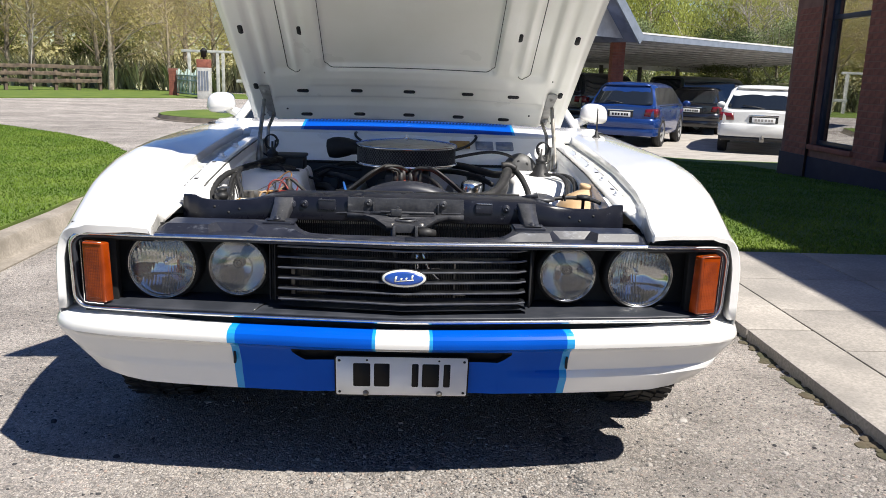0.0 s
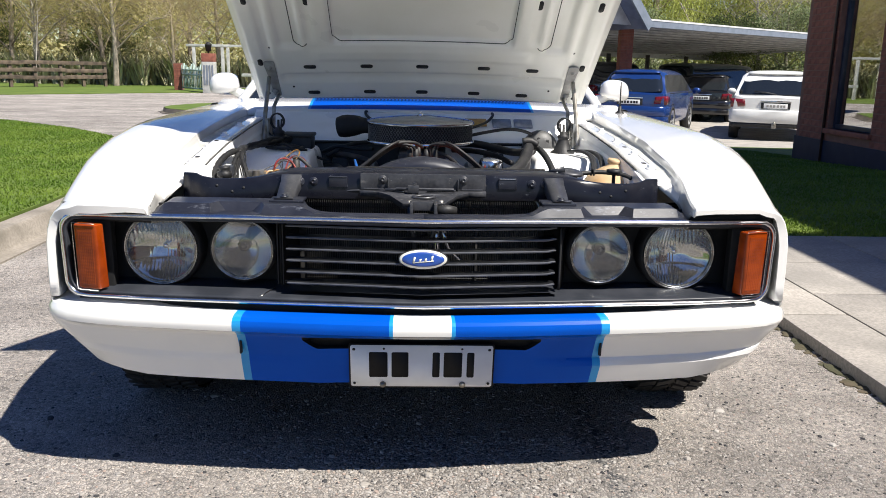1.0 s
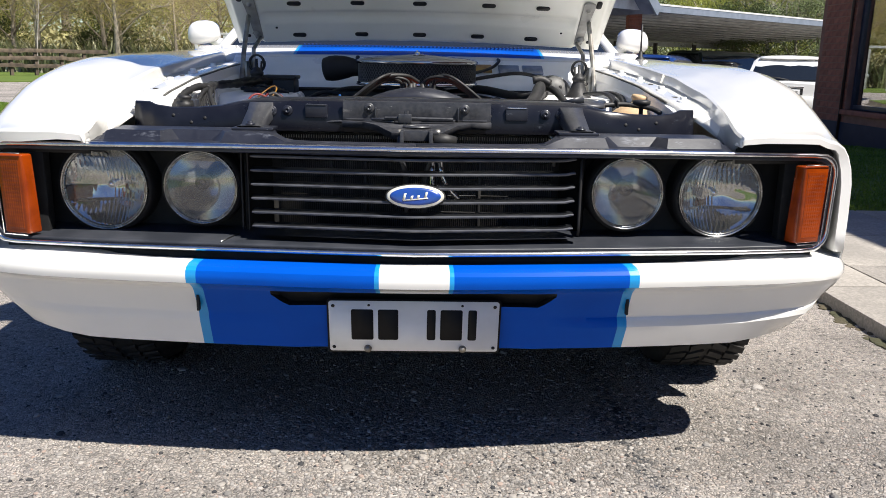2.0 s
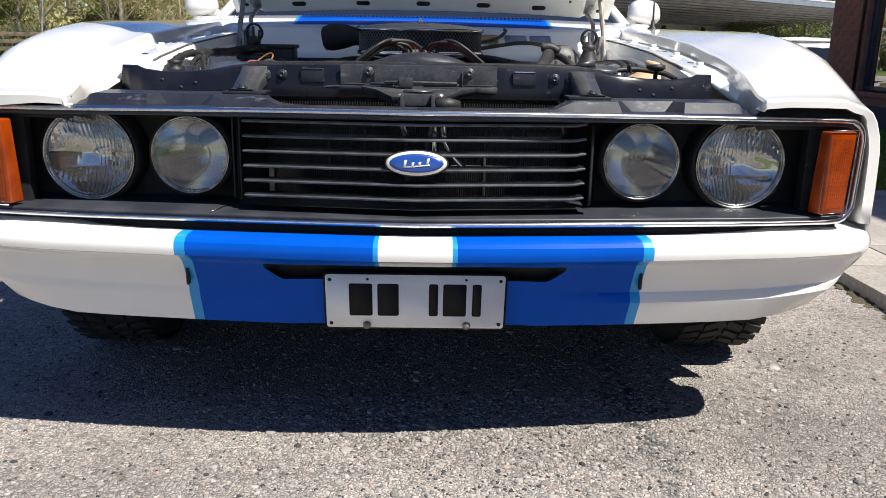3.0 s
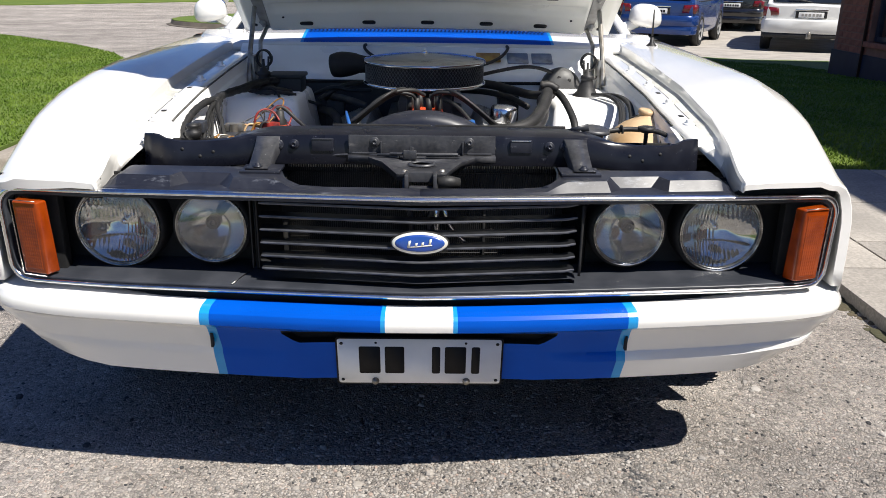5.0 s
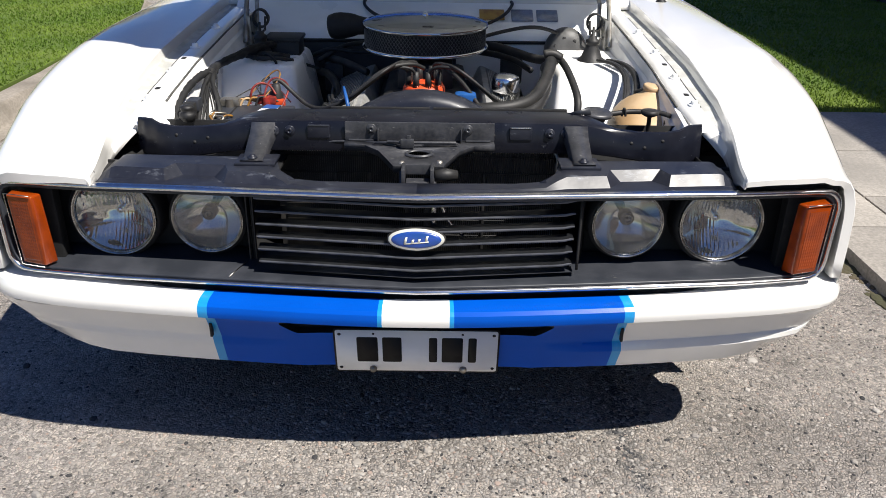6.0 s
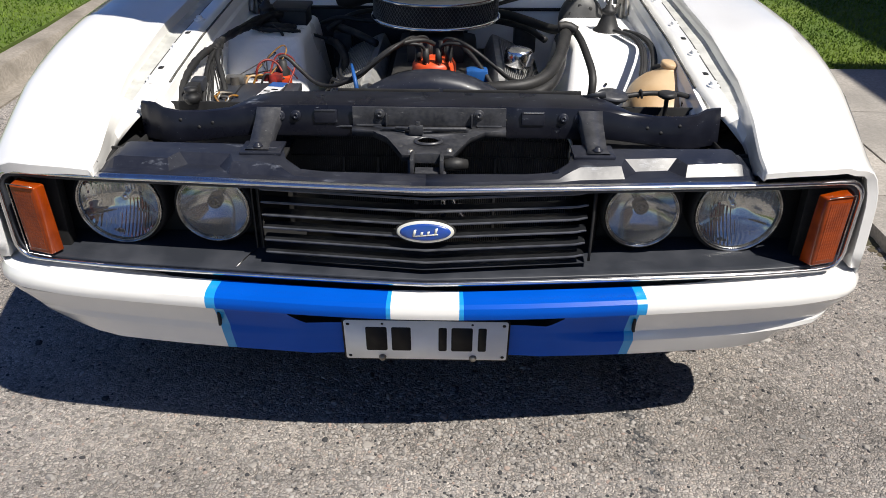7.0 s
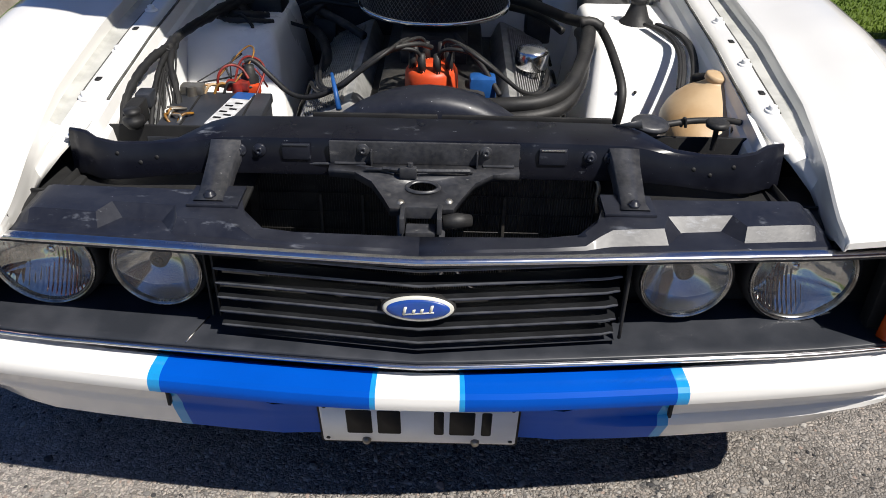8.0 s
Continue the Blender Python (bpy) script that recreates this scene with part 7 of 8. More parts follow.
def brick_post(parent, x, y, z0, z1, w):
    bm = bmesh_new()
    slab(bm, x - w / 2, x + w / 2, y - w / 2, y + w / 2, z0, z1, 0)
    p = part("brick_post", bm, BRICKWALL, parent, "red brick post")
    n = int((z1 - z0) / 0.086)
    bm = bmesh_new()
    for c in range(n):
        for i in range(2):
            for f in range(2):
                ln = w / 2 - 0.008
                o = -w / 4 + i * w / 2
                z = z0 + 0.043 + 0.086 * c
                if f:
                    block(bm, (x + o, y - w / 2, z), (ln, 0.014, 0.074), 0)
                else:
                    block(bm, (x - w / 2, y + o, z), (0.014, ln, 0.074), 0)
    tagged(part("brickwork", bm, BRICK, p), kind="stuff")
    return p


brick_post(port, 5.72, 20.75, -0.5, 2.26, 0.34)
for k, d in ((0.9, 5.9), (3.4, 5.9), (6.0, 5.9), (8.4, 5.9), (11.0, 5.9), (14.0, 0.4)):
    q = CA + along * (0.5 + k) + across * d
    bm = bmesh_new()
    slab(bm, q.x - 0.07, q.x + 0.07, q.y - 0.07, q.y + 0.07, -0.5, 1.70 if d > 1 else 2.2, 0.01)
    part("post", bm, TIMBER, port)


# ---- parked cars ----
BLUEM = mat("metallic_blue_paint", (0.010, 0.038, 0.165), 0.25, 0.3, second=(0.012, 0.046, 0.19), scale=30, coat=0.8)
WHITEM = mat("white_car_paint", (0.72, 0.72, 0.70), 0.25, second=(0.68, 0.68, 0.66), scale=5, coat=0.6)
BLACKM = mat("black_car_paint", (0.01, 0.01, 0.012), 0.2, second=(0.015, 0.015, 0.017), scale=5, coat=0.8)
OLIVE = mat("dark_green_paint", (0.03, 0.04, 0.03), 0.35, second=(0.04, 0.05, 0.038), scale=5, coat=0.5)
TAIL = mat("red_tail_lens", (0.15, 0.008, 0.011), 0.12, second=(0.09, 0.005, 0.007), scale=20, coat=0.5)


def parked_car(name, label, paint, m, L, W, H, belt, rake, front_rake, roof_end, boxy=0.0, tall=0.0):
    """A hatchback or wagon; its rear face is at local y = 0 and it points along y."""
    c = thing(name, label, "car", m)
    w = W / 2
    st = [(0.0, 0.80, None), (0.03, 0.94, None), (0.10, 0.985, None), (0.16 + rake * 0.02, 0.99, 0.0), (0.16 + rake * 0.35, 0.995, 0.35), (0.16 + rake * 0.7, 0.995, 0.75), (0.16 + rake, 1.0, 0.97), (0.6 + rake, 1.0, 1.0),
          (roof_end - 0.5, 1.0, 1.0), (roof_end, 1.0, 0.95), (roof_end + front_rake * 0.5, 0.99, 0.5), (roof_end + front_rake, 0.98, 0.0), (L - 0.6, 0.97, None), (L - 0.2, 0.93, None), (L - 0.05, 0.82, None), (L, 0.70, None)]
    rows, glassy = [], []
    for y, k, g in st:
        ww = w * k
        bz = belt if y < roof_end + front_rake + 0.05 else belt - 0.10 * (y - roof_end - front_rake) / (L - roof_end - front_rake) - (0.18 if y > L - 0.1 else 0)
        if y < 0.02:
            bz -= 0.05
        lo = (0.24 if 0.1 < y < L - 0.15 else 0.36) + 0.05 * tall
        top = bz + (H - bz) * g if g is not None else bz + 0.012
        gg = g or 0
        inn = w * (0.22 - 0.08 * boxy) * gg
        half = [(ww - 0.06, lo), (ww - 0.012, lo + 0.08), (ww, 0.55), (ww - 0.012, bz - 0.12), (ww - 0.035, bz - 0.01), (ww - 0.045 - inn * 0.06, bz + (top - bz) * 0.06), (ww - 0.05 - inn * 0.8, bz + (top - bz) * 0.80), (ww - 0.075 - inn, bz + (top - bz) * 0.90), (ww - 0.14 - inn * 1.1, bz + (top - bz) * 0.97), (ww * 0.48, top + 0.004), (0, top + 0.02)]
        full = [(-x, z) for x, z in half] + half[-2::-1]
        rows.append([(x, y, z) for x, z in full])
        glassy.append(g)
    bm = bmesh_new()

    def pick(i, j):
        a, b = glassy[i], glassy[i + 1]
        side = j in (5, 14)
        if a is None or b is None:
            return 0
        if side and 0.3 < (a + b) / 2 and 4 <= i <= 9:
            return 1
        return 0
    vs = sheet(bm, rows, mi=pick)
    bm.faces.new(vs[0][::-1])
    bm.faces.new(vs[-1])
    bmesh.ops.recalc_face_normals(bm, faces=bm.faces)
    part("body", bm, [paint, TINT], c, "", 0.5)
    # rear screen
    bm = bmesh_new()
    y0, y1 = 0.16 + rake * 0.06, 0.16 + rake * 0.90
    z0, z1 = belt + (H - belt) * 0.07, belt + (H - belt) * 0.86
    rows = []
    for k in (0, 0.06, 0.16, 0.3, 0.6, 0.84, 0.94, 1.0):
        hw = w * (0.86 - 0.17 * k) * (1 - 0.06 * max(0, (0.16 - k) / 0.16) ** 2 - 0.10 * max(0, (k - 0.84) / 0.16) ** 2)
        rows.append([(hw * u, y0 + (y1 - y0) * k - 0.012 - 0.02 * (1 - u * u), z0 + (z1 - z0) * k + 0.02 * (1 - u * u) * (k - 0.5)) for u in span(-1, 1, 9)])
    sheet(bm, rows)
    g = part("rear_screen", bm, TINT, c)
    g.modifiers.new("thick", "SOLIDIFY").thickness = 0.02
    bm = bmesh_new()
    tube(bm, [(0, y0 - 0.03, z0 + 0.01), (-w * 0.25, y0 - 0.02, z0 + 0.05), (-w * 0.5, y0 - 0.01, z0 + 0.07)], 0.012, 6)
    part("wiper", bm, RUBBER, c)
    # bumper, plate recess, plate, handle strip
    bm = bmesh_new()
    def wrap(z0, z1, out, ends):
        """A bumper bar that curves round both rear corners."""
        pl = [(-w * ends, 0.42), (-w * ends, 0.16), (-w * 0.93, 0.03), (-w * 0.78, -0.035), (-w * 0.4, -0.06), (0, -0.068)]
        pl = pl + [(-x, y) for x, y in pl[-2::-1]]
        rows = []
        for x, y in pl:
            d = Vector((x, y - 0.9)).normalized() * out
            rows.append([(x + d.x * k, y + d.y * k, z) for k, z in ((-1.5, z0), (0.2, z0), (0.8, z0 + 0.03), (1.0, (z0 + z1) / 2), (0.8, z1 - 0.03), (0.0, z1), (-2.5, z1 + 0.004))])
        q = bmesh_new()
        sheet(q, rows)
        bmesh.ops.recalc_face_normals(q, faces=q.faces)
        return q
    b = part("bumper", wrap(0.44 - 0.03 * tall, 0.66 + 0.04 * tall, 0.03, 1.0), paint, c)
    part("bumper_skirt", wrap(0.25 + 0.06 * tall, 0.44 - 0.03 * tall, 0.015, 0.985), RUBBER if tall else paint, b)
    bm = bmesh_new()
    slab(bm, -w * 0.9, w * 0.9, 0.02, 0.10, 0.655 + 0.04 * tall, 0.672 + 0.04 * tall, 0.004)
    part("bumper_gap", bm, RUBBER, b)
    if tall:
        bm = bmesh_new()
        slab(bm, -0.05, 0.05, -0.12, -0.06, 0.30, 0.42, 0.01)
        tube(bm, [(0, -0.14, 0.36), (0, -0.14, 0.45)], [0.02, 0.025], 10)
        part("tow_ball", bm, STEEL, b, "dull metal tow ball")
        for s in (-1, 1):
            bm = bmesh_new()
            tube(bm, [(s * (w * 0.72), 0.75, H - 0.06), (s * (w * 0.735), 0.85, H - 0.015), (s * (w * 0.735), roof_end - 0.3, H - 0.015), (s * (w * 0.72), roof_end - 0.2, H - 0.06)], 0.018, 6)
            part("roof_rail", bm, RUBBER, c)
    bm = bmesh_new()
    yr = 0.16 + rake
    sheet(bm, [[(w * 0.66 * u, yr - 0.10 - 0.04 * (1 - u * u), H - 0.055) for u in span(-1, 1, 9)], [(w * 0.66 * u, yr + 0.14, H - 0.012 + 0.02 * (1 - u * u)) for u in span(-1, 1, 9)]])
    part("roof_spoiler", bm, paint, c).modifiers.new("thick", "SOLIDIFY").thickness = 0.03
    for s in (-1, 1):
        for y in (0.85, L - 0.9):
            bm = bmesh_new()
            mm = frame_to((s, 0, 0), (s * (w - 0.055), y, 0.33), (0, 1, 0))
            lathe(bm, [(0.33, -0.12), (0.385, -0.12), (0.39, 0.05), (0.36, 0.052), (0.345, 0.03), (0.33, 0.0)], 32, mm)
            part("wheel_arch", bm, RUBBER, c)
        bm = bmesh_new()
        tube(bm, [(s * (w - 0.038), 0.45 + rake * 0.3, belt + 0.002), (s * (w - 0.034), roof_end + front_rake * 0.8, belt + 0.002)], 0.012, 6)
        part("window_strip", bm, RUBBER, c)
        bm = bmesh_new()
        slab(bm, s * (w - 0.004) - 0.012, s * (w - 0.004) + 0.012, 0.6 + L * 0.28, 0.62 + L * 0.28 + 0.16, belt - 0.15, belt - 0.12, 0.004)
        part("door_handle", bm, paint, c)
    bm = bmesh_new()
    slab(bm, -0.31, 0.31, -0.014, 0.01, belt - 0.27, belt - 0.13, 0.01)
    part("plate_recess", bm, RUBBER, c)
    bm = bmesh_new()
    slab(bm, -0.25, 0.25, -0.03, -0.01, belt - 0.26, belt - 0.15, 0.004)
    pl = part("number_plate", bm, PLATE, c)
    for x in (-0.17, -0.10, -0.03, 0.05, 0.12, 0.18):
        bm = bmesh_new()
        slab(bm, x - 0.022, x + 0.022, -0.034, -0.028, belt - 0.235, belt - 0.18, 0)
        part("plate_bar", bm, GREYPAINT if tall else INK, pl)
    bm = bmesh_new()
    slab(bm, -0.32, 0.32, -0.03, 0.02, belt - 0.115, belt - 0.09, 0.006)
    part("handle_strip", bm, CHROME, c)
    for s in (-1, 1):
        bm = bmesh_new()
        x0 = w * 0.60
        rows = [[(x * s, -0.012 + 0.35 * max(0, (x / w - 0.72)) ** 1.3, z) for x, z in ((x0 + 0.06 + (w - x0 - 0.06) * k, belt - 0.23 - 0.02 * k), (x0 + 0.09 + (w - x0 - 0.07) * k, belt - 0.07 + 0.02 * k))] for k in span(0, 1, 7)]
        rows.append([(w * 1.008 * s, 0.36, belt - 0.23), (w * 1.0 * s, 0.40, belt - 0.09)])
        sheet(bm, rows)
        bmesh.ops.recalc_face_normals(bm, faces=bm.faces)
        t = part("tail_light", bm, TAIL, c, "red tail light")
        t.modifiers.new("thick", "SOLIDIFY").thickness = 0.03
        bm = bmesh_new()
        sphere(bm, (s * (w + 0.11), roof_end + front_rake * 0.55, belt + 0.03), (0.11, 0.06, 0.085), 12, 8)
        part("mirror", bm, paint, c)
        for y in (0.85, L - 0.9):
            mm = frame_to((s, 0, 0), (s * (w - 0.10), y, 0.33), (0, 1, 0))
            bm = bmesh_new()
            lathe(bm, [(0.0, 0.06), (0.23, 0.05), (0.24, 0.105), (0.30, 0.11), (0.325, 0.09), (0.335, 0.0), (0.325, -0.1), (0.2, -0.11)], 28, mm)
            wh = part("wheel", bm, TYRE, c)
            bm = bmesh_new()
            lathe(bm, [(0, 0.07), (0.05, 0.075), (0.225, 0.095), (0.238, 0.108)], 24, mm)
            part("rim", bm, ALLOY, wh)
            bm = bmesh_new()
            for k in range(5):
                q = mm @ Matrix.Rotation(k * 2 * math.pi / 5, 4, "Z")
                block(bm, (0.13, 0.045, 0.092), (0.13, 0.03, 0.01), 0, q)
            part("rim_gap", bm, RUBBER, wh)
    return c


def heading(x, y, deg):
    return pose(x, y, ground_z(x, y), 0, 0, -deg)


parked_car("parked_car", "metallic blue hatchback parked facing the carport", BLUEM, heading(5.06, 17.4, 29), 4.0, 1.72, 1.51, 0.96, 0.42, 0.85, 2.7)
parked_car("parked_car", "white family wagon parked on the concrete drive", WHITEM, heading(8.07, 16.2, 23), 4.9, 1.92, 1.57, 1.0, 0.40, 1.0, 3.2, 0.3, 1.0)
parked_car("parked_car", "black hatchback standing in the carport shade", BLACKM, heading(8.75, 23.0, 27), 4.2, 1.75, 1.45, 0.95, 0.5, 0.9, 2.7)
parked_car("parked_car", "dark green four-wheel drive under the carport", OLIVE, heading(8.2, 24.6, 62), 4.5, 1.85, 1.78, 1.08, 0.12, 0.5, 3.0, 1.0)
parked_car("parked_car", "black wagon parked behind the blue hatchback", BLACKM, heading(4.6, 23.4, 45), 4.5, 1.85, 1.7, 1.05, 0.15, 0.6, 3.0, 1.0)

# concrete apron in front of the carport
bm = bmesh_new()
P = [(1.8, 14.1), (5.3, 14.0), (7.4, 13.8), (14, 13.4), (20, 20), (16, 30), (3, 30), (0.5, 20)]
vs = [bm.verts.new((x, y, ground_z(x, y) + 0.01)) for x, y in P]
f = bm.faces.new(vs)
bmesh.ops.triangulate(bm, faces=[f])
bmesh.ops.subdivide_edges(bm, edges=bm.edges, cuts=5, use_grid_fill=True)
for v in bm.verts:
    v.co.z = ground_z(v.co.x, v.co.y) + 0.008
bmesh.ops.recalc_face_normals(bm, faces=bm.faces)
solid("concrete_apron", bm, CONCRETE, "pale concrete apron in front of the carport", "driveway", "structure")

# ---- far verge, island, fence and gate ----
VERGE = [(-60, 21.5), (-25, 21.8), (-12.7, 23.9), (-10.9, 25.8), (-8.8, 28.1), (-7.2, 28.7), (-5.5, 29.5), (-3, 31), (0, 34), (3, 36), (3, 70), (-60, 70)]
lawn("lawn", VERGE, 0.02, "sunlit green verge beyond the driveway", 0.05)
ISLE = [(-5.75, 16.45), (-5.5, 15.85), (-5.1, 15.45), (-4.65, 15.1), (-4.0, 15.0), (-2, 15.2), (0, 15.9), (0.6, 17.5), (0, 19.2), (-2, 19.9), (-4.4, 19.6), (-5.5, 18.3), (-5.8, 17.2)]
lawn("lawn", [(-2.6 + (x + 2.6) * 0.975, 17.4 + (y - 17.4) * 0.965) for x, y in ISLE], 0.105, "grassed island in the driveway turning circle")
KERB_DARK = mat("dark_brown_kerb", (0.06, 0.052, 0.042), 0.9, second=(0.12, 0.10, 0.08), scale=3, bump=0.003, bscale=40)
kerb_run(ISLE + ISLE[:2], 0.16, 0.10, "kerb", "dark brown kerb round the grass island", KERB_DARK)

WOOD = mat("weathered_fence_timber", (0.125, 0.092, 0.066), 0.85, second=(0.055, 0.04, 0.03), scale=6, bump=0.003, bscale=40, object_var=0.2)
fence = thing("fence", "weathered brown timber rail fence with three rails", "fence", pose(-13.2, 33.6, 0, 0, 0, 49))
rng = random.Random(3)
for k in range(10):
    bm = bmesh_new()
    px = -0.10 - 0.97 * k + rng.uniform(-0.05, 0.05)
    slab(bm, px - 0.06, px + 0.06, 0.0, 0.13, -0.1, 1.0 + rng.uniform(-0.03, 0.02), 0.01)
    part("post", bm, WOOD, fence)
for z in (0.40, 0.68, 0.96):
    for k in range(5):
        bm = bmesh_new()
        dz = rng.uniform(-0.02, 0.02)
        slab(bm, -1.75 * (k + 1) - 0.1, -1.75 * k - 0.08, -0.05, -0.002, z - 0.075 + dz, z + 0.075 + dz, 0.008)
        part("rail", bm, WOOD, fence)
WHITEWOOD = mat("white_weathered_timber", (0.46, 0.46, 0.43), 0.7, second=(0.33, 0.33, 0.30), scale=6)
GATEIRON = mat("pale_green_iron", (0.32, 0.42, 0.38), 0.5, second=(0.24, 0.32, 0.29), scale=9)
gate = thing("gate", "pale iron driveway gate between two gateposts", "gate")
bp = brick_post(gate, -9.43, 30.85, -0.1, 1.06, 0.30)
bm = bmesh_new()
slab(bm, -7.86, -7.42, 28.3, 28.74, -0.1, 1.12, 0.01)
wp = part("white_post", bm, WHITEWOOD, gate, "white painted gatepost with a brick cap")
bm = bmesh_new()
slab(bm, -7.86, -7.42, 28.3, 28.74, 1.12, 1.42, 0.01)
part("brick_cap", bm, BRICK, wp)
for k in range(4):
    bm = bmesh_new()
    slab(bm, -7.80 + 0.10 * k, -7.74 + 0.10 * k, 28.285, 28.3, 0.3, 1.0, 0)
    part("panel_bar", bm, FASCIA, wp)
bm = bmesh_new()
lathe(bm, [(0.03, 0), (0.03, 0.06), (0.10, 0.08), (0.12, 0.28), (0.14, 0.30), (0.05, 0.40), (0, 0.42)], 10, Matrix.Translation((-7.64, 28.52, 1.42)))
part("lantern", bm, MATT, wp, "black lantern")
bm = bmesh_new()
ga, gb = Vector((-9.25, 30.7, 0)), Vector((-7.85, 28.75, 0))
for z in (0.12, 0.62, 0.80):
    tube(bm, [ga + Vector((0, 0, z)), gb + Vector((0, 0, z))], 0.03, 6)
part("gate_rail", bm, GATEIRON, gate)
for k in range(17):
    p = ga.lerp(gb, k / 16)
    bm = bmesh_new()
    tube(bm, [p + Vector((0, 0, 0.1)), p + Vector((0, 0, 0.98 + 0.08 * math.sin(k)))], 0.018, 5)
    part("gate_bar", bm, GATEIRON, gate)
perg = thing("pergola", "white timber pergola posts behind the gate", "pergola")
for px, py in ((-9.1, 32.0), (-7.95, 32.0), (-8.3, 34.5), (-7.0, 33.2)):
    bm = bmesh_new()
    slab(bm, px - 0.06, px + 0.06, py - 0.06, py + 0.06, -0.1, 1.75, 0.01)
    part("post", bm, WHITEWOOD, perg)
bm = bmesh_new()
slab(bm, -9.4, -6.7, 31.93, 32.07, 1.72, 1.82, 0.01)
part("beam", bm, WHITEWOOD, perg)
bm = bmesh_new()
slab(bm, -7.3, -3.0, 32.4, 32.5, 0.55, 0.68, 0.01)
part("rail", bm, WHITEWOOD, perg)

# ---- trees and planting ----
BARK = mat("grey_brown_bark", (0.38, 0.32, 0.25), 0.9, second=(0.24, 0.20, 0.155), scale=5, bump=0.02, bscale=14)
BIRCH = mat("pale_bark", (0.42, 0.39, 0.34), 0.8, second=(0.22, 0.19, 0.16), scale=5, bump=0.01, bscale=14)
LEAF_A = mat("olive_spring_leaf", (0.48, 0.42, 0.17), 0.6, island=0.3)
LEAF_B = mat("willow_leaf", (0.324, 0.351, 0.081), 0.6, island=0.4)
LEAF_C = mat("dark_evergreen_leaf", (0.10, 0.13, 0.04), 0.6, island=0.6)
LEAF_D = mat("brown_bud_twig", (0.46, 0.38, 0.21), 0.7, island=0.3)
FLAX = mat("flax_blade", (0.34, 0.33, 0.19), 0.5, island=0.6)


def leafy(m, share):
    """Thin leaves pass part of the light through."""
    n, l = m.node_tree.nodes, m.node_tree.links
    b = n["Principled BSDF"]
    b.inputs["Specular IOR Level"].default_value = 0.2
    tr, mx = n.new("ShaderNodeBsdfTranslucent"), n.new("ShaderNodeMixShader")
    l.new(b.inputs["Base Color"].links[0].from_socket, tr.inputs["Color"])
    mx.inputs["Fac"].default_value = share
    l.new(b.outputs[0], mx.inputs[1])
    l.new(tr.outputs[0], mx.inputs[2])
    l.new(mx.outputs[0], n["Material Output"].inputs["Surface"])


for leaf in (LEAF_A, LEAF_B, LEAF_D):
    leafy(leaf, 0.40)


def tree_meshes(seed, height, spread, leaf_n, leaf_size, droop, limbs=9, twigs=5, radius=0.16, fork=0.25, slim=0.35):
    """Wood and crown of one tree, as two meshes."""
    r = random.Random(seed)
    wood = bmesh_new()
    top = Vector((r.uniform(-0.4, 0.4), r.uniform(-0.4, 0.4), height * 0.85))
    trunk = [Vector((0, 0, -0.2)), Vector((r.uniform(-0.1, 0.1), r.uniform(-0.1, 0.1), height * 0.2)), top * 0.5 + Vector((r.uniform(-0.2, 0.2), 0, 0)), top]
    tube(wood, trunk, [radius * 1.3, radius, radius * 0.6, 0.02], 8, smooth=2)
    tips = []
    for k in range(limbs):
        h = fork + (0.92 - fork) * k / limbs
        base = Vector((0, 0, 0)).lerp(top, h)
        a = k * 2.4 + r.uniform(-0.4, 0.4)
        ln = spread * (1.15 - 0.65 * h) * r.uniform(0.8, 1.2)
        out = Vector((math.cos(a), math.sin(a), 0))
        mid = base + out * ln * 0.5 + Vector((0, 0, ln * r.uniform(0.3, 0.6)))
        end = base + out * ln + Vector((0, 0, ln * r.uniform(0.3, 0.7) - droop * 0.4 * ln))
        tube(wood, [base, mid, end], [radius * 0.42 * (1.1 - h), radius * 0.25 * (1.1 - h), 0.008], 5, smooth=1)
        for t in range(twigs):
            f = r.uniform(0.3, 1.0)
            p = base.lerp(mid, f * 2) if f < 0.5 else mid.lerp(end, f * 2 - 1)
            d = Vector((r.uniform(-1, 1), r.uniform(-1, 1), r.uniform(-0.3, 0.8) - droop)).normalized()
            q = p + d * ln * r.uniform(0.25, 0.5)
            tube(wood, [p, p.lerp(q, 0.5) + Vector((0, 0, 0.08)), q], [0.014, 0.009, 0.004], 4, False)
            tips += [p.lerp(q, 0.6), q]
        tips += [end, mid]
    wm = bpy.data.meshes.new("trunk")
    for f in wood.faces:
        f.smooth = True
    wood.to_mesh(wm)
    wood.free()
    verts, faces = [], []
    clump = max(8, leaf_n // len(tips))
    for c in tips:
        rad = spread * r.uniform(0.14, 0.3)
        for i in range(int(clump * r.uniform(0.4, 1.6))):
            g = Vector((r.gauss(0, 1), r.gauss(0, 1), r.gauss(0, 0.8))) * rad * 0.6
            p = c + g
            p.z -= droop * abs(r.gauss(0, 1)) * spread * 0.45
            if p.z < height * 0.10:
                continue
            u = Vector((r.uniform(-1, 1), r.uniform(-1, 1), r.uniform(-1, 1) - droop * 1.5)).normalized()
            v = u.orthogonal().normalized()
            s = leaf_size * r.uniform(0.6, 1.5)
            k = len(verts)
            verts += [p - u * s, p + v * s * slim, p + u * s, p - v * s * slim]
            faces.append((k, k + 1, k + 2, k + 3))
    lm = bpy.data.meshes.new("crown")
    lm.from_pydata(verts, [], faces)
    return wm, lm


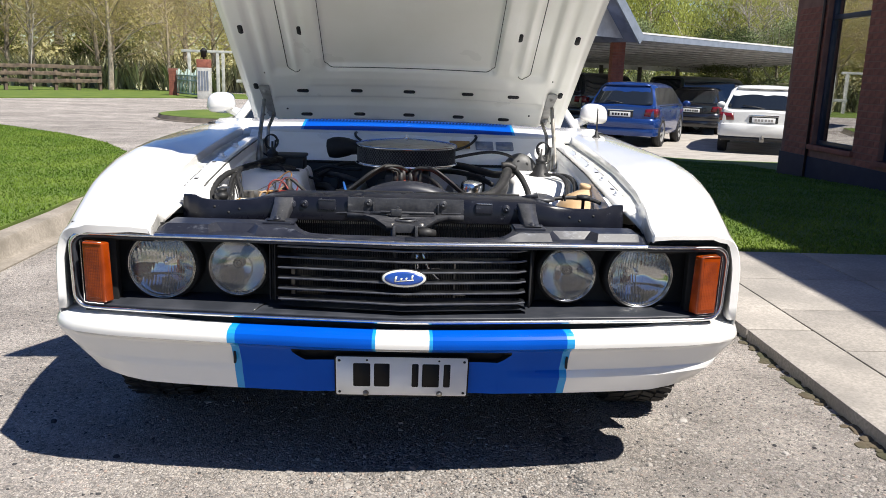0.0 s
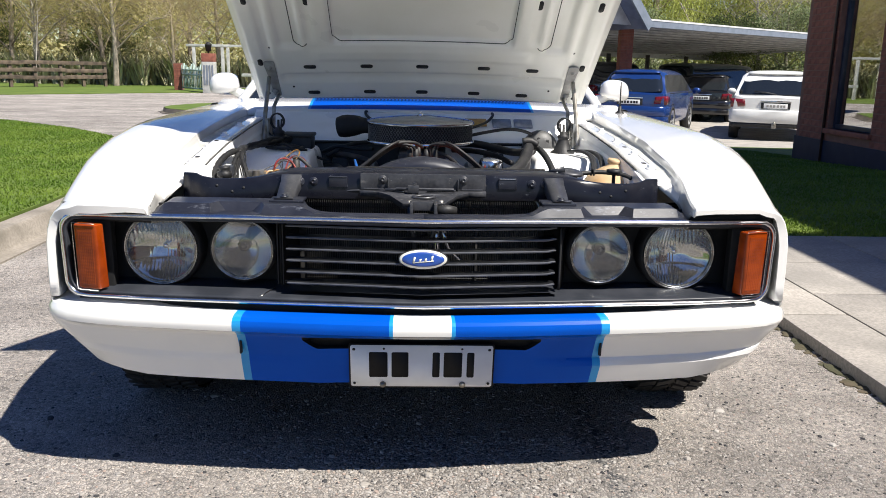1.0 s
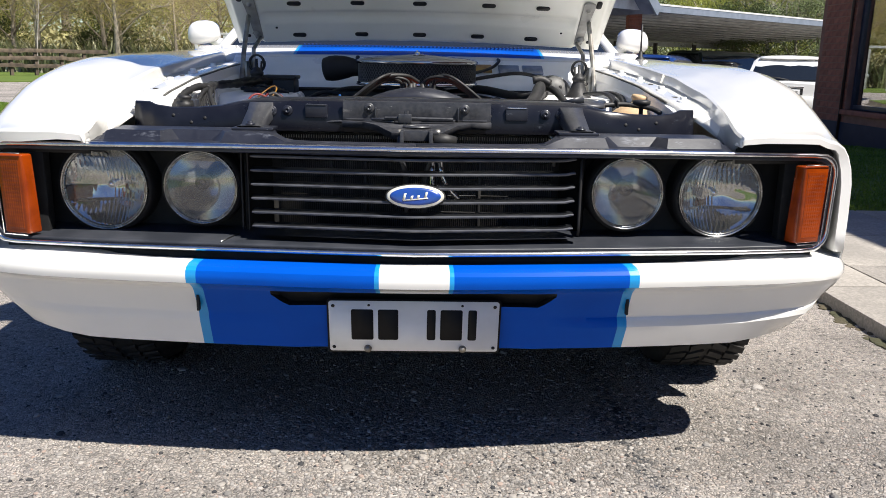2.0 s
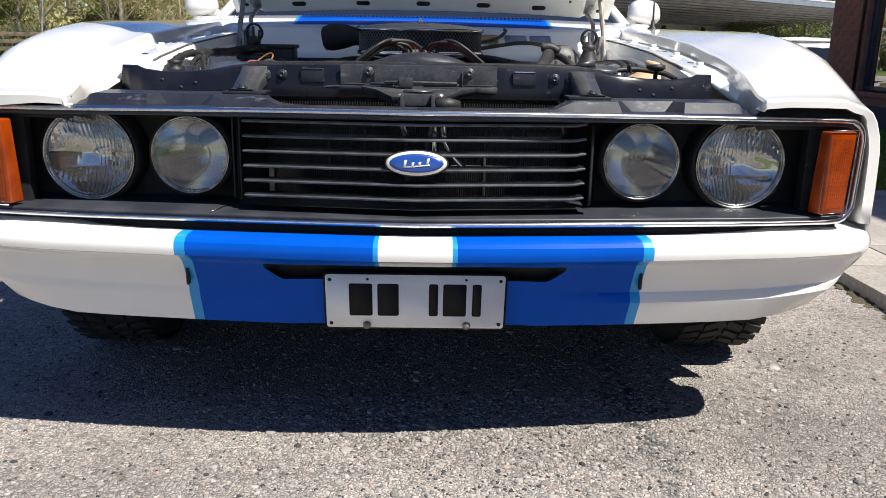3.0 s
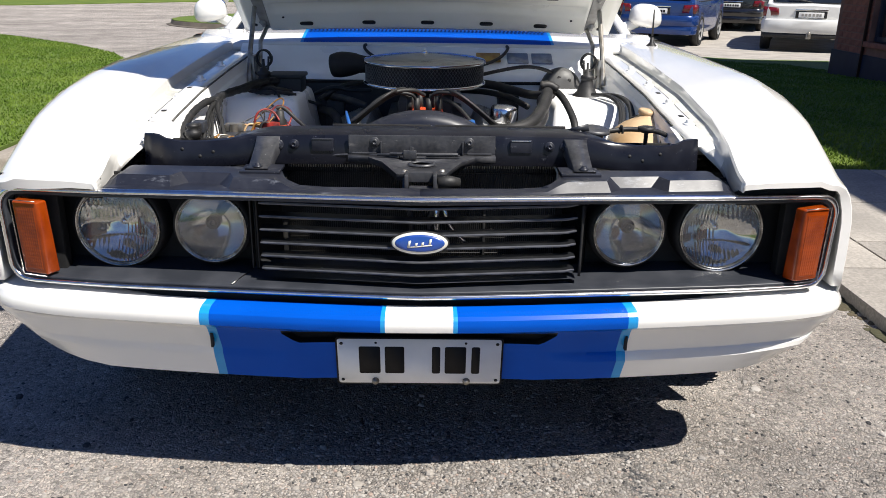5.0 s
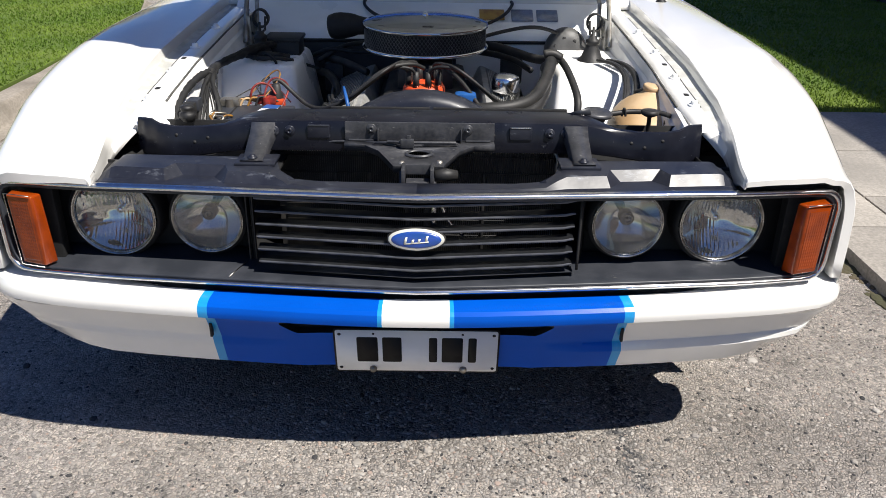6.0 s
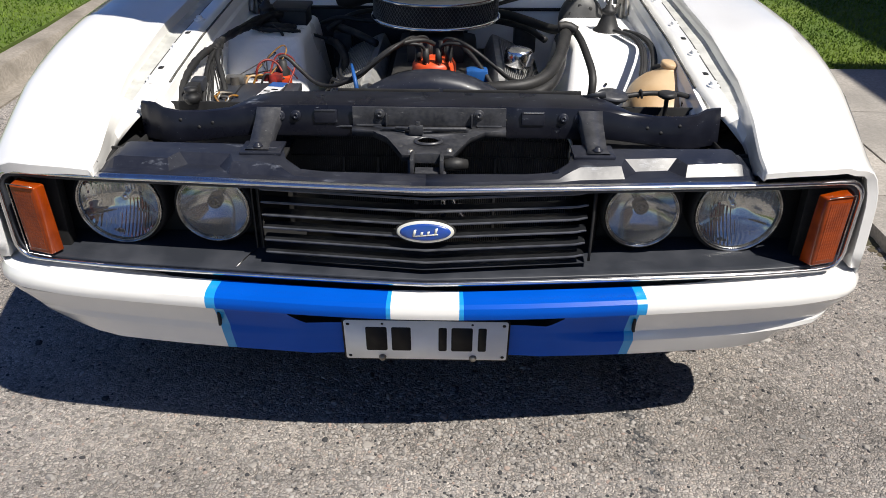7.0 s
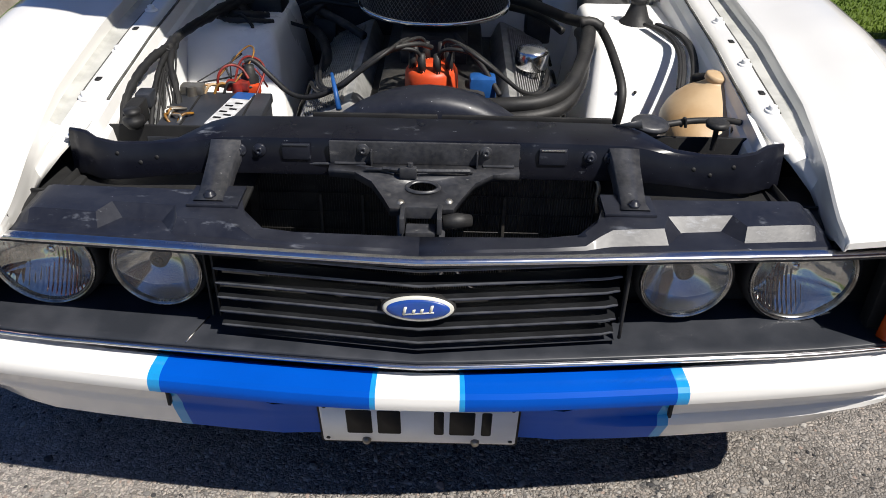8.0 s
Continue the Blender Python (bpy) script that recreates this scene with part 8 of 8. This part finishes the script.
def plant(label, meshes, bark, leaf, spots, seed=1, group="", z=0.0):
    wm, lm = meshes
    wm.materials.append(bark)
    lm.materials.append(leaf)
    r = random.Random(seed)
    for i, (x, y, s) in enumerate(spots):
        t = thing("tree", label, "tree", Matrix.Translation((x, y, z + ground_z(x, y))) @ Matrix.Rotation(r.uniform(0, 6.28), 4, "Z") @ Matrix.Scale(s, 4), group)
        for nm, me in (("trunk", wm), ("crown", lm)):
            o = new(nm, me)
            o.parent = t


budding = tree_meshes(11, 8.5, 3.2, 24000, 0.046, 0.0, 18, 12, 0.11, 0.2, 0.22)
budding2 = tree_meshes(12, 8.0, 3.0, 22000, 0.046, 0.05, 18, 12, 0.10, 0.18, 0.22)
willow = tree_meshes(13, 9.5, 3.6, 34000, 0.058, 0.9, 13, 8, 0.22, 0.35, 0.26)
dense = tree_meshes(14, 6.0, 2.6, 24000, 0.055, 0.1, 12, 7, 0.13, 0.08)
bare = tree_meshes(15, 9.0, 2.6, 2500, 0.03, -0.3, 22, 16, 0.11, 0.15)
plant("budding tree with fine olive-brown spring foliage", budding, BARK, LEAF_A, [(-13.4, 35.0, 1.0), (-17.5, 36.5, 1.1), (-9.6, 38, 1.0), (-23, 37.5, 1.05), (-27.5, 40, 1.1), (-12.2, 43, 1.2), (-5.0, 42, 1.0), (-15.2, 40.5, 1.0), (-20.5, 36.0, 0.9), (-7.4, 36.8, 0.75), (-30, 35.5, 1.0)], 2, "trees beyond the fence")
plant("bushy young tree with brownish spring buds", budding2, BARK, LEAF_D, [(-15.3, 38.5, 1.05), (-20, 39.5, 1.15), (-11.2, 36.2, 0.8), (-25.5, 36.5, 1.0), (-31, 38, 1.1)], 3, "trees beyond the fence")
plant("tall weeping willow with fresh yellow-green leaves", willow, BARK, LEAF_B, [(-20.5, 47, 1.2), (-14.5, 48, 1.1), (-28, 49, 1.2), (-7.6, 40.5, 0.8), (6.5, 36, 1.05), (11, 37, 1.1), (15.5, 37.5, 1.0), (20, 40, 1.1), (2, 42, 1.1)], 4, "willows round the yard")
plant("dense dark evergreen shrub tree", dense, BARK, LEAF_C, [(-6.2, 45, 1.1), (-16.5, 43.0, 0.9), (-23.5, 43.5, 1.0), (9, 32.5, 0.75), (12.8, 32, 0.7), (16, 33, 0.8), (6.0, 31.5, 0.7), (19.5, 34, 0.8), (-30, 44, 1)], 5, "evergreens behind the yard")
plant("bare pale-barked tree with many fine upright twigs", bare, BIRCH, LEAF_D, [(17.5, 34.5, 1.0), (19.3, 33, 0.9), (15.6, 35, 0.9), (21.5, 36, 1.0), (-4.5, 37, 0.8)], 6, "bare trees behind the carport")
sap = thing("tree", "thin staked sapling in front of the fence", "tree", pose(-15.6, 32.2, 0))
bm = bmesh_new()
tube(bm, [(0, 0, -0.1), (0.05, 0, 1.2), (0.25, 0, 2.6), (0.3, 0, 3.6)], [0.03, 0.026, 0.018, 0.005], 6, smooth=1)
for k in range(16):
    h = 1.2 + 0.14 * k
    a = k * 2.4
    tube(bm, [(0.05 + 0.08 * k / 16, 0, h), (0.1 + 0.5 * math.cos(a), 0.5 * math.sin(a), h + 0.5)], [0.012, 0.003], 4)
part("trunk", bm, BIRCH, sap)


def scatter_blades(name, label, spots, n, mt, length, width, seed, splay):
    r = random.Random(seed)
    verts, faces = [], []
    for x, y, z in spots:
        for i in range(n):
            a = r.uniform(0, 6.28)
            ln = length * r.uniform(0.6, 1.2)
            o = Vector((math.cos(a), math.sin(a), 0))
            w = Vector((-o.y, o.x, 0)) * width * r.uniform(0.6, 1.2)
            b = Vector((x + r.uniform(-0.25, 0.25), y + r.uniform(-0.25, 0.25), z))
            mid = b + o * ln * splay * 0.5 + Vector((0, 0, ln * 0.6))
            tip = b + o * ln * splay * r.uniform(0.7, 1.3) + Vector((0, 0, ln * r.uniform(0.6, 1.0)))
            k = len(verts)
            verts += [b - w * 0.5, b + w * 0.5, mid + w * 0.5, mid - w * 0.5, tip]
            faces += [(k, k + 1, k + 2, k + 3), (k + 3, k + 2, k + 4)]
    me = bpy.data.meshes.new(name)
    me.from_pydata(verts, [], faces)
    me.materials.append(mt)
    return tagged(new(name, me), label, "shrub", "", "stuff")


def far_woods(name, label, spots, mt, seed):
    """Loose foliage of the wood that closes the view behind the nearer trees."""
    r = random.Random(seed)
    verts, faces = [], []
    for x0, x1, y0, y1, top, n in spots:
        for i in range(n):
            x, y = r.uniform(x0, x1), r.uniform(y0, y1)
            crest = top * (0.72 + 0.28 * noise.noise(Vector((x * 0.22, y * 0.1, seed))))
            p = Vector((x, y, crest * r.random() ** 0.8))
            u = Vector((r.uniform(-1, 1), r.uniform(-1, 1), r.uniform(-1, 1))).normalized()
            v = u.orthogonal().normalized()
            s = r.uniform(0.10, 0.24)
            k = len(verts)
            verts += [p - u * s, p + v * s * 0.5, p + u * s, p - v * s * 0.5]
            faces.append((k, k + 1, k + 2, k + 3))
    me = bpy.data.meshes.new(name)
    me.from_pydata(verts, [], faces)
    me.materials.append(mt)
    return tagged(new(name, me), label, "trees", "", "stuff")


LEAF_E = mat("mixed_far_leaf", (0.40, 0.37, 0.18), 0.7, island=0.4)
leafy(LEAF_E, 0.3)
far_woods("far_woods", "mixed olive woodland behind the fence trees", [(-60, 2, 50, 58, 6.5, 30000), (-40, -3, 44, 47, 3.0, 7000)], LEAF_E, 5)
far_woods("far_woods", "dim green woodland behind the carport", [(0, 40, 44, 50, 7.0, 16000)], LEAF_C, 6)
r = random.Random(21)
scatter_blades("flax_hedge", "dark flax clumps growing behind the fence", [(-34 + 30 * r.random(), 36.2 + 3.0 * r.random(), 0) for _ in range(220)], 26, FLAX, 1.5, 0.10, 22, 0.55)
scatter_blades("flax_hedge", "dark shrubs behind the carport", [(3 + 22 * r.random(), 30.0 + 2.5 * r.random(), -0.35) for _ in range(90)], 26, FLAX, 1.5, 0.10, 23, 0.6)


def turf(name, label, inside, box, n, h, seed, zf):
    """Short grass blades over a lawn, denser close by."""
    g = random.Random(seed)
    verts, faces = [], []
    x0, x1, y0, y1 = box
    while len(faces) < n:
        x, y = g.uniform(x0, x1), y0 + (y1 - y0) * g.random() ** 1.6
        if not inside(x, y):
            continue
        a = g.uniform(0, 6.28)
        s = h * g.uniform(0.5, 1.3)
        w = 0.0045 * (1 + 0.10 * y)
        lx, ly = g.uniform(-0.6, 0.6) * s, g.uniform(-0.6, 0.6) * s
        z = zf(x, y)
        k = len(verts)
        verts += [(x - w * math.cos(a), y - w * math.sin(a), z), (x + w * math.cos(a), y + w * math.sin(a), z), (x + lx, y + ly, z + s)]
        faces.append((k, k + 1, k + 2))
    me = bpy.data.meshes.new(name)
    me.from_pydata(verts, [], faces)
    me.materials.append(BLADE)
    return tagged(new(name, me), label, "grass", "", "stuff")


def in_poly(poly):
    def test(x, y):
        c = False
        for i in range(len(poly)):
            (x1, y1), (x2, y2) = poly[i], poly[i - 1]
            if (y1 > y) != (y2 > y) and x < (x2 - x1) * (y - y1) / (y2 - y1) + x1:
                c = not c
        return c
    return test


turf("grass", "short bright grass blades of the lawn", in_poly(LEFT), (-9, -2.45, 1.5, 12.5), 170000, 0.017, 31, lambda x, y: 0.141)
turf("grass", "short grass blades of the shaded lawn", in_poly(RIGHT), (1.6, 6.0, 3.2, 12.5), 60000, 0.018, 32, lambda x, y: 0.03 + ground_z(x, y))
